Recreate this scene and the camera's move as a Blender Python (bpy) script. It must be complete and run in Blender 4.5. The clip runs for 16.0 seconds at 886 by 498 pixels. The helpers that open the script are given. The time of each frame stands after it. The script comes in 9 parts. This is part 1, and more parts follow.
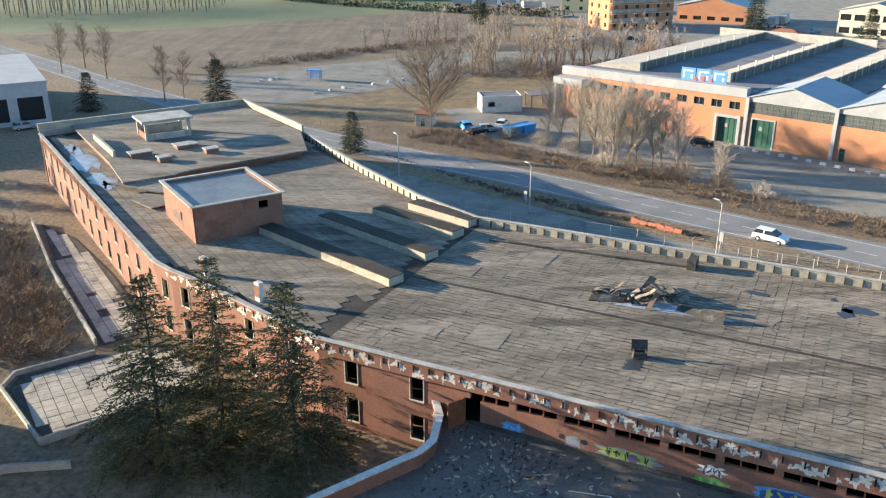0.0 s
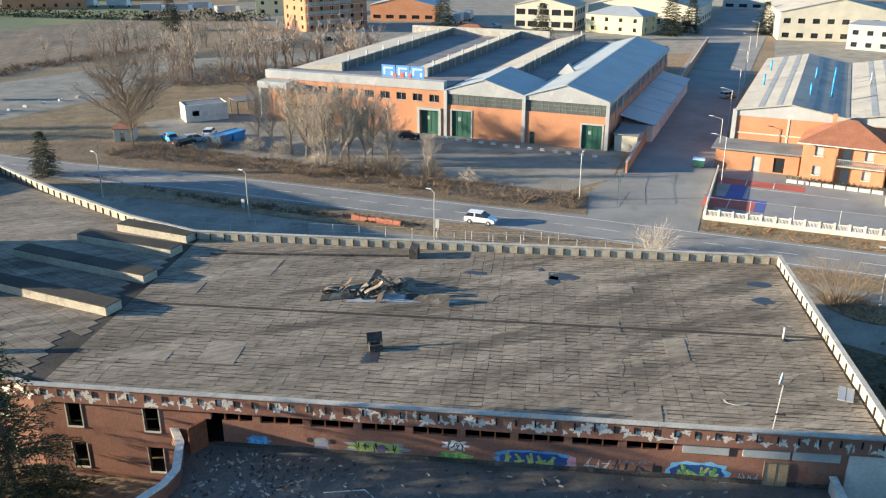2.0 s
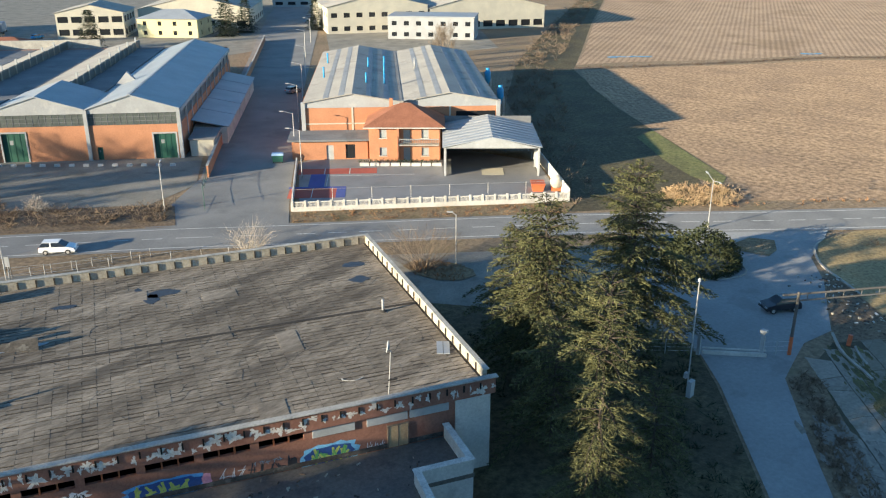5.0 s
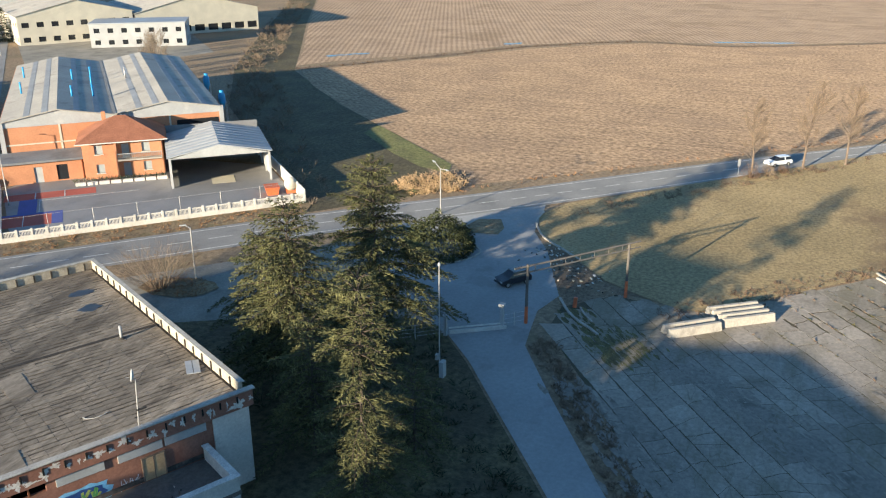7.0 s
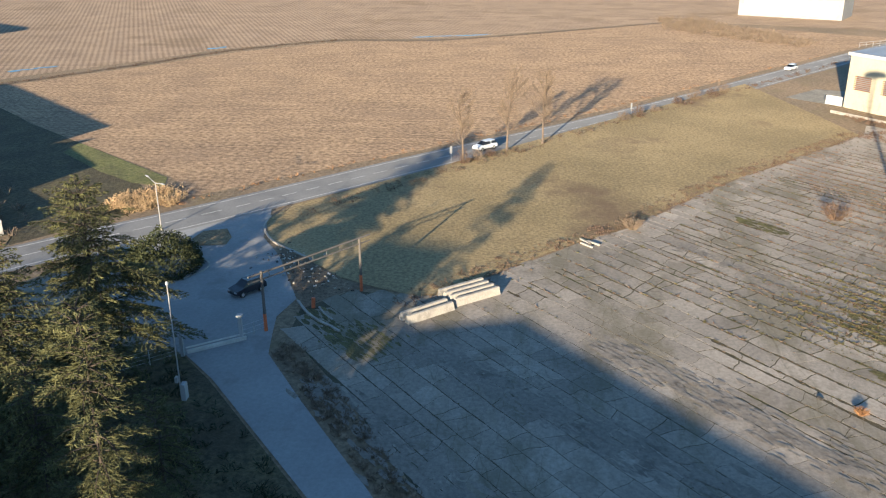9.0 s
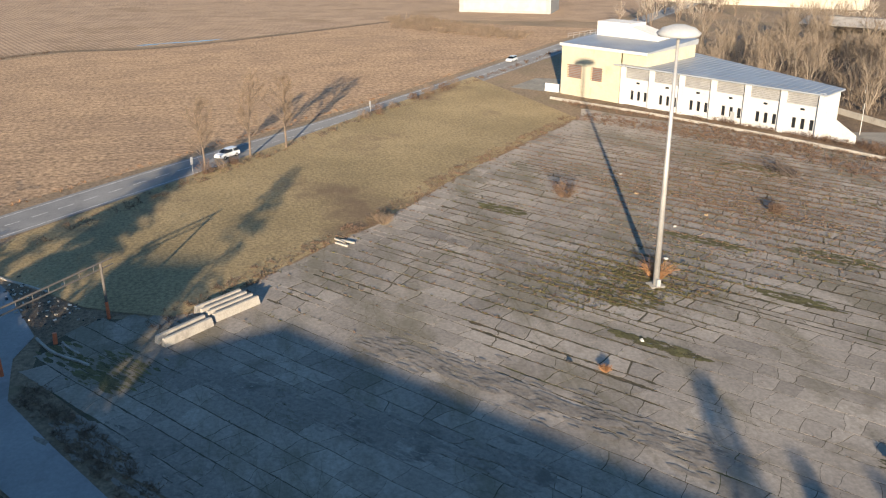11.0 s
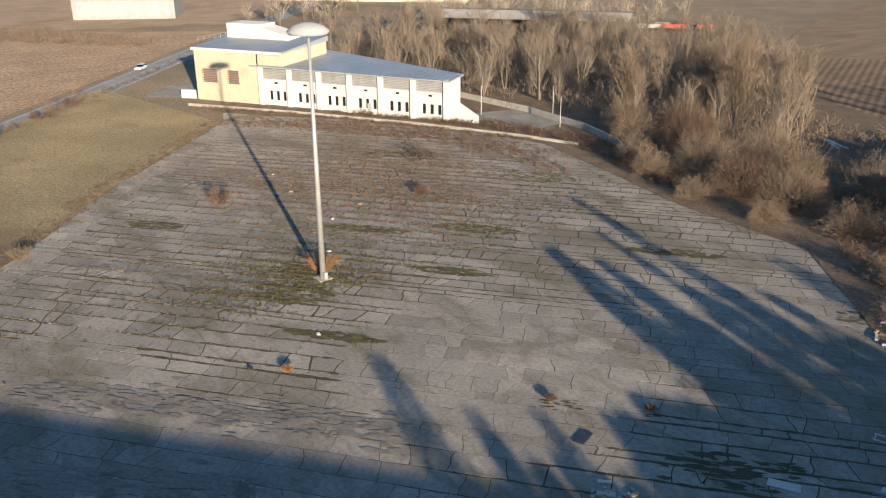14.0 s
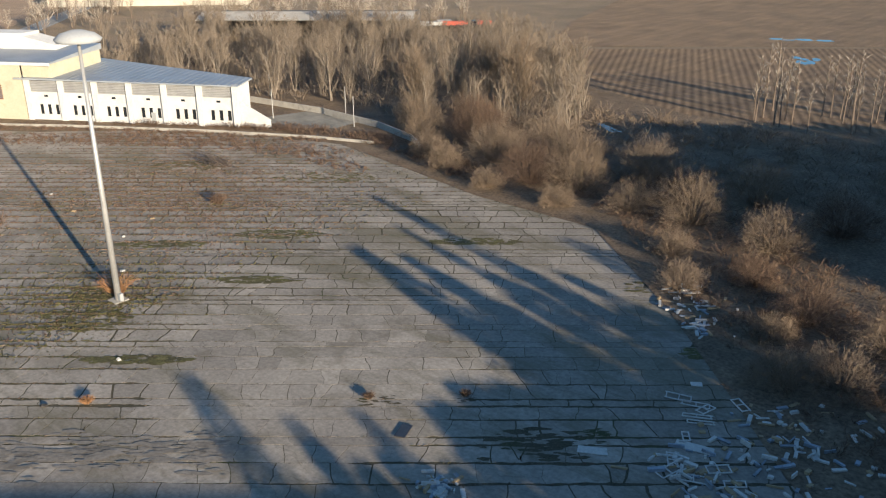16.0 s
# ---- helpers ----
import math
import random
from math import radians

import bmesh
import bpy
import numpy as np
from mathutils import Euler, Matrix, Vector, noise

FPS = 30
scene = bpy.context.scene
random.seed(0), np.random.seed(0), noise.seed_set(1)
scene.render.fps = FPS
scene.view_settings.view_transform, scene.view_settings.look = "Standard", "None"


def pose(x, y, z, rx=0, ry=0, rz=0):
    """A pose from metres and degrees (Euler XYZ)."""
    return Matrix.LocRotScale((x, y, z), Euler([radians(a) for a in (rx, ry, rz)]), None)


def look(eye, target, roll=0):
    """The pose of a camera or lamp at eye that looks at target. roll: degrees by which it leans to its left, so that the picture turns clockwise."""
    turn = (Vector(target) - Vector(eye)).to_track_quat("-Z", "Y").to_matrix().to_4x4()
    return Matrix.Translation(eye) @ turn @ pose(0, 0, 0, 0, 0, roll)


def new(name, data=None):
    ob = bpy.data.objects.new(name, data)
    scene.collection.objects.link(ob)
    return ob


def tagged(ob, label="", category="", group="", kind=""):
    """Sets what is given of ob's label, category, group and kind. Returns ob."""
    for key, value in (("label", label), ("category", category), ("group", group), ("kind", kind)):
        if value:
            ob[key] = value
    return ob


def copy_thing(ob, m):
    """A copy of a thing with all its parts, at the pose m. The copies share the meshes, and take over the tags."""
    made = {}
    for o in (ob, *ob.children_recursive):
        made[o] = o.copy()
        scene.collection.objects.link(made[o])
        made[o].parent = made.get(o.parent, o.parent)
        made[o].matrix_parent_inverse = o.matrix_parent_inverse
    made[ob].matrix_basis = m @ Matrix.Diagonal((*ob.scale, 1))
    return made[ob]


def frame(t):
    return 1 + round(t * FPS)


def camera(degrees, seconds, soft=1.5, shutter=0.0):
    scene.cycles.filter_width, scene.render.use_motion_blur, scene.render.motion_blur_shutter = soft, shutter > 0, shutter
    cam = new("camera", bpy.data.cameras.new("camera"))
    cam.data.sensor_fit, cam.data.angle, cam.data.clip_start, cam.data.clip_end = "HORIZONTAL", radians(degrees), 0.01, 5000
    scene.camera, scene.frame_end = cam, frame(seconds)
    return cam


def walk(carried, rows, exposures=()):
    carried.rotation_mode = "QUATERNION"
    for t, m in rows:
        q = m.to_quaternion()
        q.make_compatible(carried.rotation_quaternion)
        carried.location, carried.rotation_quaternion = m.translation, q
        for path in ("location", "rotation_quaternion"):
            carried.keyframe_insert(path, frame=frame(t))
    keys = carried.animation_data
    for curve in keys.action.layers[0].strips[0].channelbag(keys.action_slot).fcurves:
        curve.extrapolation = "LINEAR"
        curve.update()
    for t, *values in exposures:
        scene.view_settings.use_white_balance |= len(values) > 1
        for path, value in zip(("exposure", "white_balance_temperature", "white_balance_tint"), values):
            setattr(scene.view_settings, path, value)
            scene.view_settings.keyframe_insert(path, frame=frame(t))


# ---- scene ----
cam = camera(54.8, 16.0, soft=1.2)

EYE = 38.0
# seconds, heading, pitch, roll: the camera hovers and pans
TURNS = (
    (0.0, 0.0, -21.32, -0.16), (0.5, -4.92, -21.29, -0.12), (1.0, -9.82, -21.27, -0.09), (1.5, -14.72, -21.23, -0.04),
    (2.0, -19.59, -21.2, -0.02), (2.5, -24.49, -21.17, -0.03), (3.0, -29.39, -21.15, 0.02), (3.5, -34.28, -21.13, 0.05),
    (4.0, -38.94, -21.12, 0.02), (6.5, -61.71, -21.16, -0.05), (7.0, -66.4, -21.15, -0.12), (7.5, -71.13, -21.15, -0.17),
    (8.0, -75.89, -21.14, -0.26), (8.5, -80.9, -21.16, -0.28), (9.0, -85.52, -21.18, -0.29), (11.5, -107.14, -21.16, -0.32),
    (12.0, -111.24, -21.17, -0.34), (12.5, -115.19, -21.19, -0.33), (13.0, -119.09, -21.19, -0.33), (13.5, -122.93, -21.22, -0.33),
    (14.0, -126.79, -21.24, -0.32), (14.5, -130.64, -21.25, -0.3), (15.0, -134.44, -21.28, -0.29), (15.5, -137.97, -21.28, -0.26),
    (16.0, -140.75, -21.29, -0.25))


def heading_pose(yaw, pitch, roll):
    return pose(0, 0, EYE, 0, 0, yaw) @ pose(0, 0, 0, 90 + pitch) @ pose(0, 0, 0, 0, 0, roll)


walk(cam, [(t, heading_pose(y, p, r)) for t, y, p, r in TURNS],
     [(0.0, 2.02, 6500, 4), (1.5, 1.86, 6450, 3), (3.0, 1.62, 6400, 2), (5.0, 1.52, 6350, 1), (7.0, 1.5, 6350, 3), (9.0, 1.44, 6450, 6), (12.0, 1.06, 6550, 9), (16.0, 0.96, 6250, 6)])

# ---- light ----
SUN_EL, SUN_AZ = 10.4, -72.6          # degrees; azimuth from +y towards +x
world = bpy.data.worlds.new("world")
scene.world = world
world.use_nodes = True
wn = world.node_tree
sky = wn.nodes.new("ShaderNodeTexSky")
sky.sky_type = 'NISHITA'
sky.sun_disc = False
sky.sun_elevation, sky.sun_rotation = radians(SUN_EL), radians(SUN_AZ)
sky.altitude, sky.air_density, sky.dust_density, sky.ozone_density = 200, 1.0, 0.2, 4.0
wn.links.new(sky.outputs[0], wn.nodes["Background"].inputs[0])
wn.nodes["Background"].inputs[1].default_value = 0.106
sun_data = bpy.data.lights.new("sun", 'SUN')
sun_data.energy, sun_data.angle, sun_data.color = 5.0, radians(0.55), (1.0, 0.835, 0.635)
sun = new("sun", sun_data)
to_sun = Vector((math.sin(radians(SUN_AZ)) * math.cos(radians(SUN_EL)), math.cos(radians(SUN_AZ)) * math.cos(radians(SUN_EL)), math.sin(radians(SUN_EL))))
sun.matrix_world = look(to_sun * 200, (0, 0, 0))

# ---- materials ----


def mat(name, c1, c2=None, scale=0.6, rough=0.85, bump=0.15, fine=12.0, grain=0.25, stain=None, stain_scale=0.25, stain_amt=0.5,
        metal=0.0, island=0.0, each=0.0, space="world", stretch=(1, 1, 1), turn=0.0, bump_dist=0.05):
    """A worn surface: two colours mixed in patches, fine grain, stains with edges of their own, and relief."""
    m = bpy.data.materials.new(name)
    m.use_nodes = True
    nt = m.node_tree
    n, ln = nt.nodes, nt.links
    bsdf = n["Principled BSDF"]
    bsdf.inputs["Roughness"].default_value = rough
    bsdf.inputs["Metallic"].default_value = metal
    bsdf.inputs["Diffuse Roughness"].default_value = 0.22 if rough > 0.7 else 0.0
    if rough > 0.7:
        bsdf.inputs["Specular IOR Level"].default_value = 0.2
    if space == "world":
        src = n.new("ShaderNodeNewGeometry").outputs["Position"]
    else:
        src = n.new("ShaderNodeTexCoord").outputs["Object"]
    mp = n.new("ShaderNodeMapping")
    mp.inputs["Scale"].default_value = stretch
    mp.inputs["Rotation"].default_value = (0, 0, radians(turn))
    ln.new(src, mp.inputs[0])
    vec = mp.outputs[0]

    def noise_tex(sc, det=4.0, ro=0.6):
        t = n.new("ShaderNodeTexNoise")
        t.inputs["Scale"].default_value, t.inputs["Detail"].default_value, t.inputs["Roughness"].default_value = sc, det, ro
        ln.new(vec, t.inputs["Vector"])
        return t.outputs["Fac"]

    def ramp(fac, a, b):
        r = n.new("ShaderNodeMapRange")
        r.inputs["From Min"].default_value, r.inputs["From Max"].default_value = a, b
        ln.new(fac, r.inputs["Value"])
        return r.outputs["Result"]

    def mix(fac, a, b, blend='MIX'):
        x = n.new("ShaderNodeMix")
        x.data_type, x.blend_type = 'RGBA', blend
        for sock, val in ((x.inputs["Factor"], fac), (x.inputs["A"], a), (x.inputs["B"], b)):
            if isinstance(val, (int, float)):
                sock.default_value = val
            elif isinstance(val, tuple):
                sock.default_value = (*val, 1)
            else:
                ln.new(val, sock)
        return x.outputs["Result"]
    c2 = c2 or tuple(c * 0.75 for c in c1)
    col = mix(ramp(noise_tex(scale), 0.35, 0.65), c1, c2)
    fine_fac = noise_tex(fine, 3.0, 0.7)
    g = ramp(fine_fac, 0.32, 0.68)
    if grain:
        col = mix(1.0, col, mix(g, (1 - grain,) * 3, (1 + grain,) * 3), 'MULTIPLY')
    if stain:
        s = ramp(noise_tex(stain_scale, 6.0, 0.65), 0.56, 0.64)
        sm = n.new("ShaderNodeMath")
        sm.operation = 'MULTIPLY'
        sm.inputs[1].default_value = stain_amt
        ln.new(s, sm.inputs[0])
        col = mix(sm.outputs[0], col, stain)
    for amount, out in ((island, "island"), (each, "each")):
        if amount:
            rnd = n.new("ShaderNodeNewGeometry").outputs["Random Per Island"] if out == "island" else n.new("ShaderNodeObjectInfo").outputs["Random"]
            col = mix(1.0, col, mix(rnd, (1 - amount,) * 3, (1 + amount,) * 3), 'MULTIPLY')
    ln.new(col, bsdf.inputs["Base Color"])
    if bump:
        b = n.new("ShaderNodeBump")
        b.inputs["Strength"].default_value, b.inputs["Distance"].default_value = bump, bump_dist
        ln.new(fine_fac, b.inputs["Height"])
        ln.new(b.outputs[0], bsdf.inputs["Normal"])
    return m


def furrowed(name, c1, c2, turn, period, depth=0.5, scale=0.08, stain=None, wobble=1.5, rough=0.95, stubble=3.0, grain=0.35, streak=0.16):
    """Tilled soil: rows at a heading, with clods and larger patches."""
    m = mat(name, c1, c2, scale=scale, rough=rough, bump=0.6, fine=stubble, grain=grain, stain=stain, stain_scale=0.03, bump_dist=0.15)
    nt = m.node_tree
    n, ln = nt.nodes, nt.links
    geo = n.new("ShaderNodeNewGeometry").outputs["Position"]
    mp = n.new("ShaderNodeMapping")
    mp.inputs["Rotation"].default_value = (0, 0, radians(turn))
    ln.new(geo, mp.inputs[0])
    w = n.new("ShaderNodeTexWave")
    w.wave_type, w.bands_direction = 'BANDS', 'X'
    w.inputs["Scale"].default_value = 0.314 / period
    w.inputs["Distortion"].default_value, w.inputs["Detail"].default_value, w.inputs["Detail Scale"].default_value = wobble, 2.0, 0.15
    ln.new(mp.outputs[0], w.inputs["Vector"])
    bsdf = n["Principled BSDF"]
    old = bsdf.inputs["Base Color"].links[0].from_socket
    x = n.new("ShaderNodeMix")
    x.data_type, x.blend_type = 'RGBA', 'MULTIPLY'
    x.inputs["Factor"].default_value = 1.0
    r = n.new("ShaderNodeMapRange")
    r.inputs["To Min"].default_value, r.inputs["To Max"].default_value = 1 - depth, 1 + depth * 0.3
    ln.new(w.outputs["Fac"], r.inputs["Value"])
    comb = n.new("ShaderNodeCombineColor")
    for i in range(3):
        ln.new(r.outputs[0], comb.inputs[i])
    ln.new(old, x.inputs["A"])
    ln.new(comb.outputs[0], x.inputs["B"])
    sv = n.new("ShaderNodeMapping")
    sv.inputs["Rotation"].default_value, sv.inputs["Scale"].default_value = (0, 0, radians(turn)), (0.9 / period, 0.07 / period, 1)
    ln.new(geo, sv.inputs[0])
    st = n.new("ShaderNodeTexNoise")
    st.inputs["Scale"].default_value, st.inputs["Detail"].default_value, st.inputs["Roughness"].default_value = 1.0, 4.0, 0.7
    ln.new(sv.outputs[0], st.inputs["Vector"])
    rs = n.new("ShaderNodeMapRange")
    for k, val in (("From Min", 0.34), ("From Max", 0.66), ("To Min", 1 - streak), ("To Max", 1 + streak)):
        rs.inputs[k].default_value = val
    ln.new(st.outputs["Fac"], rs.inputs["Value"])
    y = n.new("ShaderNodeMix")
    y.data_type, y.blend_type = 'RGBA', 'MULTIPLY'
    y.inputs["Factor"].default_value = 1.0
    both = n.new("ShaderNodeCombineColor")
    for i in range(3):
        ln.new(rs.outputs[0], both.inputs[i])
    ln.new(x.outputs["Result"], y.inputs["A"])
    ln.new(both.outputs[0], y.inputs["B"])
    ln.new(y.outputs["Result"], bsdf.inputs["Base Color"])
    return m


def cracked(m, moss, turn):
    """Adds wandering hairline cracks and thin moss stains to a paved surface."""
    nt = m.node_tree
    n, ln = nt.nodes, nt.links
    bsdf = n["Principled BSDF"]
    col = bsdf.inputs["Base Color"].links[0].from_socket
    geo = n.new("ShaderNodeNewGeometry").outputs["Position"]
    mp = n.new("ShaderNodeMapping")
    mp.inputs["Rotation"].default_value, mp.inputs["Scale"].default_value = (0, 0, radians(-turn)), (0.34, 1.0, 1)
    ln.new(geo, mp.inputs[0])
    wob = n.new("ShaderNodeTexNoise")
    wob.inputs["Scale"].default_value, wob.inputs["Detail"].default_value = 0.9, 3.0
    ln.new(mp.outputs[0], wob.inputs["Vector"])
    add = n.new("ShaderNodeVectorMath")
    add.operation = 'MULTIPLY_ADD'
    add.inputs[1].default_value = (0.9, 0.9, 0)
    ln.new(wob.outputs["Color"], add.inputs[0])
    ln.new(mp.outputs[0], add.inputs[2])
    vo = n.new("ShaderNodeTexVoronoi")
    vo.feature = 'DISTANCE_TO_EDGE'
    vo.inputs["Scale"].default_value = 0.5
    ln.new(add.outputs[0], vo.inputs["Vector"])
    big = n.new("ShaderNodeTexNoise")
    big.inputs["Scale"].default_value, big.inputs["Detail"].default_value, big.inputs["Roughness"].default_value = 0.10, 7.0, 0.68
    ln.new(mp.outputs[0], big.inputs["Vector"])

    def span(sock, a, b, lo, hi):
        r = n.new("ShaderNodeMapRange")
        for k, v in (("From Min", a), ("From Max", b), ("To Min", lo), ("To Max", hi)):
            r.inputs[k].default_value = v
        ln.new(sock, r.inputs["Value"])
        return r.outputs["Result"]

    def times(a, b):
        t = n.new("ShaderNodeMath")
        t.operation = 'MULTIPLY'
        ln.new(a, t.inputs[0])
        ln.new(b, t.inputs[1])
        return t.outputs[0]

    for fac, c in ((span(big.outputs["Fac"], 0.50, 0.60, 0.0, 0.5), moss), (times(span(vo.outputs["Distance"], 0.004, 0.016, 0.3, 0.0), span(big.outputs["Fac"], 0.44, 0.56, 0.05, 1.0)), tuple(v * 0.55 for v in moss))):
        x = n.new("ShaderNodeMix")
        x.data_type = 'RGBA'
        ln.new(fac, x.inputs["Factor"])
        ln.new(col, x.inputs["A"])
        x.inputs["B"].default_value = (*c, 1)
        col = x.outputs["Result"]
    ln.new(col, bsdf.inputs["Base Color"])
    return m


def glass(name, tint=(0.05, 0.06, 0.07), rough=0.08):
    m = bpy.data.materials.new(name)
    m.use_nodes = True
    b = m.node_tree.nodes["Principled BSDF"]
    b.inputs["Base Color"].default_value = (*tint, 1)
    b.inputs["Roughness"].default_value = rough
    return m


MT = {}
MT["soil"] = mat("soil", (0.26, 0.185, 0.115), (0.18, 0.135, 0.088), scale=0.05, fine=1.5, grain=0.4, stain=(0.22, 0.17, 0.09), stain_scale=0.1, bump=0.5, bump_dist=0.2)
MT["asphalt"] = mat("asphalt", (0.245, 0.235, 0.22), (0.19, 0.183, 0.175), scale=0.12, fine=5, grain=0.12, stain=(0.14, 0.137, 0.13), stain_scale=0.15, stain_amt=0.5, stretch=(1, 1, 1))
MT["old_asphalt"] = mat("old_asphalt", (0.27, 0.245, 0.205), (0.19, 0.175, 0.145), scale=0.2, fine=4, grain=0.2, stain=(0.12, 0.11, 0.09), stain_scale=0.25, stain_amt=0.6)
MT["line_paint"] = mat("line_paint", (0.62, 0.6, 0.56), (0.42, 0.41, 0.39), scale=1.0, fine=8, grain=0.2)
MT["joint_weeds"] = mat("joint_weeds", (0.098, 0.08, 0.05), (0.066, 0.056, 0.034), scale=0.6, fine=6, grain=0.4, stain=(0.06, 0.075, 0.02), stain_scale=0.12)
MT["dry_grass"] = mat("dry_grass", (0.34, 0.25, 0.128), (0.24, 0.178, 0.09), scale=0.05, fine=2.2, grain=0.35, stain=(0.15, 0.098, 0.06), stain_scale=0.028, stain_amt=0.75, bump=0.5, bump_dist=0.15)
MT["verge"] = mat("verge", (0.27, 0.195, 0.11), (0.17, 0.12, 0.07), scale=0.3, fine=3, grain=0.45, stain=(0.09, 0.085, 0.035), stain_scale=0.2, bump=0.6, bump_dist=0.2)
MT["stubble"] = furrowed("stubble", (0.365, 0.246, 0.148), (0.29, 0.196, 0.122), 47, 1.1, depth=0.08, stain=(0.26, 0.177, 0.115), stubble=1.1, wobble=5.0, grain=0.5, streak=0.2)
MT["ploughed"] = furrowed("ploughed", (0.39, 0.275, 0.18), (0.30, 0.21, 0.14), 67, 1.7, depth=0.26, stain=(0.22, 0.15, 0.09), wobble=0.6)
MT["dark_field"] = furrowed("dark_field", (0.225, 0.168, 0.118), (0.165, 0.128, 0.093), 20, 3.0, depth=0.12, stain=(0.11, 0.085, 0.055), wobble=0.8)
MT["green_field"] = mat("green_field", (0.20, 0.20, 0.10), (0.16, 0.17, 0.085), scale=0.03, fine=1, grain=0.25, stain=(0.16, 0.14, 0.08), stain_scale=0.02)
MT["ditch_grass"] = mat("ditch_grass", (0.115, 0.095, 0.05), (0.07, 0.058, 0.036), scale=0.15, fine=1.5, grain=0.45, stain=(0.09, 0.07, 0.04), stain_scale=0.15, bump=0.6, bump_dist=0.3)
MT["green_grass"] = mat("green_grass", (0.17, 0.165, 0.06), (0.12, 0.115, 0.048), scale=0.25, fine=1.6, grain=0.4, stain=(0.20, 0.15, 0.085), stain_scale=0.2, bump=0.5, bump_dist=0.15)
MT["water"] = glass("water", (0.03, 0.04, 0.05), 0.05)

# ---- geometry helpers ----


class Shape:
    """Collects faces for one mesh."""

    def __init__(self):
        self.v, self.f, self.m = [], [], []

    def add(self, verts, faces, mi=0):
        k = len(self.v)
        self.v += [tuple(p) for p in verts]
        self.f += [tuple(i + k for i in f) for f in faces]
        self.m += [mi] * len(faces)
        return self

    def hexa(self, p, mi=0):
        """Eight corners: four below, four above, both counter-clockwise."""
        return self.add(p, [(3, 2, 1, 0), (4, 5, 6, 7), (0, 1, 5, 4), (1, 2, 6, 5), (2, 3, 7, 6), (3, 0, 4, 7)], mi)

    def box(self, x0, x1, y0, y1, z0, z1, mi=0):
        return self.hexa([(x0, y0, z0), (x1, y0, z0), (x1, y1, z0), (x0, y1, z0), (x0, y0, z1), (x1, y0, z1), (x1, y1, z1), (x0, y1, z1)], mi)

    def bar(self, p, q, w, z0, z1, mi=0, w2=None):
        """A wall or kerb from p to q in plan, w wide."""
        d = Vector((q[0] - p[0], q[1] - p[1]))
        d.normalize()
        a, b = -d.y * w / 2, d.x * w / 2
        return self.hexa([(p[0] - a, p[1] - b, z0), (q[0] - a, q[1] - b, z0), (q[0] + a, q[1] + b, z0), (p[0] + a, p[1] + b, z0),
                          (p[0] - a, p[1] - b, z1), (q[0] - a, q[1] - b, z1), (q[0] + a, q[1] + b, z1), (p[0] + a, p[1] + b, z1)], mi)

    def path(self, pts, w, z0, z1, mi=0):
        """A mitred wall along a line of points."""
        l, r = sides(pts, w / 2)
        for i in range(len(pts) - 1):
            self.hexa([(*r[i], z0), (*r[i + 1], z0), (*l[i + 1], z0), (*l[i], z0), (*r[i], z1), (*r[i + 1], z1), (*l[i + 1], z1), (*l[i], z1)], mi)
        return self

    def prism(self, poly, z0, z1, mi=0, top=None):
        n = len(poly)
        self.add([(x, y, z0) for x, y in poly] + [(x, y, z1) for x, y in poly],
                 [tuple(range(n - 1, -1, -1)), tuple(range(n, 2 * n))] + [(i, (i + 1) % n, n + (i + 1) % n, n + i) for i in range(n)], mi)
        return self

    def sheet(self, poly, z=0.0, mi=0):
        return self.add([(x, y, z) for x, y in poly], [tuple(range(len(poly)))], mi)

    def tube(self, p, q, r0, r1=None, n=8, mi=0, caps=True):
        p, q = Vector(p), Vector(q)
        r1 = r0 if r1 is None else r1
        d = (q - p).normalized()
        a = d.orthogonal().normalized()
        b = d.cross(a)
        vs = [c + (a * math.cos(t) + b * math.sin(t)) * r for c, r in ((p, r0), (q, r1)) for t in (2 * math.pi * i / n for i in range(n))]
        fs = [(i, (i + 1) % n, n + (i + 1) % n, n + i) for i in range(n)]
        if caps:
            fs += [tuple(range(n - 1, -1, -1)), tuple(range(n, 2 * n))]
        return self.add(vs, fs, mi)

    def lathe(self, prof, n=16, mi=0, centre=(0, 0, 0)):
        """Rings of (radius, z) round the z axis."""
        vs, fs = [], []
        for r, z in prof:
            vs += [(centre[0] + r * math.cos(2 * math.pi * i / n), centre[1] + r * math.sin(2 * math.pi * i / n), centre[2] + z) for i in range(n)]
        for k in range(len(prof) - 1):
            fs += [(k * n + i, k * n + (i + 1) % n, (k + 1) * n + (i + 1) % n, (k + 1) * n + i) for i in range(n)]
        fs += [tuple(range(n - 1, -1, -1)), tuple((len(prof) - 1) * n + i for i in range(n))]
        return self.add(vs, fs, mi)

    def wall(self, p, q, w, z0, z1, holes=(), mi=0):
        """A wall from p to q with openings (from, to, sill, head) measured along it."""
        d = Vector((q[0] - p[0], q[1] - p[1]))
        length = d.length
        d.normalize()
        cuts = sorted({0.0, length, *[min(max(h[i], 0), length) for h in holes for i in (0, 1)]})
        for a, b in zip(cuts, cuts[1:]):
            mid, z = (a + b) / 2, z0
            spans = sorted((h[2], h[3]) for h in holes if h[0] < mid < h[1])
            for lo, hi in spans + [(z1, z1)]:
                if lo > z + 1e-4:
                    self.bar((p[0] + d.x * a, p[1] + d.y * a), (p[0] + d.x * b, p[1] + d.y * b), w, z, lo, mi)
                z = max(z, hi)
        return self

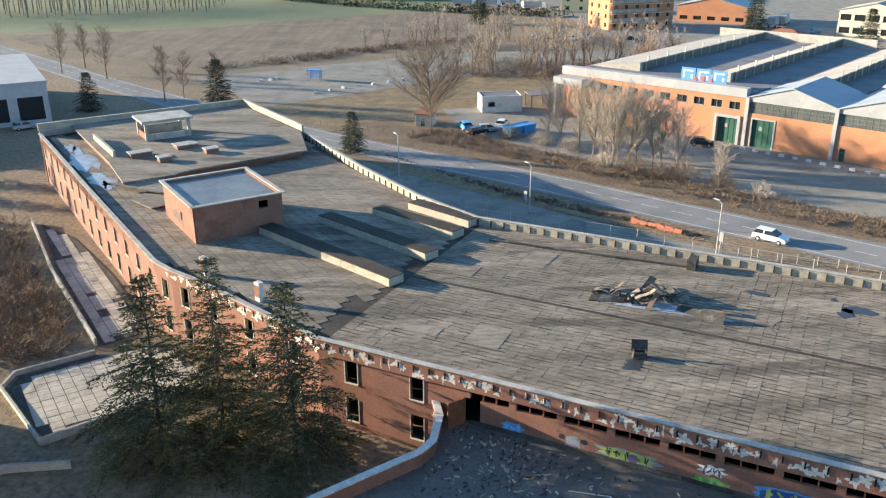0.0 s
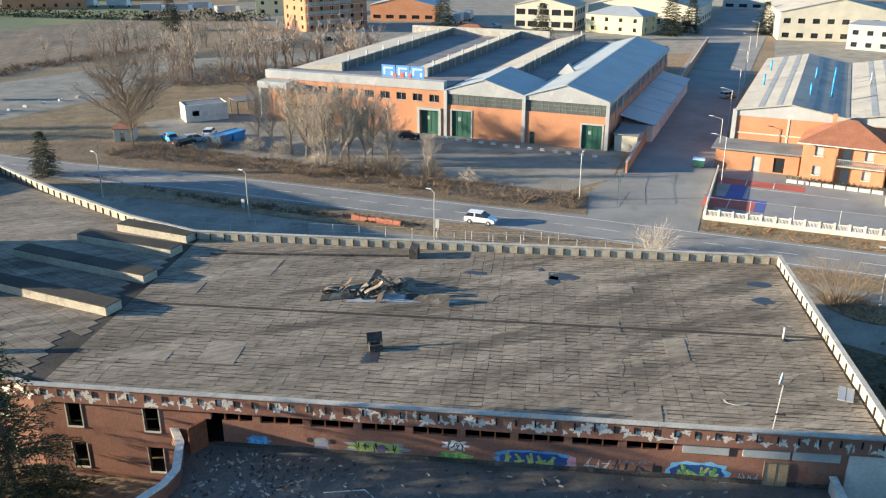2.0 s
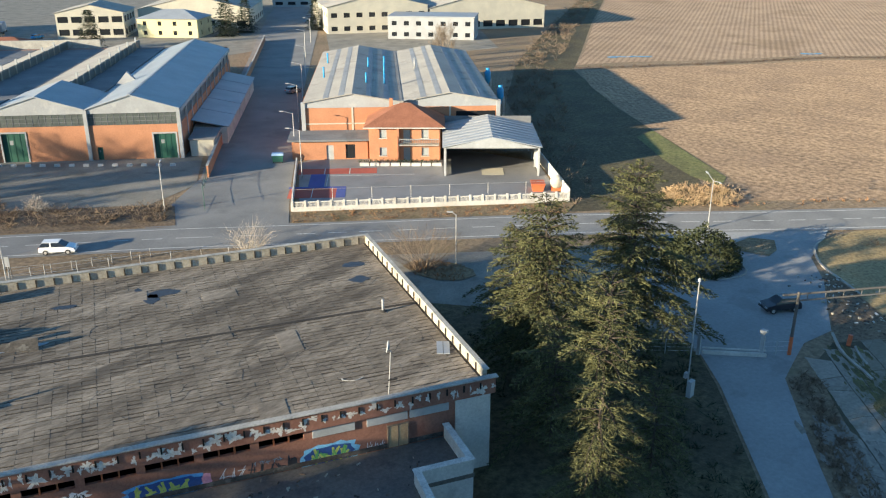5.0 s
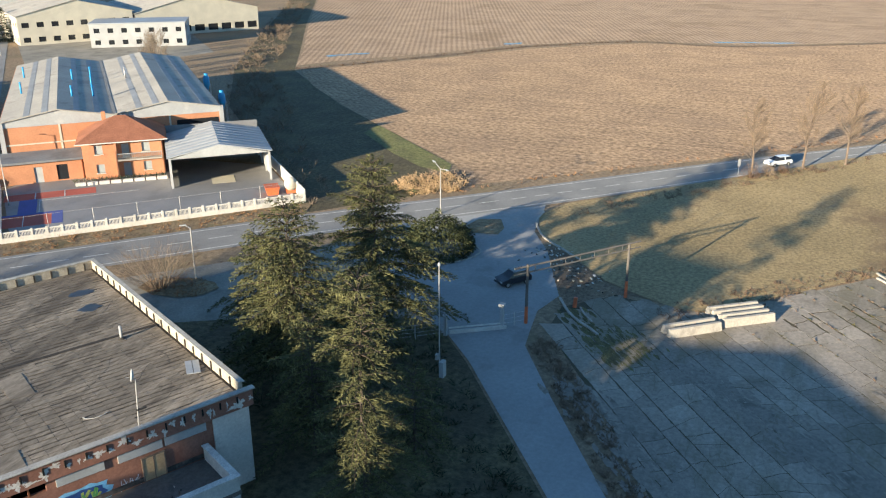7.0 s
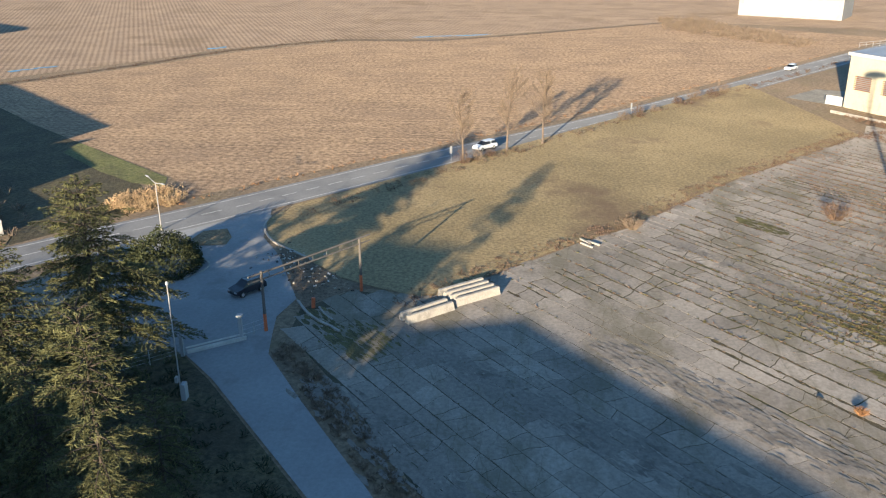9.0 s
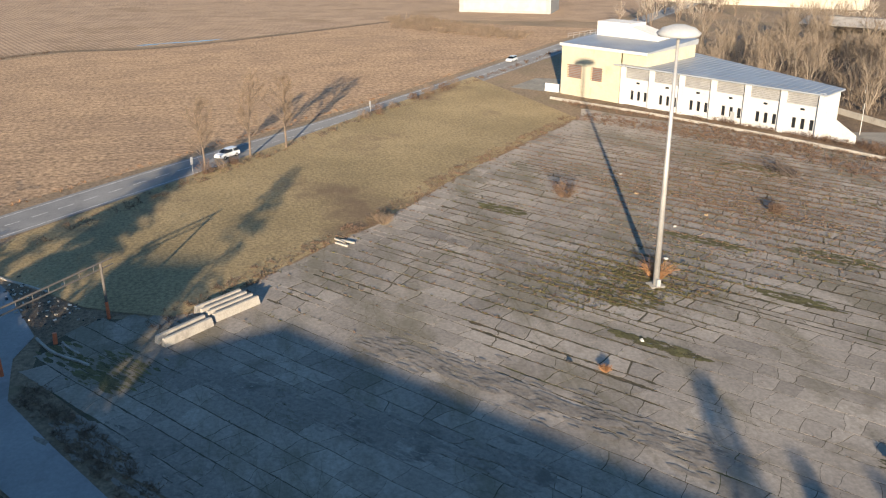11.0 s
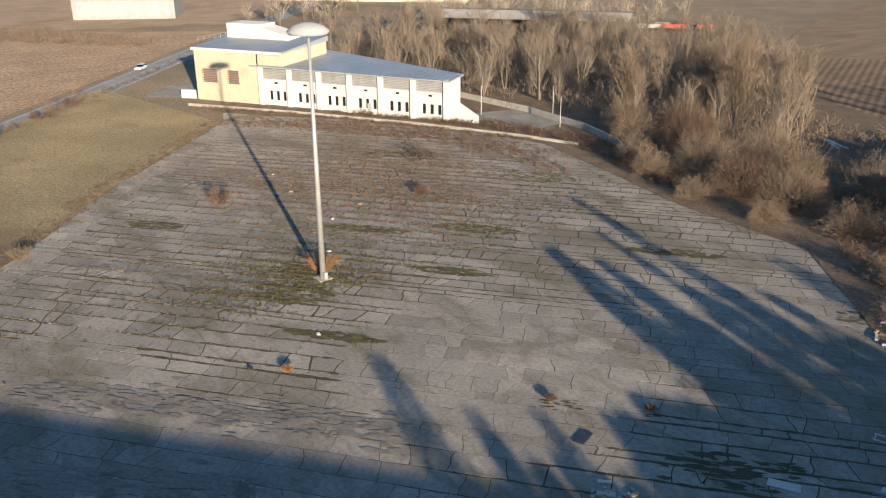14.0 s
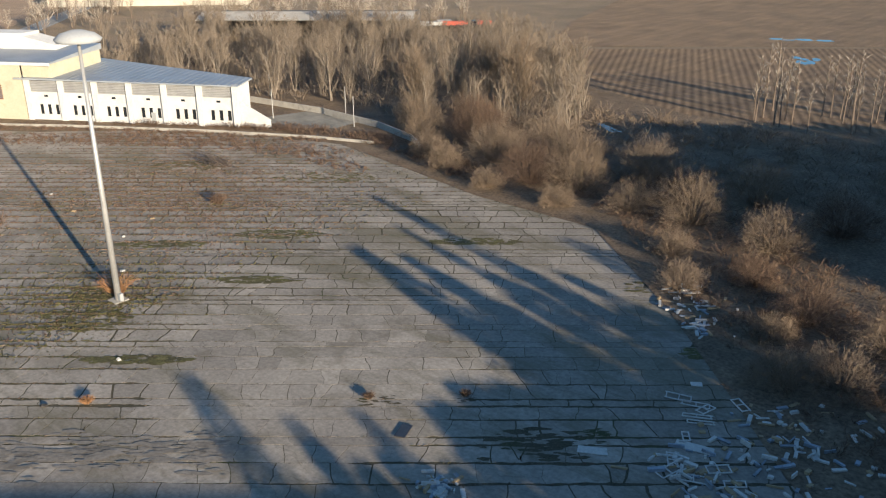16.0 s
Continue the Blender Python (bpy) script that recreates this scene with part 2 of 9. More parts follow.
    def data(self, name, mats, smooth=False):
        me = bpy.data.meshes.new(name)
        me.from_pydata(self.v, [], self.f)
        for m in mats if isinstance(mats, (list, tuple)) else [mats]:
            me.materials.append(MT[m] if isinstance(m, str) else m)
        if any(self.m):
            me.polygons.foreach_set("material_index", self.m)
        if smooth:
            me.polygons.foreach_set("use_smooth", [True] * len(self.f))
        me.update()
        return me


def sides(pts, h):
    """The left and right edges of a band along a line of points."""
    left, right = [], []
    for i, p in enumerate(pts):
        a, b = pts[max(i - 1, 0)], pts[min(i + 1, len(pts) - 1)]
        d0 = Vector((p[0] - a[0], p[1] - a[1])) if i else Vector((b[0] - p[0], b[1] - p[1]))
        d1 = Vector((b[0] - p[0], b[1] - p[1])) if i < len(pts) - 1 else d0
        n0, n1 = Vector((-d0.y, d0.x)).normalized(), Vector((-d1.y, d1.x)).normalized()
        m = (n0 + n1).normalized()
        m *= h / max(m.dot(n0), 0.3)
        left.append((p[0] + m.x, p[1] + m.y))
        right.append((p[0] - m.x, p[1] - m.y))
    return left, right


def thing(name, label, category, m=None, group="", kind="", shape=None, mats=None, smooth=False):
    """A top-level thing: an Empty at its base, or one mesh."""
    ob = new(name, shape.data(name, mats, smooth) if shape else None)
    if not shape:
        ob.empty_display_size = 0.3
    ob.matrix_world = m or Matrix()
    return tagged(ob, label, category, group, kind)


def part(name, shape, mats, parent, label="", smooth=False, m=None):
    ob = new(name, shape.data(name, mats, smooth) if isinstance(shape, Shape) else shape)
    ob.parent = parent
    if m is not None:
        ob.matrix_basis = m
    return tagged(ob, label)


def smooth_line(pts, step=6.0):
    """More points along a line, bent smoothly."""
    out = []
    for i in range(len(pts) - 1):
        p0, p1, p2, p3 = (Vector(pts[max(i - 1, 0)]), Vector(pts[i]), Vector(pts[i + 1]), Vector(pts[min(i + 2, len(pts) - 1)]))
        n = max(1, int((p2 - p1).length / step))
        for k in range(n):
            t = k / n
            out.append(tuple(0.5 * (2 * p1 + (p2 - p0) * t + (2 * p0 - 5 * p1 + 4 * p2 - p3) * t * t + (3 * p1 - p0 - 3 * p2 + p3) * t ** 3)))
    return out + [tuple(pts[-1])]


def inside(p, poly):
    c = False
    for (x0, y0), (x1, y1) in zip(poly, poly[1:] + poly[:1]):
        if (y0 > p[1]) != (y1 > p[1]) and p[0] < (x1 - x0) * (p[1] - y0) / (y1 - y0) + x0:
            c = not c
    return c
MT["red_plaster"] = mat("red_plaster", (0.272, 0.133, 0.093), (0.22, 0.106, 0.074), scale=0.5, fine=6, grain=0.15, stain=(0.17, 0.07, 0.05), stain_scale=0.4, stain_amt=0.6)
MT["white_plaster"] = mat("white_plaster", (0.62, 0.58, 0.52), (0.50, 0.47, 0.42), scale=0.4, fine=5, grain=0.12, stain=(0.36, 0.33, 0.29), stain_scale=0.5, stain_amt=0.5)
MT["peeled"] = mat("peeled", (0.64, 0.60, 0.54), (0.50, 0.46, 0.41), scale=1.5, fine=8, grain=0.2)
MT["coping"] = mat("coping", (0.45, 0.42, 0.37), (0.32, 0.30, 0.27), scale=0.7, fine=7, grain=0.2, stain=(0.20, 0.18, 0.16), stain_scale=0.8)
MT["parapet"] = mat("parapet", (0.46, 0.40, 0.31), (0.33, 0.29, 0.23), scale=0.5, fine=5, grain=0.2, stain=(0.19, 0.16, 0.13), stain_scale=0.7)
MT["roof_felt"] = mat("roof_felt", (0.285, 0.238, 0.185), (0.155, 0.128, 0.10), scale=0.22, fine=2.6, grain=0.34, stain=(0.088, 0.074, 0.06), stain_scale=0.2, stain_amt=0.75, stretch=(0.4, 1.6, 1), turn=26.57, island=0.08, each=0.08)
MT["felt_seam"] = mat("felt_seam", (0.068, 0.057, 0.047), (0.042, 0.036, 0.03), scale=0.3, fine=5)
# near-black colour that stands in for the shade inside openings
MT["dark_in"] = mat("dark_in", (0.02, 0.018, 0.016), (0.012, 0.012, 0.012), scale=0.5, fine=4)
MT["rubble_dark"] = mat("rubble_dark", (0.09, 0.08, 0.07), (0.05, 0.045, 0.04), scale=0.5, fine=4, grain=0.4, stain=(0.2, 0.19, 0.17), stain_scale=1.2)
MT["brick"] = mat("brick", (0.50, 0.235, 0.13), (0.43, 0.20, 0.11), scale=0.3, fine=5, grain=0.1)
MT["white_paint"] = mat("white_paint", (0.39, 0.39, 0.39), (0.335, 0.335, 0.335), scale=0.3, fine=4, grain=0.06, stain=(0.55, 0.52, 0.48), stain_scale=0.35, stain_amt=0.35)
MT["ribbon_glass"] = mat("ribbon_glass", (0.10, 0.11, 0.10), (0.07, 0.08, 0.075), scale=0.5, rough=0.35, fine=3, grain=0.1, bump=0.03)
MT["green_door"] = mat("green_door", (0.02, 0.09, 0.06), (0.016, 0.07, 0.05), scale=0.5, rough=0.5, fine=4, grain=0.1)
MT["fibre_roof"] = mat("fibre_roof", (0.40, 0.365, 0.315), (0.32, 0.295, 0.26), scale=0.12, fine=3, grain=0.1, stain=(0.22, 0.20, 0.18), stain_scale=0.2, stain_amt=0.6, island=0.06)
MT["skylight"] = mat("skylight", (0.27, 0.275, 0.28), (0.22, 0.225, 0.23), scale=0.3, rough=0.7, fine=3, grain=0.08, bump=0.03)
MT["metal_roof"] = mat("metal_roof", (0.33, 0.345, 0.36), (0.27, 0.285, 0.30), scale=0.2, rough=0.5, fine=3, grain=0.06, stain=(0.33, 0.33, 0.33), stain_scale=0.3, stain_amt=0.4)
MT["tar_roof"] = mat("tar_roof", (0.21, 0.21, 0.21), (0.16, 0.16, 0.165), scale=0.15, fine=3, grain=0.1, stain=(0.11, 0.11, 0.11), stain_scale=0.2)
MT["tile_roof"] = mat("tile_roof", (0.30, 0.125, 0.075), (0.24, 0.10, 0.06), scale=0.5, fine=5, grain=0.2, island=0.1)
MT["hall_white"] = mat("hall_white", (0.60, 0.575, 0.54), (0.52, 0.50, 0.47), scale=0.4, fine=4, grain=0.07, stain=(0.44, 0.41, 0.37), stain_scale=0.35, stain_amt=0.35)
MT["yellow_wall"] = mat("yellow_wall", (0.51, 0.45, 0.33), (0.45, 0.40, 0.295), scale=0.4, fine=4, grain=0.06, stain=(0.38, 0.30, 0.20), stain_scale=0.35, stain_amt=0.4)
MT["cream_wall"] = mat("cream_wall", (0.56, 0.51, 0.41), (0.48, 0.44, 0.36), scale=0.3, fine=4, grain=0.06)
MT["grey_louvre"] = mat("grey_louvre", (0.34, 0.33, 0.31), (0.27, 0.26, 0.25), scale=0.6, rough=0.5, fine=4, grain=0.08)
MT["dark_glass"] = glass("dark_glass", (0.02, 0.022, 0.025), 0.12)
MT["steel"] = mat("steel", (0.50, 0.48, 0.45), (0.42, 0.40, 0.38), scale=0.6, rough=0.45, fine=6, grain=0.1, metal=0.4)
MT["rust"] = mat("rust", (0.25, 0.09, 0.04), (0.14, 0.06, 0.035), scale=1.5, fine=7, grain=0.25)
MT["grey_paint"] = mat("grey_paint", (0.40, 0.40, 0.39), (0.33, 0.33, 0.32), scale=0.6, rough=0.5, fine=5, grain=0.08)
MT["concrete"] = mat("concrete", (0.42, 0.38, 0.32), (0.33, 0.30, 0.26), scale=0.6, fine=6, grain=0.15, stain=(0.24, 0.21, 0.18), stain_scale=0.6)
MT["blue_paint"] = mat("blue_paint", (0.05, 0.25, 0.55), (0.04, 0.2, 0.45), scale=0.6, rough=0.5, fine=4, grain=0.08)
MT["red_paint"] = mat("red_paint", (0.55, 0.10, 0.06), (0.45, 0.08, 0.05), scale=0.6, rough=0.6, fine=5, grain=0.12)
MT["orange_paint"] = mat("orange_paint", (0.65, 0.15, 0.05), (0.5, 0.12, 0.05), scale=0.6, rough=0.6, fine=5, grain=0.15)
MT["faded_orange"] = mat("faded_orange", (0.40, 0.12, 0.065), (0.26, 0.085, 0.05), scale=1.2, rough=0.7, fine=6, grain=0.3)
MT["bark"] = mat("bark", (0.21, 0.155, 0.115), (0.14, 0.105, 0.08), scale=1.5, fine=8, grain=0.2)
MT["dark_bark"] = mat("dark_bark", (0.085, 0.065, 0.05), (0.055, 0.043, 0.034), scale=1.5, fine=8, grain=0.2)
MT["twigs"] = mat("twigs", (0.235, 0.172, 0.12), (0.17, 0.125, 0.09), scale=0.5, fine=5, grain=0.2, bump=0)
MT["pale_twigs"] = mat("pale_twigs", (0.48, 0.41, 0.33), (0.38, 0.315, 0.25), scale=0.5, fine=5, grain=0.2, bump=0)
MT["needles"] = mat("needles", (0.135, 0.127, 0.053), (0.055, 0.06, 0.027), scale=0.8, fine=3, grain=0.3, bump=0, island=0.35)
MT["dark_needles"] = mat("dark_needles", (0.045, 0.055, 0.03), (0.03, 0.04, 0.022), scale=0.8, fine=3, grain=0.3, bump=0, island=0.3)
MT["bramble"] = mat("bramble", (0.165, 0.105, 0.07), (0.11, 0.074, 0.052), scale=0.4, fine=4, grain=0.3, bump=0, island=0.25)
MT["dead_leaf"] = mat("dead_leaf", (0.36, 0.19, 0.09), (0.26, 0.14, 0.07), scale=0.6, fine=4, grain=0.25, bump=0, island=0.25)
MT["snow_ice"] = mat("snow_ice", (0.33, 0.36, 0.40), (0.18, 0.19, 0.20), scale=0.8, rough=0.35, fine=3, grain=0.12, stain=(0.2, 0.19, 0.18), stain_scale=0.5)
MT["wet_tar"] = mat("wet_tar", (0.030, 0.029, 0.032), (0.045, 0.042, 0.042), scale=0.8, rough=0.35, fine=3, grain=0.15, bump=0.03)
MT["deck_tar"] = mat("deck_tar", (0.105, 0.094, 0.082), (0.15, 0.132, 0.112), scale=0.3, rough=0.6, fine=4, grain=0.25, stain=(0.03, 0.03, 0.03), stain_scale=0.3)
MT["board"] = mat("board", (0.42, 0.30, 0.17), (0.34, 0.24, 0.14), scale=0.8, fine=6, grain=0.15)
MT["tile_pale"] = mat("tile_pale", (0.50, 0.45, 0.37), (0.36, 0.32, 0.265), scale=0.35, fine=6, grain=0.18, each=0.08, stain=(0.17, 0.15, 0.12), stain_scale=0.5)
MT["bank_soil"] = mat("bank_soil", (0.205, 0.145, 0.092), (0.135, 0.097, 0.064), scale=0.25, fine=2.5, grain=0.45, stain=(0.15, 0.10, 0.055), stain_scale=0.3, bump=0.6, bump_dist=0.25)
MT["far_ploughed"] = furrowed("far_ploughed", (0.27, 0.18, 0.105), (0.20, 0.135, 0.085), -24, 1.9, depth=0.36, stain=(0.17, 0.12, 0.075), wobble=0.8)
MT["concrete_yard"] = mat("concrete_yard_worn", (0.355, 0.305, 0.247), (0.27, 0.232, 0.19), scale=0.09, fine=2.4, grain=0.2, stain=(0.165, 0.137, 0.10), stain_scale=0.12, stain_amt=0.5, each=0.14, island=0.14)
MT["damp_concrete"] = mat("damp_concrete", (0.262, 0.226, 0.185), (0.215, 0.186, 0.152), scale=0.3, fine=2.4, grain=0.22, stain=(0.11, 0.096, 0.08), stain_scale=0.4, stain_amt=0.6)
MT["sign_blue"] = mat("sign_blue", (0.08, 0.24, 0.55), (0.07, 0.2, 0.46), scale=1.0, fine=5, grain=0.08, rough=0.5)
MT["sign_pale"] = mat("sign_pale", (0.45, 0.60, 0.78), (0.40, 0.54, 0.7), scale=1.0, fine=5, grain=0.08, rough=0.5)
MT["stack_blue"] = mat("stack_blue", (0.04, 0.32, 0.60), (0.04, 0.27, 0.5), scale=1.0, fine=5, grain=0.08, rough=0.5)
MT["shutter"] = mat("shutter", (0.33, 0.35, 0.35), (0.28, 0.30, 0.30), scale=0.8, fine=5, grain=0.08, rough=0.6)
MT["shed_dark"] = mat("shed_dark", (0.15, 0.13, 0.115), (0.11, 0.10, 0.09), scale=0.3, fine=3, grain=0.12)
MT["car_white"] = mat("car_white", (0.75, 0.75, 0.75), (0.7, 0.7, 0.7), rough=0.25, bump=0, grain=0.03)
MT["car_black"] = mat("car_black", (0.02, 0.022, 0.028), (0.025, 0.025, 0.03), rough=0.25, bump=0, grain=0.03)
MT["car_grey"] = mat("car_grey", (0.40, 0.42, 0.44), (0.36, 0.38, 0.40), rough=0.3, bump=0, grain=0.03, metal=0.3)
MT["rubber"] = mat("rubber", (0.02, 0.02, 0.02), (0.03, 0.03, 0.03), rough=0.8, fine=9)
MT["bin_green"] = mat("bin_green", (0.05, 0.16, 0.11), (0.04, 0.13, 0.09), rough=0.5, fine=6, grain=0.08)
MT["yard_grey"] = mat("yard_grey", (0.27, 0.255, 0.24), (0.22, 0.21, 0.20), scale=0.2, rough=0.7, fine=4, grain=0.08, stain=(0.17, 0.16, 0.15), stain_scale=0.2, stain_amt=0.4)
MT["court_red"] = mat("court_red", (0.42, 0.11, 0.08), (0.36, 0.10, 0.075), scale=0.5, fine=5, grain=0.1)
MT["court_blue"] = mat("court_blue", (0.09, 0.11, 0.30), (0.08, 0.10, 0.25), scale=0.5, fine=5, grain=0.1)
MT["lemon_wall"] = mat("lemon_wall", (0.70, 0.62, 0.36), (0.62, 0.55, 0.33), scale=0.4, fine=4, grain=0.06)
MT["moss"] = mat("moss", (0.135, 0.12, 0.048), (0.10, 0.085, 0.042), scale=0.5, fine=5, grain=0.35, island=0.25)
MT["wood_twigs"] = mat("wood_twigs", (0.247, 0.19, 0.138), (0.172, 0.132, 0.098), scale=0.3, fine=4, grain=0.2, bump=0)
MT["shrub_twigs"] = mat("shrub_twigs", (0.24, 0.172, 0.118), (0.17, 0.125, 0.086), scale=0.4, fine=4, grain=0.25, bump=0)
MT["red_weeds"] = mat("red_weeds", (0.20, 0.125, 0.085), (0.145, 0.098, 0.066), scale=0.3, fine=4, grain=0.3, bump=0, island=0.25)
MT["pale_bark"] = mat("pale_bark", (0.29, 0.235, 0.18), (0.20, 0.16, 0.125), scale=1.2, fine=8, grain=0.2)
MT["shrub_green"] = mat("shrub_green", (0.06, 0.066, 0.028), (0.035, 0.042, 0.02), scale=0.8, fine=3, grain=0.3, bump=0, island=0.35)
MT["straw"] = mat("straw", (0.52, 0.36, 0.20), (0.40, 0.27, 0.15), scale=0.5, fine=4, grain=0.25, bump=0, island=0.2)
MT["wet_roof"] = mat("wet_roof", (0.16, 0.165, 0.17), (0.10, 0.105, 0.11), scale=0.3, rough=0.45, fine=3, grain=0.15, bump=0.05, stain=(0.06, 0.06, 0.065), stain_scale=0.35)
MT["far_rows"] = furrowed("far_rows", (0.29, 0.195, 0.115), (0.22, 0.15, 0.095), 50, 2.4, depth=0.32, stain=(0.18, 0.125, 0.08), wobble=0.8)
cracked(MT["concrete_yard"], (0.125, 0.108, 0.06), 38.5)
MT["drive_asphalt"] = mat("drive_asphalt", (0.31, 0.305, 0.295), (0.265, 0.26, 0.252), scale=0.15, fine=2.5, grain=0.09, stain=(0.2, 0.192, 0.184), stain_scale=0.2, stain_amt=0.5)

# ---- ground ----
thing("ground", "brown winter soil and rough dry grass reaching the horizon", "ground", kind="structure",
      shape=Shape().sheet([(-2500, -2500), (3000, -2500), (3000, 3000), (-2500, 3000)], 0), mats="soil")


def patch(name, label, cat, poly, z, m):
    return thing(name, label, cat, kind="structure", shape=Shape().sheet(poly, z), mats=m)


def band(pts, w, z):
    s = Shape()
    l, r = sides(pts, w / 2)
    n = len(pts)
    s.add([(x, y, z) for x, y in r] + [(x, y, z) for x, y in l], [(i, i + 1, n + i + 1, n + i) for i in range(n - 1)])
    return s


ROAD_FAR = smooth_line([(-330, 440), (-210, 342), (-140, 275.5), (-73, 206), (-19, 156), (12, 133), (34, 114.5), (55.7, 96.5), (67, 86.2), (94.7, 61.5), (115, 41), (146, 11.5), (181, -24), (259, -94), (420, -238), (640, -430)], 8)
l_, ROAD_MID = sides(ROAD_FAR, 4.0)
l_, ROAD_NEAR = sides(ROAD_FAR, 8.0)
thing("road", "worn grey two-lane asphalt road", "road", kind="structure", shape=band(ROAD_MID, 8.6, 0.05), mats="asphalt")
for nm, off, w in (("edge_line", 0.55, 0.16), ("edge_line", 7.45, 0.16)):
    l_, ln_ = sides(ROAD_FAR, off)
    thing("road_edge_line", "faded white painted line along the road edge", "road marking", kind="structure", shape=band(ln_, w, 0.056), mats="line_paint")
dash = Shape()
for i in range(0, len(ROAD_MID) - 1):
    a, b = Vector(ROAD_MID[i]), Vector(ROAD_MID[i + 1])
    d = (b - a)
    for k in (0.0, 0.5):
        p, q = a + d * k, a + d * (k + 0.3)
        n = Vector((-d.y, d.x)).normalized() * 0.08
        dash.add([(*(p - n), 0.056), (*(q - n), 0.056), (*(q + n), 0.056), (*(p + n), 0.056)], [(0, 1, 2, 3)])
thing("road_centre_line", "faded white dashed centre line on the road", "road marking", kind="structure", shape=dash, mats="line_paint")

# fields beyond the road
patch("field", "pale brown harvested field with stubble rows", "field",
      [(113, 50), (146, 14.5), (181, -20.5), (259, -90), (300, -127), (345, -64), (288, 22), (286, 54), (261, 82.5), (237.5, 97.5), (212, 116), (196.5, 127.5), (178, 112), (161.5, 94.5), (148, 79.2), (136, 64.5), (126.5, 53), (118, 47.2)], 0.03, "stubble")
patch("ploughed_field", "ploughed brown field with long furrows and wet spots", "field",
      [(203, 133), (213, 128), (240, 107), (264, 91), (290, 62), (294, 20), (348, -64), (318, -140), (520, -310), (900, -300), (900, 600), (440, 268), (368, 227), (295, 186), (228, 146.5)], 0.03, "ploughed")
patch("dark_field", "dark brown ploughed field beyond the road", "field",
      [(-128, 274), (-60, 227), (-30, 250), (-11, 272), (12, 300), (4, 378), (-49, 347), (-97, 313), (-150, 300)], 0.03, "dark_field")
patch("green_field", "grey green winter crop field", "field", [(-160, 303), (-97, 314.5), (-49, 348.5), (10, 385), (-20, 520), (-300, 620), (-400, 470)], 0.03, "green_field")
patch("grass_field", "dry yellow green grass field beside the road", "lawn",
      [(107, 32.2), (103.8, 31.4), (100.8, 30.3), (97.4, 27.6), (93, 23.2), (88, 18.6), (85.2, 13.6), (83.4, 9.2), (84.4, 6.8), (98.9, -6.8), (106.6, -15.3), (129.7, -34.5), (160.8, -65), (182, -62), (213, -57), (175.6, -24.0), (136.8, 9.4), (113.5, 30.2)], 0.075, "dry_grass")
patch("track", "dark grassy ditch bank beside the field", "ground", [(95.6, 62), (112, 49), (134, 64.5), (148, 79), (161.5, 95), (196, 129), (228, 147.5), (295, 187), (368, 228), (440, 270), (430, 285), (364, 240), (290, 200), (233, 169), (194, 147), (150, 116), (127, 93)], 0.015, "ditch_grass")
FIELD_EDGE = smooth_line([(198, 130), (212.6, 119.5), (239, 101), (262.5, 86.5), (288, 57), (291, 20), (346.5, -64)], 5)
thing("field_margin", "dark weedy strip between two brown fields", "ground", kind="structure", shape=band(FIELD_EDGE, 2.6, 0.06), mats="bank_soil")
patch("grass_strip", "narrow strip of green grass beside the stubble", "ground", [(147, 78), (135, 64), (126, 53.4), (121, 52), (123, 58), (129, 66), (140, 77.5)], 0.05, "green_grass")
# car parks and streets
patch("parking_lot", "empty grey asphalt parking lot beyond the road", "parking lot", [(-62, 216), (-50, 224), (-13, 248), (12, 259), (60, 262), (60, 235), (10, 221), (-36, 182), (-45, 190)], 0.03, "old_asphalt")
patch("factory_yard", "grey asphalt factory yard with worn patches", "yard", [(20, 140), (40, 122), (57, 108), (68, 112), (80, 128), (54, 152), (30, 176), (16, 182), (0, 178), (4, 160)], 0.03, "old_asphalt")
patch("side_street", "straight grey asphalt side street between factories", "street",
      [(52.5, 100), (66, 87), (74.1, 97), (90.7, 116.1), (132.3, 164.3), (171.2, 207.6), (237, 280.9), (360, 415), (345, 430), (224, 300), (157.5, 220), (107, 160.1), (70.4, 114.4), (60, 106)], 0.035, "asphalt")
patch("industrial_ground", "grey paved ground between far factories", "yard", [(60, 262), (120, 215), (160, 222), (345, 430), (200, 560), (40, 420)], 0.02, "old_asphalt")
patch("industrial_ground", "grey paved ground beside the far white factory", "yard", [(160, 186), (215, 170), (300, 260), (237, 280)], 0.02, "old_asphalt")
# driveway and yard
patch("driveway", "pale worn asphalt driveway with a gate", "driveway",
      [(95, 52), (103, 45.5), (110, 38), (112.5, 33), (107.6, 32), (103.8, 31.4), (100.4, 30.9), (94.2, 27.2), (87.5, 24.5), (82, 22.2), (77.5, 23.2), (73.6, 22.6), (69.6, 21.9), (61.5, 16.9), (50, 9.4), (20, -8.8), (17, -3.5), (48.4, 13.2), (64.7, 25.7), (68.8, 29.5), (71, 34), (80, 42), (88, 47)], 0.04, "drive_asphalt")
patch("service_lane", "cracked old asphalt lane beside the building", "lane", [(-30, 152), (-8, 133), (17, 110), (38, 93), (60, 76), (88, 50), (82, 43), (71, 33.5), (58, 40), (30, 80), (0, 105), (-35, 140)], 0.02, "old_asphalt")
YARD = [(79.5, 21.2), (84.6, 16.6), (83.2, 9.6), (84.4, 6.3), (98.9, -7.3), (106.6, -15.8), (129.7, -35), (160.8, -65.8), (169.5, -69.5), (141.6, -93.6), (108.6, -105.6), (89, -101), (71.6, -96.6), (50, -95), (32, -78.5), (20, -65.5), (12, -57), (-10, -40), (20.5, -12), (50.6, 6.2), (63, 13.6), (70, 18.4), (74.5, 21)]
patch("yard", "cracked concrete yard overgrown at its joints", "yard", YARD, 0.012, "joint_weeds")

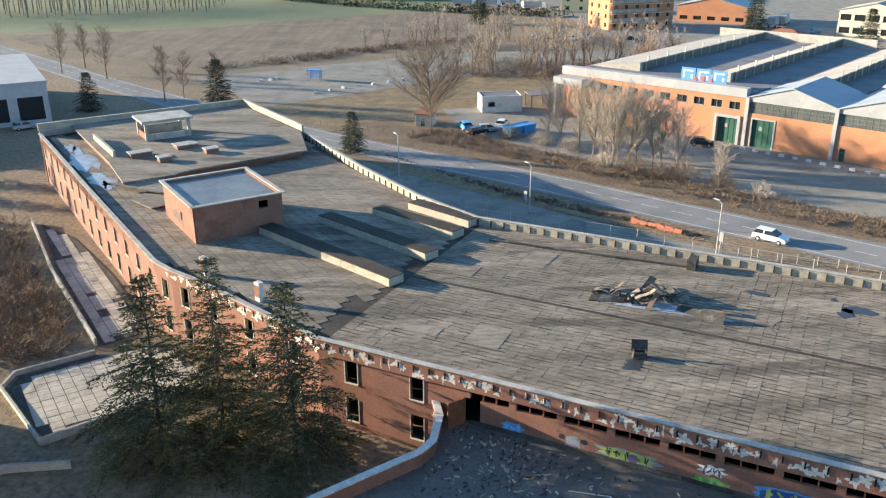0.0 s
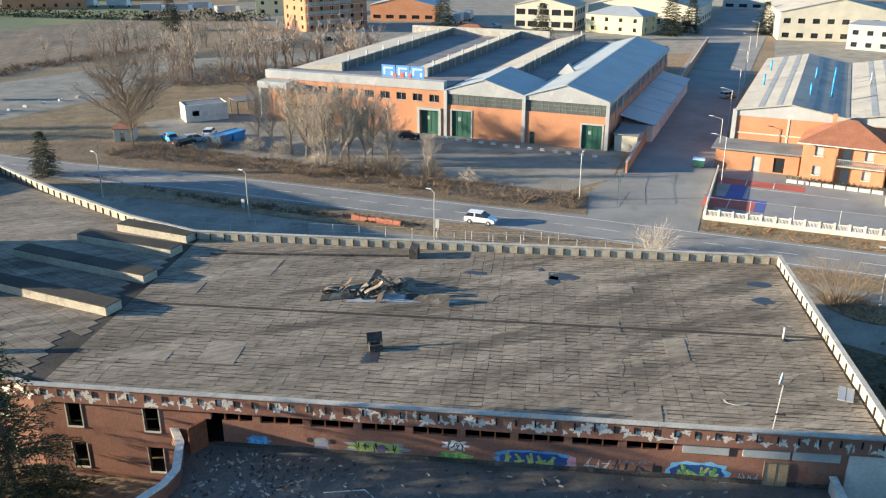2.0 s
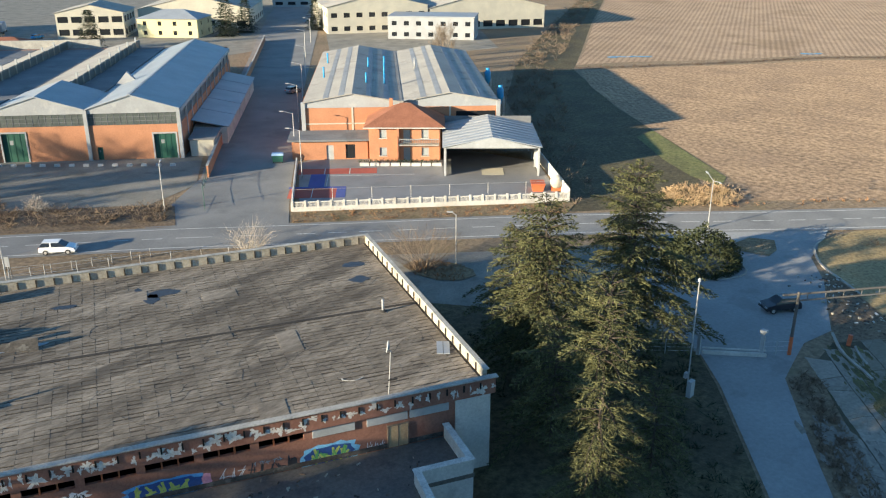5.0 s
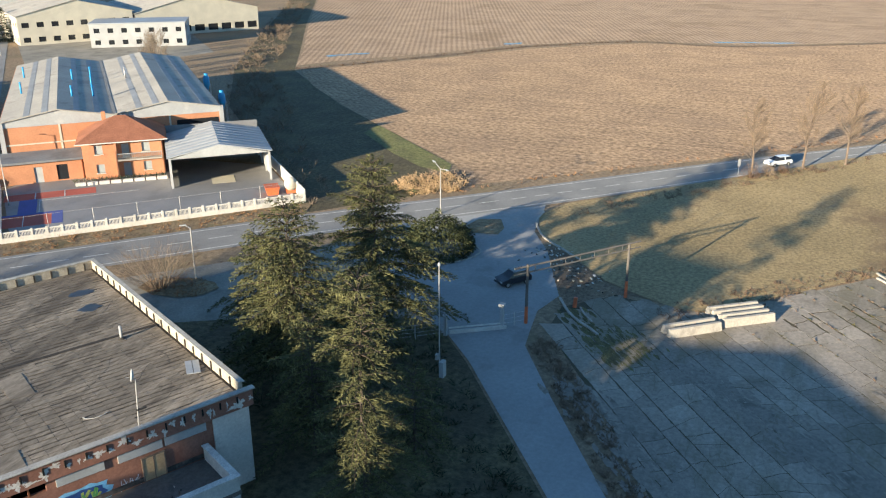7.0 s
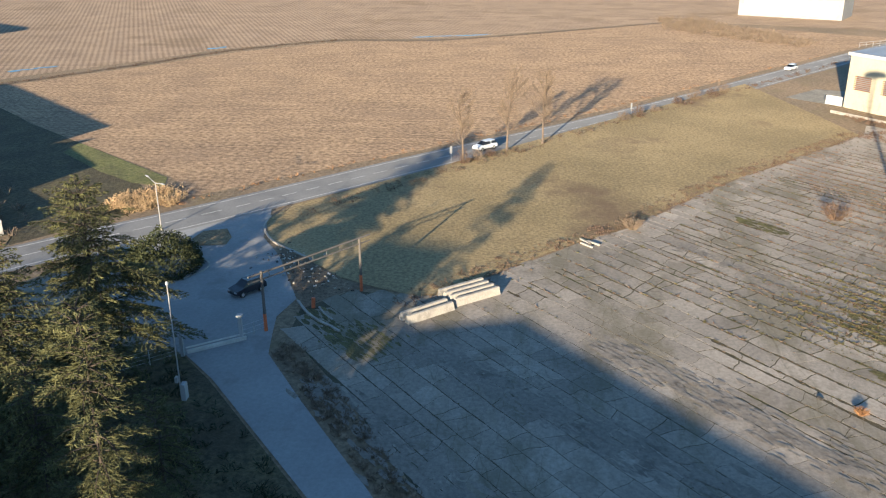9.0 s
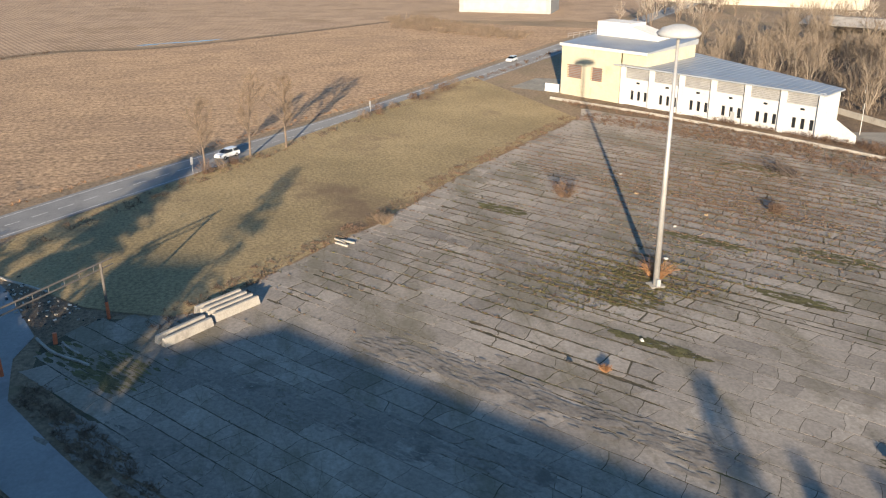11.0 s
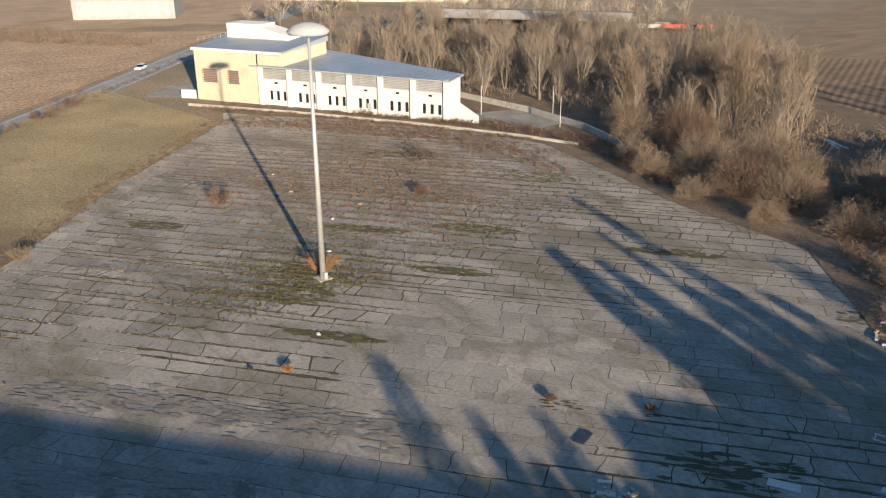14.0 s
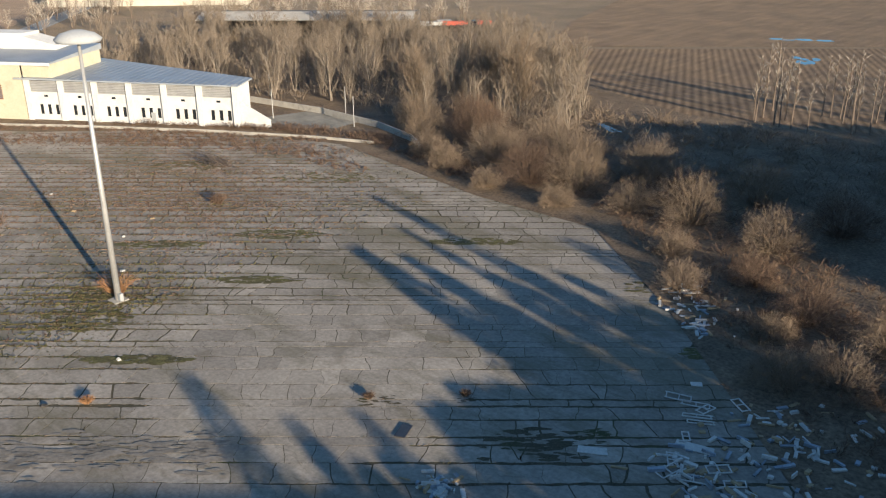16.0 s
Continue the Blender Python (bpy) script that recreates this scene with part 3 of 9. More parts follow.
patch("bank", "brown bank of dead weeds along the yard", "ground", [(172, -68), (160.5, -75), (141.6, -92), (125, -99.5), (108.6, -104), (89, -99.5), (71.6, -95), (51, -93.5), (33, -77), (21, -64), (13, -55), (-10, -38), (-60, -60), (-20, -150), (60, -200), (140, -215), (215, -150), (190, -90)], 0.08, "bank_soil")
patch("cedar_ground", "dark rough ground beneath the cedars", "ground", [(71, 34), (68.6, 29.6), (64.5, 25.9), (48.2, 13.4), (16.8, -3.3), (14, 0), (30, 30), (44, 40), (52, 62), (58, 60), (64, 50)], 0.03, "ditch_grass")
patch("roadside_bank", "brown leafy bank between road and factory yard", "ground", [(-22, 158), (-19.5, 156.8), (12, 134), (34, 115.5), (55.7, 97.8), (60, 105), (57, 109), (40, 123), (20, 141), (0, 160), (-10, 170)], 0.06, "bank_soil")
patch("rough_ground", "rough brown field with dead grass by the parking lot", "ground", [(-36, 181), (-20, 158.5), (0, 161), (4, 178), (16, 184), (30, 178), (45, 200), (60, 234), (10, 220)], 0.025, "verge")
patch("road_verge", "dry brown grass verge beside the lane", "ground", [(-14, 140.5), (9.6, 119.5), (24, 108.3), (34, 99.8), (34.5, 98.4), (23.6, 105.3), (9.4, 116.2), (-9, 132.6)], 0.06, "verge")
patch("pavement", "dry grass strip below the fence", "ground", [(66.5, 86.9), (94.7, 62.2), (99.5, 63.8), (94.8, 68.2), (69.6, 90.6)], 0.07, "verge")
patch("traffic_island", "dry grass island beside the lane", "ground", [(64.9, 62.2), (65.4, 59.4), (67.0, 57.6), (69.2, 57.2), (70.3, 58.6), (70.4, 61.2), (69.4, 63.8), (67.4, 65.6), (65.6, 65.4)], 0.12, "verge")
patch("far_field", "brown ploughed field beyond the wood", "field", [(141, -227), (95, -177), (71, -165), (30, -172), (-60, -230), (-40, -310), (62, -288)], 0.09, "far_ploughed")
patch("far_field", "brown ploughed field beyond the track", "field", [(143.5, -232), (62, -292), (-40, -316), (-100, -430), (60, -520), (215, -420), (174, -291), (154, -247)], 0.09, "far_rows")
patch("shrub_bed", "bare brown earth bed between road and driveway", "ground", [(99.0, 39.8), (96.7, 38.0), (97.4, 34.8), (100, 34.9), (103.2, 36.5), (102, 39.3)], 0.1, "verge")
patch("broken_paving", "dark weedy ground among broken paving by the gate", "ground", [(94.2, 27.0), (87.5, 24.3), (82, 22.0), (79.5, 21.4), (84.8, 16.8), (85.3, 14), (88, 18.8), (93, 23.4), (97, 27.6)], 0.035, "bank_soil")

# ---- the abandoned building ----
AB = pose(42.03, 33.12, 0, 0, 0, -26.57)
ab = thing("abandoned_building", "derelict low red plaster building with a wide flat felt roof", "building", AB)
ROOF_Z, TOP_Z, DECK_Z = 7.1, 7.9, 3.4
NEAR = [(-58.0, 0.2), (-64.2, 1.9), (-69.6, 3.5), (-74.6, 4.9), (-78.1, 5.6), (-81.0, 6.6), (-104.9, 20.5), (-133.7, 37.5)]
FAR = [(0, 30.6), (-58.2, 30.6), (-67, 34.4), (-79.7, 42.1), (-96.9, 54.1), (-117.8, 65.7)]
part("roof_slab", Shape().prism([(-0.2, 0.5), (-0.2, 30.5), (-58, 30.5), (-67, 34.3), (-79.7, 42), (-96.9, 54), (-117.7, 65.6), (-133.6, 37.7), (-104.9, 20.7), (-81, 6.8), (-78, 5.8), (-74.6, 5.1), (-69.6, 3.7), (-64.2, 2.1), (-58, 0.5)], 6.6, ROOF_Z - 0.03), "felt_seam", ab)

# square felt sheets laid edge to edge, some lifting
felt = Shape()
rng = random.Random(4)
near_sheets = 0
ny_ = 52
for i in range(60):
    for j in range(ny_):
        x0, y0 = -57.7 + i * 0.953, 0.5 + j * 0.575
        x1, y1 = x0 + 0.953, y0 + 0.575
        gx = (0.002, 0.003, 0.011, 0.002, 0.005)[(i * 7 + i // 3) % 5] * rng.uniform(0.4, 2.2)
        gy = (0.032, 0.016, 0.046)[(j * 5 + i // 9) % 3] * rng.choice((0.6, 1.0, 1.6, 2.2, 2.8))
        if rng.random() < 0.05:
            gx *= 2.4
        e = [rng.uniform(-0.012, 0.012) for k in range(8)]
        z = ROOF_Z + rng.uniform(-0.004, 0.012)
        tilt = rng.uniform(-0.012, 0.012)
        c = ((x0 + x1) / 2, (y0 + y1) / 2)
        q = [(x0 + gx + e[0], y0 + gy + e[1]), (x1 - gx + e[2], y0 + gy + e[3]), (x1 - gx + e[4], y1 - gy + e[5]), (x0 + gx + e[6], y1 - gy + e[7])]
        zs = (z, z + tilt, z - tilt, z)
        if near_sheets < 290 and x0 > -20 and y0 < 13:
            near_sheets += 1
            s = Shape().hexa([(a - c[0], b - c[1], -0.03) for a, b in q] + [(a - c[0], b - c[1], w - ROOF_Z) for (a, b), w in zip(q, zs)])
            part("felt_sheet", s, "roof_felt", ab, m=pose(c[0], c[1], ROOF_Z))
        else:
            felt.hexa([(a, b, ROOF_Z - 0.03) for a, b in q] + [(a, b, w) for (a, b), w in zip(q, zs)])
part("roofing_felt", felt, "roof_felt", ab, "weathered brown grey bitumen felt sheets")["kind"] = "stuff"
WA = radians(31 + 180)          # the wing runs off at an angle
wing = Shape()
wing_poly = [(-58, 0.6), (-58, 30.4), (-67, 34.2), (-79.7, 41.9), (-96.9, 53.9), (-117.6, 65.4), (-133.4, 37.8), (-104.9, 20.9), (-81, 7), (-74.6, 5.3), (-64.2, 2.3)]
ca, sa = math.cos(radians(-31)), math.sin(radians(-31))
for i in range(-10, 90):
    for k in range(-5, 60):
        u, v = i * 2.6 + (k % 3) * 0.9, k * 1.05
        cx, cy = -58 - (u * ca + v * sa), -(u * sa - v * ca)
        if inside((cx, cy), wing_poly) and cx < -58.3:
            du, dv = (-ca * 1.27, -sa * 1.27), (-sa * 0.5, ca * 0.5)
            pts = [(cx + a * du[0] + b * dv[0], cy + a * du[1] + b * dv[1]) for a, b in ((-1, -1), (1, -1), (1, 1), (-1, 1))]
            if all(inside(p, wing_poly) for p in pts):
                if (pts[1][0] - pts[0][0]) * (pts[2][1] - pts[0][1]) - (pts[1][1] - pts[0][1]) * (pts[2][0] - pts[0][0]) < 0:
                    pts.reverse()
                wing.prism(pts, ROOF_Z - 0.03, ROOF_Z + rng.uniform(0, 0.01))
part("roofing_felt", wing, "roof_felt", ab, "weathered grey bitumen felt strips")["kind"] = "stuff"

# near edge: red fascia with peeling plaster, pale coping
nl = [(0.35, 0.2)] + NEAR
fas = Shape().path([(p[0], p[1] + 0.05) for p in nl[:9]], 0.3, 6.2, 7.5)
part("fascia", fas, "red_plaster", ab, "red fascia with peeling paint")
part("coping", Shape().path([(0.5, 0.2)] + NEAR, 0.5, 7.5, 7.58), "coping", ab, "pale cracked coping")


def along(pts, s):
    for p, q in zip(pts, pts[1:]):
        d = math.dist(p, q)
        if s <= d:
            f = s / d
            return (p[0] + (q[0] - p[0]) * f, p[1] + (q[1] - p[1]) * f), math.atan2(q[1] - p[1], q[0] - p[0])
        s -= d
    return pts[-1], 0.0


# proud near-black block in place of the shade in a recessed slot
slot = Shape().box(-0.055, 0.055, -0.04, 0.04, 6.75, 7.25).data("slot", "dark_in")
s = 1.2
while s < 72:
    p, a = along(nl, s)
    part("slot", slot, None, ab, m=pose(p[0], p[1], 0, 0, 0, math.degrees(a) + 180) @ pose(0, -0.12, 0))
    s += 1.28
# ragged patches of bare plaster
rng = random.Random(9)
s = 0.2
kf = 0
while s < 80:
    p, a = along(nl, s)
    c, sn = math.cos(a), math.sin(a)
    nx, ny = (-sn, c)
    if ny > 0:
        nx, ny = -nx, -ny
    n = 34
    cz = rng.uniform(6.5, 7.15)
    rx, rz = rng.uniform(0.12, 0.62) * rng.choice((0.6, 1.0)), rng.uniform(0.14, 0.5)
    ph, off = rng.uniform(0, 6), 0.004 + 0.0006 * (kf % 3)
    ring = []
    for i in range(n):
        t = 2 * math.pi * i / n
        k = 0.75 + 0.28 * math.sin(3 * t + ph) + 0.2 * math.sin(7 * t + 2 * ph) + rng.uniform(-0.2, 0.2)
        ring.append((rx * k * math.cos(t), min(max(cz + rz * k * math.sin(t), 6.22), 7.48)))
    bx, by = p[0] + nx * (0.15 + off), p[1] + 0.05 + ny * (0.15 + off)
    fl = Shape().add([(bx + c * u, by + sn * u, z) for u, z in ring], [tuple(range(n))])
    part("bare_patch", fl, "peeled", ab, "patch of bare pale plaster")
    kf += 1
    s += rng.choice((0.35, 0.5, 0.7, 1.0)) * rng.uniform(0.7, 1.2)

# near wall with strip windows, door and graffiti
strip = [(-45.0 + i * 3.55, -45.0 + i * 3.55 + 3.0) for i in range(9)]
holes = [(x + 46.5 - 0, x2 + 46.5, 5.45, 6.1) for x, x2 in strip] + [(-44.0 + 46.5 - 1.5, -44.0 + 46.5 - 0.2, DECK_Z, 5.5)]
part("wall", Shape().wall((-46.5, 0.5), (-2.7, 0.5), 0.3, 0, 6.6, holes), "red_plaster", ab, "red plaster wall covered in graffiti")
part("corner_wall", Shape().wall((-2.7, 0.42), (0, 0.42), 0.44, 0, 6.2), "white_plaster", ab, "white plaster corner pier")
part("side_wall", Shape().wall((-0.15, 0.64), (-0.15, 30.7), 0.3, 0, 7.0), "white_plaster", ab)
part("rear_wall", Shape().path(FAR, 0.3, 0, 7.0), "white_plaster", ab)
mull = Shape().box(-0.05, 0.05, -0.08, 0.08, 5.45, 6.1).data("mullion", "rust")
for x, x2 in strip:
    for k in (1, 2):
        part("mullion", mull, None, ab, m=pose(x + (x2 - x) * k / 3, 0.5, 0))
blank = Shape().box(-0.03, 2.9, -0.05, 0.05, 5.47, 6.08).data("strip_pane", "grey_paint")
for x, x2 in ((-13.0, -10.1), (-9.2, -6.2), (-6.1, -3.1)):
    part("strip_pane", blank, None, ab, "pale boarded strip window", m=pose(x, 0.31, 0))

# facade of the wing with tall windows
cols = [s for s in (50.0, 55.2, 60.4, 65.0, 69.4, 73.8)]
fw = [(-46.5, 0.5)] + [(p[0], p[1] + 0.3) for p in NEAR]
fac = Shape()
for p, q in zip(fw, fw[1:]):
    d = math.dist(p, q)
    hs = []
    n = max(1, round(d / 4.6))
    if d > 2.5:
        for i in range(n):
            c = d * (i + 0.5) / n
            hs += [(c - 0.55, c + 0.55, 4.2, 6.1), (c - 0.55, c + 0.55, 0.8, 2.8)]
    fac.wall(p, q, 0.3, 0, 7.0 if p[0] < -80 else 6.3, hs)
part("wall", fac, "red_plaster", ab, "red plaster facade with tall window openings")
part("fascia", Shape().path([(p[0], p[1] + 0.05) for p in NEAR[5:]], 0.3, 6.2, 7.5), "red_plaster", ab)
wf = Shape().box(-0.62, -0.55, -0.2, 0.1, 0, 1.95).box(0.55, 0.62, -0.2, 0.1, 0, 1.95).box(-0.62, 0.62, -0.25, 0.1, -0.12, 0).data("window_surround", "cream_wall")
for p, q in zip(fw, fw[1:]):
    d = math.dist(p, q)
    n = max(1, round(d / 4.6))
    if d > 2.5:
        a = math.degrees(math.atan2(q[1] - p[1], q[0] - p[0])) + 180
        for i in range(n):
            f = (i + 0.5) / n
            for z in (4.2, 0.8):
                part("window_surround", wf, None, ab, m=pose(p[0] + (q[0] - p[0]) * f, p[1] + (q[1] - p[1]) * f, z, 0, 0, a))
part("end_wall", Shape().path([(-133.6, 37.4), (-117.8, 65.7)], 0.3, 0, 7.0), "red_plaster", ab)
# floor coloured near black for the shade indoors
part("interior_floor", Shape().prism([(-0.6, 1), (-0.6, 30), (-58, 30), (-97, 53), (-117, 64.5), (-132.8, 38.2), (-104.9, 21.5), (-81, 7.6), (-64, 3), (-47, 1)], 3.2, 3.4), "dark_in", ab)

# parapets with ribs on the inner side
par = Shape().path(FAR, 0.3, 6.9, TOP_Z)
par.bar((-0.15, 0.9), (-0.15, 30.6), 0.3, 6.9, TOP_Z)
par.path([(-117.8, 65.7), (-133.6, 37.4)], 0.3, 6.9, TOP_Z)
part("parapet", par, "parapet", ab, "pale stained concrete parapet")
part("parapet_cap", Shape().path([(-0.15, 0.6)] + [(-0.15, 30.6)] + FAR[1:] + [(-133.6, 37.4)], 0.42, TOP_Z, TOP_Z + 0.07), "coping", ab)
rib = Shape().box(-0.06, 0.06, -0.10, 0.0, ROOF_Z, TOP_Z - 0.12).data("rib", "felt_seam")
for i in range(1, 20):
    part("rib", rib, None, ab, m=pose(-0.3, 0.6 + i * 1.5, 0, 0, 0, -90))
rl = FAR
s = 1.0
while s < 128:
    p, a = along(rl, s)
    part("rib", rib, None, ab, m=pose(p[0], p[1], 0, 0, 0, math.degrees(a) + 180) @ pose(0, -0.15, 0))
    s += 1.5
# long low curbs on the roof where the wing joins
for p, q in (((-77.1, 18.7), (-58.1, 12.8)), ((-73.5, 24.4), (-58.0, 19.6)), ((-69.6, 29.1), (-58.3, 26.1)), ((-67, 32.6), (-58.3, 30.0))):
    part("roof_curb", Shape().bar(p, q, 1.8, ROOF_Z - 0.05, ROOF_Z + 0.75), "parapet", ab, "low concrete roof curb")
    part("curb_cover", Shape().bar(p, q, 1.75, ROOF_Z + 0.75, ROOF_Z + 0.83), "felt_seam", ab)
# stair head
c0 = pose(-81.1, 12.7, ROOF_Z, 0, 0, 149)
sh = Shape().wall((0, 0), (10.6, 0), 0.3, 0, 3.9, [(4.0, 4.6, 1.2, 2.2)]).wall((10.6, 0), (10.6, -9.2), 0.3, 0, 3.9).wall((10.6, -9.2), (0, -9.2), 0.3, 0, 3.9).wall((0, -9.2), (0, 0), 0.3, 0, 3.9, [(1.5, 2.5, 2.6, 3.4)])
part("stair_head", sh, "red_plaster", ab, "red plaster stair head on the roof", m=c0)
part("stair_head_roof", Shape().box(0.1, 10.5, -9.1, -0.1, 3.6, 3.72), "wet_roof", ab, "wet flat roof", m=c0)
part("stair_head_rim", Shape().path([(-0.2, 0.2), (10.8, 0.2), (10.8, -9.4), (-0.2, -9.4), (-0.2, 0.2)], 0.45, 3.9, 4.02), "coping", ab, m=c0)
MT["faded_teal"] = mat("faded_teal", (0.06, 0.13, 0.13), (0.09, 0.09, 0.085), scale=2.0, fine=8, grain=0.3)
r2 = random.Random(66)
for i in range(14):
    x, z = 7.3 - 0.26 * i, 1.35 + r2.uniform(-0.25, 0.25)
    w, h = r2.uniform(0.04, 0.09), r2.uniform(0.3, 0.6)
    a_ = r2.uniform(-0.35, 0.35)
    part("spray_stroke", Shape().hexa([(x - w, 0.152, z - h), (x + w, 0.152, z - h), (x + w + a_, 0.152, z + h), (x - w + a_, 0.152, z + h), (x - w, 0.156, z - h), (x + w, 0.156, z - h), (x + w + a_, 0.156, z + h), (x - w + a_, 0.156, z + h)]), "faded_teal", ab, m=c0)
# raised far roof with its broken edge and roof boxes
UP = 8.2
part("upper_roof", Shape().prism([(-90.2, 45.0), (-97.2, 53.4), (-117.4, 64.8), (-131.5, 41.5), (-110.4, 28.9), (-101.3, 22.6), (-98.3, 27.5), (-97.8, 30.6)], UP - 0.25, UP), "roof_felt", ab, "raised felt roof with a broken edge")
upp = [(-97.5, 54.3), (-117.9, 65.9), (-133.8, 37.4)]
part("upper_parapet", Shape().path(upp, 0.3, TOP_Z, 8.95), "parapet", ab, "pale stained concrete parapet")
part("upper_parapet_cap", Shape().path(upp, 0.42, 8.95, 9.02), "coping", ab)
part("upper_wall", Shape().path([(-91.5, 45.4), (-98.8, 31.0), (-102.5, 24.5), (-110.8, 29.8), (-131, 42)], 0.3, ROOF_Z, UP - 0.25), "red_plaster", ab)
for x, y, w, d, h, a in ((-108.4, 32.6, 2.8, 1.4, 0.7, 62), (-106.2, 38.8, 2.8, 1.8, 0.6, 62), (-103.8, 32.2, 1.5, 1.2, 0.7, 62), (-101.2, 38.3, 1.7, 1.2, 0.7, 62)):
    m = pose(x, y, UP, 0, 0, a)
    part("roof_vent", Shape().box(-w / 2, w / 2, -d / 2, d / 2, 0, h * 0.8), "red_plaster", ab, "low roof vent box", m=m)
    part("vent_lid", Shape().box(-w / 2 - 0.15, w / 2 + 0.15, -d / 2 - 0.15, d / 2 + 0.15, h * 0.8, h), "coping", ab, m=m)
part("low_wall", Shape().bar((-121.1, 36.6), (-111.2, 30.8), 0.35, UP, UP + 0.8), "parapet", ab)
# open concrete frame on the upper roof
fm = pose(-113.6, 39.0, UP, 0, 0, 149)
for x, y in ((0.2, -0.2), (4.6, -0.2), (0.2, -6.3), (4.6, -6.3)):
    part("frame_post", Shape().box(x - 0.2, x + 0.2, y - 0.2, y + 0.2, 0, 2.5), "concrete", ab, m=fm)
part("frame_roof", Shape().box(-0.3, 5.1, -6.9, 0.4, 2.5, 2.85), "coping", ab, "flat concrete frame roof", m=fm)
part("frame_wall", Shape().box(0.0, 0.2, -6.1, -0.4, 0, 0.9), "coping", ab, m=fm)
part("frame_wall", Shape().box(0.4, 4.4, -0.3, -0.1, 0, 0.9), "red_plaster", ab, m=fm)
part("frame_wall", Shape().box(4.5, 4.7, -6.1, -0.4, 0, 1.3), "coping", ab, m=fm)
# broken slab hanging at the step
part("broken_slab", Shape().hexa([(-103, 22.2, 7.75), (-95.5, 22.8, 7.55), (-94.6, 25.2, 7.55), (-99.5, 27.0, 7.85), (-103, 22.2, 7.95), (-95.5, 22.8, 7.7), (-94.6, 25.2, 7.7), (-99.5, 27.0, 8.05)]), "roof_felt", ab, "broken sagging roof edge")
part("broken_slab", Shape().prism([(-97.2, 19.9), (-93.0, 18.6), (-92.2, 20.6), (-95.2, 23.0), (-97.8, 22.4)], 7.25, 7.4), "roof_felt", ab)
for k, (x, y, sx, sy) in enumerate(((-117, 30.4, 9.0, 2.1), (-107.5, 25.0, 5.5, 1.7), (-105.0, 23.4, 2.2, 0.9), (-124, 34.4, 3, 0.9), (-82, 24.5, 3.4, 1.4), (-76.5, 19.4, 1.6, 0.7), (-63.5, 16.2, 2.0, 0.5))):
    r2 = random.Random(300 + k)
    ring = [(sx * r2.uniform(0.35, 1.1) * math.cos(t), sy * r2.uniform(0.35, 1.1) * math.sin(t)) for t in (2 * math.pi * i / 22 for i in range(22))]
    thing("ice_patch", "thin white frozen puddle on the felt roof", "ice", AB @ pose(x, y, ROOF_Z + 0.022, 0, 0, 148), "roof ice", shape=Shape().prism(ring, 0, 0.012), mats="snow_ice")
# chimneys
for x, y, a in ((-75.1, 6.9, -14), (-66.9, 4.5, -17)):
    m = pose(x, y, ROOF_Z, 0, 0, a)
    part("chimney", Shape().box(-0.35, 0.35, -0.25, 0.25, 0, 1.75), "white_plaster", ab, "flaking plaster chimney", m=m)
    part("chimney_face", Shape().box(-0.36, 0.36, -0.26, -0.252, 0.4, 1.5), "red_plaster", ab, m=m)
# dark wet spots where the felt has gone
for k, (x, y, sx, sy) in enumerate(((-20.6, 24.9, 1.7, 0.9), (-21.6, 24.0, 0.7, 1.1), (-3.1, 25.3, 1.2, 0.7), (-3.6, 21.6, 1.1, 0.8), (-28.7, 24.9, 1.1, 0.45), (-22.6, 25.9, 0.4, 0.9))):
    r2 = random.Random(320 + k)
    ring = [(sx * r2.uniform(0.65, 1.1) * math.cos(t), sy * r2.uniform(0.65, 1.1) * math.sin(t)) for t in (2 * math.pi * i / 16 for i in range(16))]
    part("wet_spot", Shape().prism(ring, ROOF_Z - 0.03, ROOF_Z + 0.021), "wet_tar", ab, "dark wet spot", m=pose(x, y, 0))
# collapsed roofing
rub = thing("collapsed_roofing", "heap of torn roofing sheets and bent boards", "debris", AB @ pose(-36.5, 19.3, ROOF_Z + 0.015))
r2 = random.Random(41)
for i in range(34):
    w, l = r2.uniform(0.15, 0.7), r2.uniform(0.8, 2.6)
    cx, cy = r2.gauss(-1.0, 1.9), r2.gauss(0.3, 1.0)
    h = max(0.1, 1.1 - 0.35 * abs(cx + 0.5)) * r2.random()
    sl = Shape()
    n = 4
    for k in range(n):
        za, zb = 0.12 * math.sin(k * 1.3 + i), 0.12 * math.sin((k + 1) * 1.3 + i)
        x0, x1 = -l / 2 + l * k / n, -l / 2 + l * (k + 1) / n
        sl.hexa([(x0, -w / 2, za), (x1, -w / 2, zb), (x1, w / 2, zb), (x0, w / 2, za), (x0, -w / 2, za + 0.03), (x1, -w / 2, zb + 0.03), (x1, w / 2, zb + 0.03), (x0, w / 2, za + 0.03)])
    part("torn_sheet", sl, ("rubble_dark", "roof_felt", "bark")[i % 3], rub, m=pose(cx, cy, h + 0.1, r2.uniform(-35, 35), r2.uniform(-45, 45), r2.uniform(0, 180)))
for k, (pts) in enumerate((((-5.0, -1.6), (-2.2, -0.6), (-0.6, 0.9), (-0.4, 1.9)), ((2.2, -0.2), (4.2, -0.9), (6.2, -1.3)))):
    s = Shape()
    for i in range(len(pts) - 1):
        a, b = pts[i], pts[i + 1]
        s.hexa([(a[0], a[1] - 0.8, 0.0), (b[0], b[1] - 0.8, 0.0), (b[0], b[1], 0.35 + 0.25 * i), (a[0], a[1], 0.2 + 0.25 * i), (a[0], a[1] - 0.8, 0.04), (b[0], b[1] - 0.8, 0.04), (b[0], b[1], 0.42 + 0.25 * i), (a[0], a[1], 0.27 + 0.25 * i)])
    part("lifted_sheet", s, "rubble_dark", rub, "lifted dark felt")
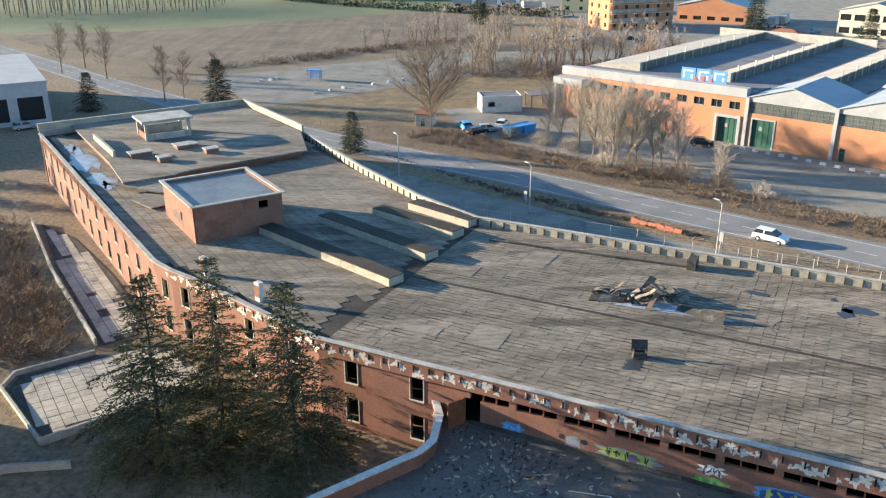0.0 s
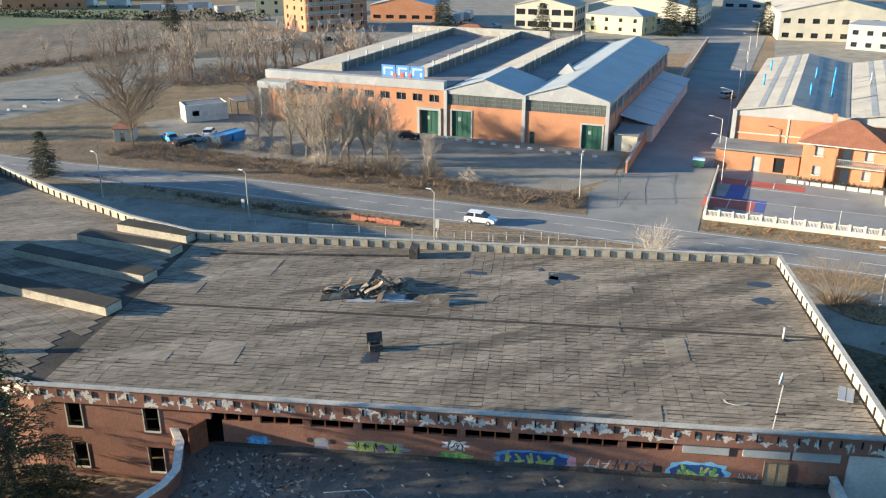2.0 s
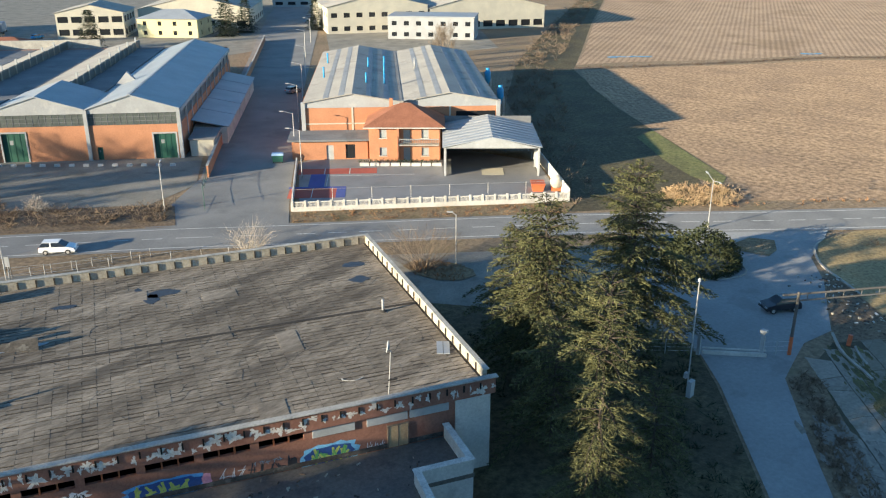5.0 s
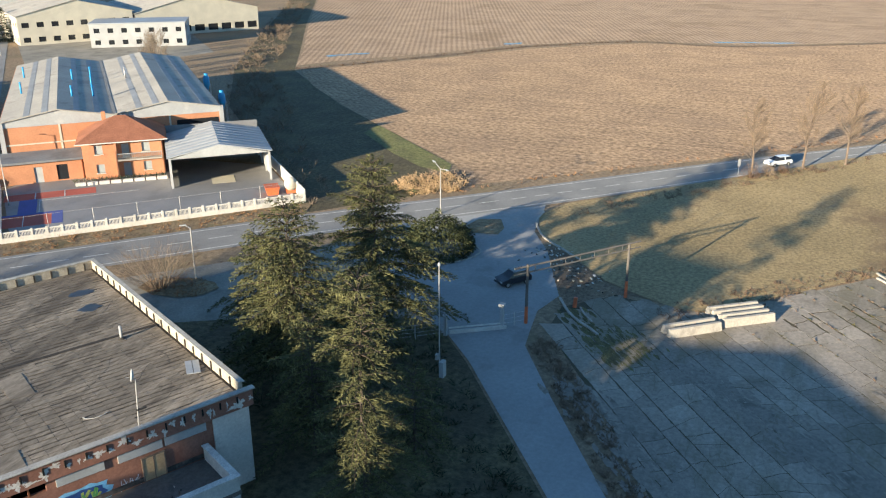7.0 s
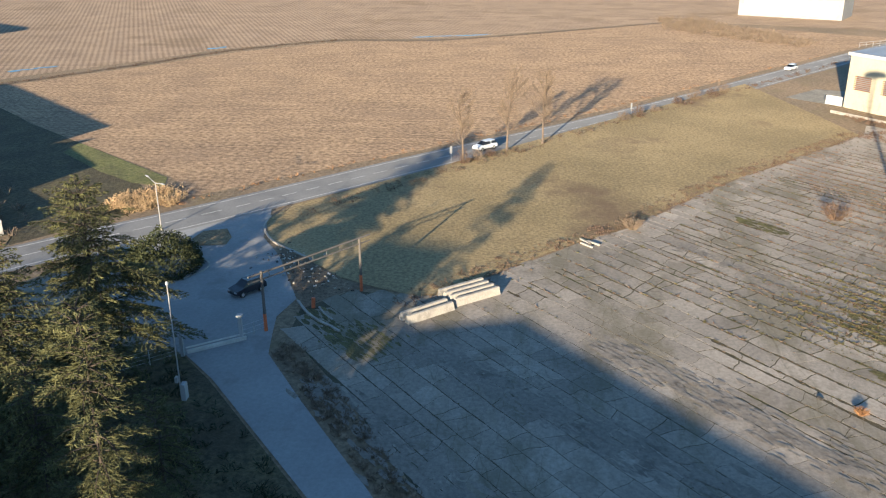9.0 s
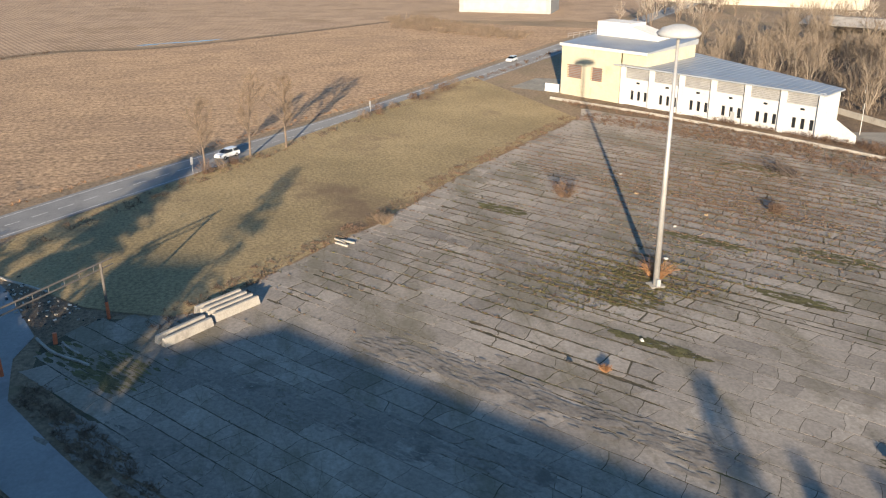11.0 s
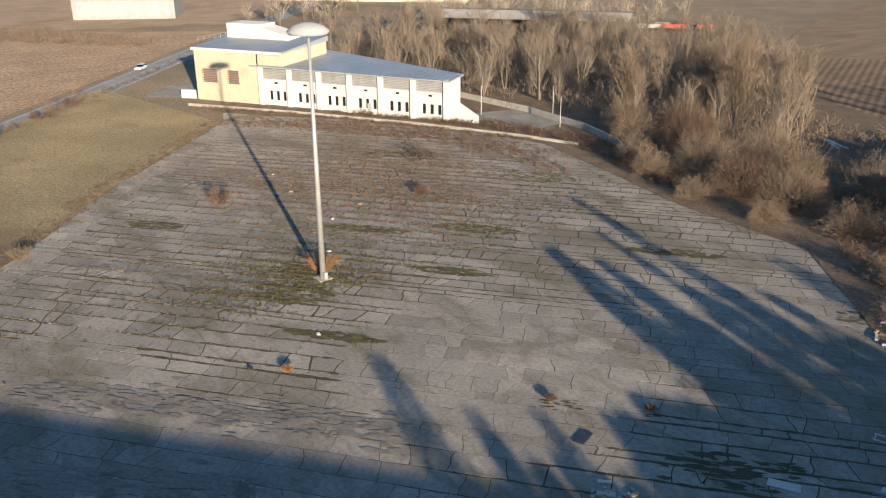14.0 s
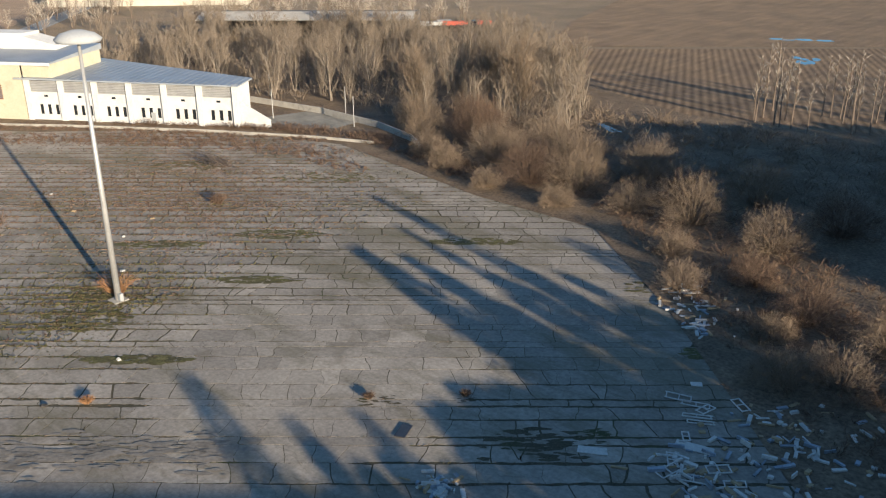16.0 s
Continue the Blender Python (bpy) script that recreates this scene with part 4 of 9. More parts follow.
part("bare_strip", Shape().prism([(-2.8, -2.2), (6.6, -1.3), (6.9, -1.0), (2.6, -0.1), (0.8, 0.6), (-0.4, -1.0), (-2.6, -1.8)], 0, 0.03), "snow_ice", rub, "exposed pale insulation")
# small hatch, long batten, sheet, pipe, dish
# flat black patch on the felt, put for the dark of an open hole
part("hatch_hole", Shape().prism([(-35.7, 6.5), (-34.5, 6.9), (-34.6, 8.6), (-35.6, 8.3)], ROOF_Z - 0.02, ROOF_Z + 0.024), "wet_tar", ab)
hb = thing("roof_hatch", "small broken dark roof hatch", "hatch", AB @ pose(-35.0, 8.9, ROOF_Z + 0.02, 0, 0, 20))
part("frame", Shape().box(-0.5, 0.5, -0.35, -0.25, 0, 0.5).box(-0.5, 0.5, 0.25, 0.35, 0, 0.5).box(-0.5, -0.4, -0.25, 0.25, 0, 0.5).box(0.4, 0.5, -0.25, 0.25, 0, 0.5), "rubble_dark", hb)
part("lid", Shape().box(-0.6, 0.6, -0.04, 0.04, 0, 0.9), "rubble_dark", hb, m=pose(0, 0.35, 0.3, -20))
part("long_batten", Shape().bar((-55.0, 26.6), (-34.9, 28.2), 0.22, ROOF_Z, ROOF_Z + 0.18), "rubble_dark", ab, "dark batten along the parapet")
part("end_box", Shape().box(-35.4, -34.6, 27.6, 29.2, ROOF_Z, ROOF_Z + 0.95), "rubble_dark", ab)
thing("metal_sheet", "loose grey corrugated sheet on the roof", "sheet", AB @ pose(-1.3, 6.2, ROOF_Z + 0.03, 0, 0, 70), shape=Shape().box(-1.0, 1.0, -0.5, -0.02, 0, 0.06).box(-1.0, 1.0, 0.02, 0.5, 0, 0.07), mats="metal_roof")
vp = thing("vent_pipe", "short white vent pipe on the roof", "pipe", AB @ pose(-3.6, 14.2, ROOF_Z + 0.012))
part("pipe", Shape().tube((0, 0, 0), (0, 0, 1.1), 0.11, 0.11, 10), "white_paint", vp, smooth=True)
part("collar", Shape().lathe([(0.3, 0), (0.3, 0.04), (0.12, 0.15)], 12), "rubble_dark", vp)
ant = thing("satellite_dish", "old white dish on a leaning steel pole", "antenna", AB @ pose(-7.4, 1.0, ROOF_Z + 0.014))
part("pole", Shape().tube((0, 0, 0), (0.25, 0.1, 3.4), 0.045, 0.04, 8), "steel", ant)
part("dish", Shape().lathe([(0.02, 0.0), (0.15, 0.02), (0.3, 0.07), (0.42, 0.15), (0.41, 0.17), (0.16, 0.05), (0.02, 0.03)], 18), "white_paint", ant, m=pose(0.2, 0.15, 3.7, 0, -80, -17), smooth=True)
part("arm", Shape().tube((0.2, 0.15, 3.6), (-0.35, 0.05, 3.75), 0.02, 0.02, 6), "steel", ant)
part("bracket", Shape().box(-0.03, 0.65, -0.06, 0.06, 1.2, 1.3), "rubble_dark", ant)
cab = Shape()
for i in range(10):
    a0, a1 = i * 0.6, (i + 1) * 0.6
    cab.tube((-10.2 + 0.35 * math.cos(a0) + i * 0.15, 4.2 + 0.3 * math.sin(a0), ROOF_Z + 0.03), (-10.2 + 0.35 * math.cos(a1) + i * 0.15 + 0.15, 4.2 + 0.3 * math.sin(a1), ROOF_Z + 0.03), 0.025, 0.025, 5)
thing("cable", "loose pale cable lying on the roof", "cable", AB, shape=cab, mats="peeled")
# roots and cracks creeping over the felt
crk = Shape()
r2 = random.Random(52)
for i in range(46):
    x, y, a = r2.uniform(-26, -2), r2.uniform(3, 28), r2.uniform(-0.5, 0.5) + (math.pi if r2.random() < 0.5 else 0)
    for k in range(r2.randint(4, 14)):
        a += r2.uniform(-0.5, 0.5)
        nx, ny = x + 0.45 * math.cos(a), y + 0.45 * math.sin(a)
        if -57 < nx < -0.6 and 1 < ny < 30:
            crk.bar((x, y), (nx, ny), 0.02, ROOF_Z, ROOF_Z + 0.014)
        x, y = nx, ny
part("lifted_cracks", crk, "felt_seam", ab)["kind"] = "stuff"
part("roof_seam", Shape().bar((-57.5, 14.9), (-0.5, 14.9), 0.35, ROOF_Z - 0.01, ROOF_Z + 0.035), "felt_seam", ab)
# patches of mended felt
for k in range(9):
    r2 = random.Random(700 + k)
    x, y = r2.uniform(-55, -4), r2.uniform(2, 28)
    w, l = r2.uniform(0.6, 2.2), r2.uniform(0.5, 1.6)
    part("felt_patch", Shape().box(-w, w, -l, l, ROOF_Z, ROOF_Z + 0.021 + 0.001 * k), "roof_felt", ab, m=pose(x, y, 0, 0, 0, r2.choice((0, 90)) + r2.uniform(-3, 3)))

# ---- deck before the graffiti wall ----
DECK = [(-49.2, 1.6), (-46.8, -1.2), (-45.6, -4.2), (-45.8, -5.7), (-47.7, -9.5), (-49.3, -12.8), (-50.4, -15.8), (-8.1, -15.8), (-7.4, -4.6), (-3.3, -4.6), (-3.3, 0.2), (-46, 0.3)]
part("deck_floor", Shape().prism(DECK[::1], 3.1, DECK_Z), "deck_tar", ab, "dark wet deck strewn with rubble")
part("deck_wall", Shape().path([(-49.0, 2.0), (-46.7, -1.2), (-45.7, -4.2), (-45.9, -5.8), (-47.8, -9.6), (-49.4, -12.9), (-50.5, -15.8)], 0.35, 0, 4.45), "red_plaster", ab, "curved red parapet wall")
part("deck_wall_cap", Shape().path([(-49.1, 2.2), (-46.7, -1.2), (-45.7, -4.2), (-45.9, -5.8), (-47.8, -9.6), (-49.4, -12.9), (-50.5, -15.8)], 0.55, 4.45, 4.56), "peeled", ab, "pale flaking cap")
part("deck_end_wall", Shape().path([(-3.5, 0.1), (-3.5, -4.4), (-7.3, -4.4), (-7.9, -15.8)], 0.3, 0, 4.45), "white_plaster", ab, "white plaster parapet")
part("deck_end_cap", Shape().path([(-3.5, 0.15), (-3.5, -4.4), (-7.3, -4.4), (-7.9, -15.8)], 0.5, 4.45, 4.55), "peeled", ab)
deb = Shape()
r2 = random.Random(61)
for i in range(800):
    x, y = (r2.gauss(-41, 3.0), -abs(r2.gauss(0, 5)) - 0.3) if r2.random() < 0.55 else (r2.uniform(-45, -6), r2.uniform(-12, -0.3))
    if inside((x, y), DECK):
        a, w, l = r2.uniform(0, 3.1), r2.uniform(0.03, 0.13), r2.uniform(0.08, 0.45)
        deb.bar((x, y), (x + l * math.cos(a), y + l * math.sin(a)), w, DECK_Z, DECK_Z + r2.uniform(0.02, 0.12), i % 3)
thing("rubble", "scattered broken boards and plaster on the deck", "debris", AB, kind="stuff", shape=deb, mats=["parapet", "rubble_dark", "bark"])
lad = thing("fallen_rod", "thin pale bent rod lying on the deck", "rod", AB @ pose(-36.0, -4.0, DECK_Z + 0.03), shape=Shape().tube((0, 0, 0), (2.6, 0.6, 0), 0.04, 0.04, 6).tube((2.6, 0.6, 0), (4.0, -0.8, 0), 0.04, 0.04, 6), mats="peeled")
# door leaf standing open, boarded doors
part("door_leaf", Shape().box(-0.06, 0.06, -1.5, 0, DECK_Z, 5.5), "rust", ab, "rusty door standing open", m=pose(-45.4, 0.3, 0, 0, 0, -30))
part("boarded_door", Shape().box(-7.7, -6.3, 0.28, 0.345, DECK_Z, 5.1), "board", ab, "pale boarded door")
part("door_frame", Shape().box(-7.8, -7.7, 0.25, 0.345, DECK_Z, 5.2).box(-6.3, -6.2, 0.25, 0.345, DECK_Z, 5.2).box(-7.7, -6.3, 0.25, 0.345, 5.1, 5.2).box(-7.03, -6.97, 0.26, 0.345, DECK_Z, 5.1), "bark", ab)

# ---- graffiti on the wall: flat painted shapes ----


def paint(mat_name, cx, cz, rx, rz, seed, lift, n=26, lump=0.16, parent=None, waves=7):
    r3 = random.Random(seed)
    ph = r3.uniform(0, 6)
    ring = []
    for i in range(n):
        t = 2 * math.pi * i / n
        k = 1 + lump * math.sin(waves * t + ph) + r3.uniform(-0.06, 0.06)
        c, s_ = math.cos(t), math.sin(t)
        q = (abs(c) ** 3 + abs(s_) ** 3) ** (-1 / 3)
        ring.append((cx + rx * k * q * c, cz + rz * k * q * s_))
    y = 0.35 - 0.004 * lift
    return part("graffiti", Shape().add([(x, y, z) for x, z in ring], [tuple(range(n))]), mat_name, parent or ab)


def strokes(mat_name, cx, cz, w, h, count, seed, lift, thick=0.13):
    """Bold unreadable marks standing side by side."""
    r3 = random.Random(seed)
    y = 0.35 - 0.004 * lift
    cw = w / count
    for i in range(count):
        x0 = cx - w / 2 + cw * (i + 0.5)
        for k in range(3):
            a = r3.choice((0, 90, 90, 60, 120)) + r3.uniform(-15, 15)
            l = (h if 45 < a < 135 else cw) * r3.uniform(0.35, 0.5)
            c, sn = math.cos(radians(a)), math.sin(radians(a))
            px, pz = x0 + r3.uniform(-0.2, 0.2) * cw, cz + r3.uniform(-0.25, 0.25) * h
            nx, nz = -sn * thick / 2, c * thick / 2
            yy = y - 0.001 * k - 0.0003 * i
            s = Shape().add([(px - c * l - nx, yy, pz - sn * l - nz), (px + c * l - nx, yy, pz + sn * l - nz), (px + c * l + nx, yy, pz + sn * l + nz), (px - c * l + nx, yy, pz - sn * l + nz)], [(0, 1, 2, 3)])
            part("spray_stroke", s, mat_name, ab)


G = "spray_"
for nm, c in (("blue", (0.10, 0.32, 0.62)), ("sky", (0.22, 0.50, 0.72)), ("green", (0.13, 0.36, 0.10)), ("lime", (0.42, 0.48, 0.12)), ("black", (0.03, 0.03, 0.035)), ("white", (0.62, 0.62, 0.62)), ("pink", (0.60, 0.28, 0.36)), ("grey", (0.26, 0.28, 0.30)), ("violet", (0.20, 0.13, 0.22)), ("navy", (0.03, 0.08, 0.25))):
    MT[G + nm] = mat(G + nm, c, tuple(v * 0.8 for v in c), scale=2.5, fine=9, grain=0.15, rough=0.6)
paint(G + "blue", -41.7, 3.98, 0.8, 0.42, 1, 1)
strokes(G + "sky", -41.7, 4.0, 1.3, 0.6, 3, 2, 2, 0.10)
for x, z, rx, rz, c, l in ((-37.2, 3.75, 0.55, 0.42, "grey", 1), (-37.2, 4.3, 0.5, 0.3, "grey", 2), (-38.0, 4.35, 0.22, 0.2, "black", 2), (-36.4, 4.35, 0.22, 0.2, "black", 2), (-37.2, 3.68, 0.4, 0.26, "violet", 3)):
    paint(G + c, x, z, rx, rz, int(x * 10 + z), l, 18, 0.04)
paint(G + "grey", -33.3, 4.1, 2.1, 0.5, 3, 1)
paint(G + "lime", -33.4, 4.15, 1.8, 0.38, 4, 2, waves=9)
strokes(G + "black", -33.4, 4.15, 3.2, 0.55, 5, 6, 3, 0.08)
paint(G + "violet", -33.0, 4.05, 0.32, 0.34, 5, 4, 16, 0.03)
paint(G + "green", -27.9, 3.75, 1.15, 0.42, 6, 1)
paint(G + "white", -27.9, 4.75, 0.8, 0.35, 7, 1, lump=0.3)
strokes(G + "black", -27.9, 4.7, 1.2, 0.5, 4, 8, 2, 0.06)
strokes(G + "lime", -27.9, 3.75, 1.6, 0.5, 3, 9, 2, 0.12)
paint(G + "blue", -22.6, 4.0, 2.6, 0.75, 10, 1, lump=0.12, waves=13)
paint(G + "navy", -22.6, 4.0, 2.3, 0.6, 11, 2, lump=0.10, waves=11)
strokes(G + "lime", -22.9, 4.0, 3.6, 0.9, 5, 12, 3, 0.17)
paint(G + "pink", -20.1, 3.85, 0.3, 0.7, 13, 3, 16, 0.1)
strokes(G + "white", -18.4, 4.0, 1.8, 0.9, 3, 14, 1, 0.05)
strokes(G + "black", -15.9, 3.9, 3.0, 0.9, 5, 15, 1, 0.09)
strokes(G + "grey", -16.1, 4.4, 2.0, 0.3, 5, 16, 2, 0.05)
paint(G + "sky", -11.9, 3.85, 2.0, 0.95, 17, 1, lump=0.08, waves=15)
paint(G + "navy", -11.9, 3.85, 1.7, 0.72, 18, 2, lump=0.05, waves=9)
strokes(G + "lime", -11.9, 3.85, 2.7, 1.1, 4, 19, 3, 0.18)
strokes(G + "green", -11.9, 3.85, 2.6, 0.9, 4, 20, 4, 0.12)
strokes(G + "white", -8.7, 3.7, 1.3, 0.7, 5, 21, 1, 0.04)
paint(G + "black", -14.4, 3.8, 0.25, 0.5, 22, 1, 14, 0.1)
# lower band of the wall, its shade put in as a dark strip
part("wall_base", Shape().box(-45.0, -3.6, 0.3, 0.342, DECK_Z, DECK_Z + 0.35), "rubble_dark", ab, "dark band for the shade along the wall foot")

# ---- terraces and garden walls before the wing ----
ter = thing("terrace", "worn concrete tile terrace beside the facade", "terrace", kind="structure", shape=Shape().prism([(-46.8, 101.5), (-53.0, 106.5), (-43.4, 89.1), (-32.4, 72.4), (-29.8, 74.5), (-31.2, 79.5), (-38.0, 90.0)], 0.0, 0.10), mats="rubble_dark")
ter2 = thing("terrace", "worn concrete tile terrace below the cedars", "terrace", kind="structure", shape=Shape().prism([(-32.2, 70.2), (-37.5, 66.4), (-37.5, 64.3), (-31.0, 56.6), (-20, 66.0), (-27, 72.5)], 0.0, 0.10), mats="rubble_dark")
tile = Shape().box(-0.47, 0.47, -0.47, 0.47, 0.09, 0.135).data("tile", "tile_pale")
r2 = random.Random(81)
for obj, poly, a, n0 in ((ter, [(-46.8, 101.5), (-53.0, 106.5), (-43.4, 89.1), (-32.4, 72.4), (-29.8, 74.5), (-31.2, 79.5), (-38.0, 90.0)], 33, 290), (ter2, [(-32.2, 70.2), (-37.5, 66.4), (-37.5, 64.3), (-31.0, 56.6), (-20, 66.0), (-27, 72.5)], 33, 290)):
    c, s_ = math.cos(radians(a)), math.sin(radians(a))
    k = 0
    for i in range(-90, 90):
        for j in range(-40, 140):
            x, y = c * i - s_ * j, s_ * i + c * j
            if k < n0 and all(inside((x + dx, y + dy), poly) for dx, dy in ((0.6, 0), (-0.6, 0), (0, 0.6), (0, -0.6))) and r2.random() < 0.975:
                part("tile", tile, None, obj, m=pose(x, y, r2.uniform(-0.02, 0.01), 0, 0, a + r2.uniform(-2, 2)))
                k += 1
gw = Shape().path([(-54.5, 107.0), (-44.4, 89.6), (-32.9, 72.2)], 0.22, 0, 0.85)
thing("garden_wall", "low pale garden wall along the terrace", "wall", kind="structure", shape=gw, mats="coping")
thing("garden_wall", "low pale garden wall round the terrace", "wall", kind="structure", shape=Shape().path([(-32.4, 70.6), (-38.0, 66.7), (-38.0, 64.1), (-31.0, 55.9)], 0.2, 0, 0.5), mats="coping")
thing("garden_wall", "low concrete wall below the cedars", "wall", kind="structure", shape=Shape().path([(-31.0, 55.9), (-20.0, 65.0)], 0.2, 0, 0.7).path([(-39, 49), (-32, 52.5), (-27.5, 53)], 0.2, 0, 0.7), mats="coping")

# ---- factories across the road ----
GT = pose(53.1, 147.4, 0, 0, 0, -41.4)
gt = thing("factory", "orange brick factory with white trim and grey gabled roofs", "factory", GT)


def gable_front(s, x0, x1, y0, y1, z0, z1):
    m = (x0 + x1) / 2
    s.add([(x0, y0, z0), (x1, y0, z0), (m, y0, z1), (x0, y1, z0), (x1, y1, z0), (m, y1, z1)], [(0, 1, 2), (5, 4, 3), (0, 3, 4, 1), (1, 4, 5, 2), (2, 5, 3, 0)])
    return s


def gable_roof(s, x0, x1, y0, y1, z0, z1, t=0.15, over=0.3):
    m = (x0 + x1) / 2
    for a, b in ((x0 - over, m), (x1 + over, m)):
        lo = z0 - (z1 - z0) / (m - x0) * over
        p = [(a, y0, lo), (b, y0, z1), (b, y1, z1), (a, y1, lo)]
        if a > b:
            p.reverse()
        p = p[::-1] if a < b else p[::-1]
        s.hexa([(x, y, z - t) for x, y, z in p] + p) if a > b else s.hexa([(x, y, z - t) for x, y, z in p[::-1]] + p[::-1])
    return s


part("wall", Shape().wall((0, 0), (30, 0), 0.4, 0, 5.9, [(1.2, 5.0, 0, 4.9), (16.2, 17.1, 0, 2.2), (25.6, 29.2, 0, 4.3)]), "brick", gt, "orange brick front wall")
part("wall", Shape().wall((30, 0), (30, 70), 0.4, 0, 5.9).wall((30, 70), (-37, 70), 0.4, 0, 9).wall((-37, 70), (-37, 0), 0.4, 0, 9), "brick", gt)
part("window_band", Shape().box(0.3, 14.7, -0.05, 0.15, 5.9, 7.9), "ribbon_glass", gt, "dark ribbon window")
part("window_band", Shape().box(15.3, 29.7, -0.05, 0.15, 5.9, 7.9), "ribbon_glass", gt, "dark ribbon window")
part("window_band", Shape().box(29.9, 30.1, 0.3, 69, 5.9, 7.9), "ribbon_glass", gt, "dark ribbon window")
for x in (0, 15, 30):
    part("pillar", Shape().box(x - 0.3, x + 0.3, -0.5, 0.2, 0, 8.5), "white_paint", gt, "white pillar")
for i in range(1, 12):
    part("pillar", Shape().box(29.95, 30.35, i * 6 - 0.2, i * 6 + 0.2, 0, 8.4), "white_paint", gt)
part("gable", gable_front(Shape().box(-0.3, 15.0, -0.25, 0.2, 7.9, 8.5), 0, 15, -0.3, 0.1, 8.5, 10.8), "white_paint", gt, "white gable board")
part("gable", gable_front(Shape().box(15.0, 30.3, -0.25, 0.2, 7.9, 8.5), 15, 30, -0.3, 0.1, 8.5, 10.8), "white_paint", gt, "white gable board")
part("roof", gable_roof(Shape(), 15, 30, -0.5, 70, 8.7, 11.0), "metal_roof", gt, "grey gabled roof")
part("roof", gable_roof(Shape(), 0, 15, -0.5, 15, 8.7, 11.0), "metal_roof", gt, "grey gabled roof")
for x0, x1, xf in ((-38, -26.3, -14), (-14, -7.5, 1.5), (1.5, 9, 15)):
    y0 = 15 if x0 > 0 else 9
    part("sawtooth_roof", Shape().hexa([(x0, y0, 8.7), (x1, y0, 8.7), (x1, 72, 8.7), (x0, 72, 8.7), (x0, y0, 8.9), (x1, y0, 10.7), (x1, 72, 10.7), (x0, 72, 8.9)]), "fibre_roof", gt, "pale sloping roof with a glazed side")
    part("flat_roof", Shape().box(x1 + 0.1, xf, y0, 71.8, 8.7, 8.95), "tar_roof", gt, "dark flat roof")
    part("clerestory", Shape().box(x1 + 0.01, x1 + 0.12, y0 + 1, 71, 9.0, 10.5), "ribbon_glass", gt)
OFF = [(1.2 + i * 3.35, 1.2 + i * 3.35 + 2.0, 6.2, 7.5) for i in range(11)]
part("office_wall", Shape().wall((-38, 0.0), (0, 0.0), 0.4, 0, 8.4, OFF + [(33.0, 36.6, 0, 4.6), (4.0, 14.5, 0, 3.6), (16, 22, 0, 3.6)]), "brick", gt, "orange brick office wall")
for a0, b0, z0, z1 in OFF:
    wn_ = part("window", Shape().box(a0 - 38, b0 - 38, 0.0, 0.06, z0, z1), "dark_glass", gt)
    part("window_frame", Shape().box(a0 - 38, a0 - 37.93, -0.1, 0.0, z0, z1).box(b0 - 38.07, b0 - 38, -0.1, 0.0, z0, z1).box(a0 - 37.03, a0 - 36.97, -0.1, 0.0, z0, z1).box(a0 - 38, b0 - 38, -0.12, 0.0, z1 - 0.07, z1).box(a0 - 38.1, b0 - 37.9, -0.3, 0.0, z0 - 0.1, z0), "white_paint", wn_)
part("office_cornice", Shape().box(-38.4, -0.3, -0.45, 1.2, 8.4, 10.0), "white_paint", gt, "white roof band")
part("office_roof", Shape().box(-38, 0, 1.2, 9, 8.7, 8.95), "tar_roof", gt)
part("porch", Shape().box(-38.6, -32, -3.2, -0.3, 6.9, 8.2), "white_paint", gt, "white projecting porch")
for x in (-38.2, -32.4, -25.5, -19):
    part("porch_post", Shape().box(x - 0.2, x + 0.2, -3.0, -2.6, 0, 6.9 if x < -32 else 3.6), "white_paint", gt)
part("entry_lintel", Shape().box(-5.6, -0.9, -0.6, 0.2, 4.6, 5.1), "white_paint", gt, "white entrance frame")
for x in (-5.4, -1.1):
    part("entry_post", Shape().box(x - 0.25, x + 0.25, -0.6, 0.2, 0, 4.6), "white_paint", gt)


def slat_door(w, h, n, parent, m, mat_name="green_door"):
    d = part("door", Shape().box(0, w, 0, 0.08, 0, h), mat_name, parent, "tall green folding door", m=m)
    for i in range(n + 1):
        x = w * i / n
        part("door_rib", Shape().box(x - 0.04, x + 0.04, -0.04, 0, 0, h), mat_name, d)
    part("door_pane", Shape().box(w * 0.3, w * 0.45, -0.02, 0.0, h * 0.6, h * 0.75), "skylight", d)
    return d


slat_door(3.8, 4.9, 4, gt, pose(1.2, 0.05, 0))
slat_door(3.6, 4.3, 4, gt, pose(25.6, 0.05, 0))
slat_door(0.9, 2.2, 1, gt, pose(16.2, 0.05, 0))
slat_door(3.8, 4.6, 4, gt, pose(-5.0, 0.05, 0))
for x0, w, h in ((1.2, 3.8, 4.9), (25.6, 3.6, 4.3)):
    part("door_frame", Shape().box(x0 - 0.25, x0, -0.3, 0.1, 0, h + 0.25).box(x0 + w, x0 + w + 0.25, -0.3, 0.1, 0, h + 0.25).box(x0, x0 + w, -0.3, 0.1, h, h + 0.25), "white_paint", gt, "white door frame")
for i in range(14):
    for x0 in (0.3, 15.3):
        part("window_bar", Shape().box(x0 + 1.03 * (i + 1) - 0.03, x0 + 1.03 * (i + 1) + 0.03, -0.09, -0.04, 5.9, 7.9), "tar_roof", gt)
for z in (6.55, 7.25):
    part("window_bar", Shape().box(0.4, 29.6, -0.085, -0.05, z - 0.03, z + 0.03), "tar_roof", gt)
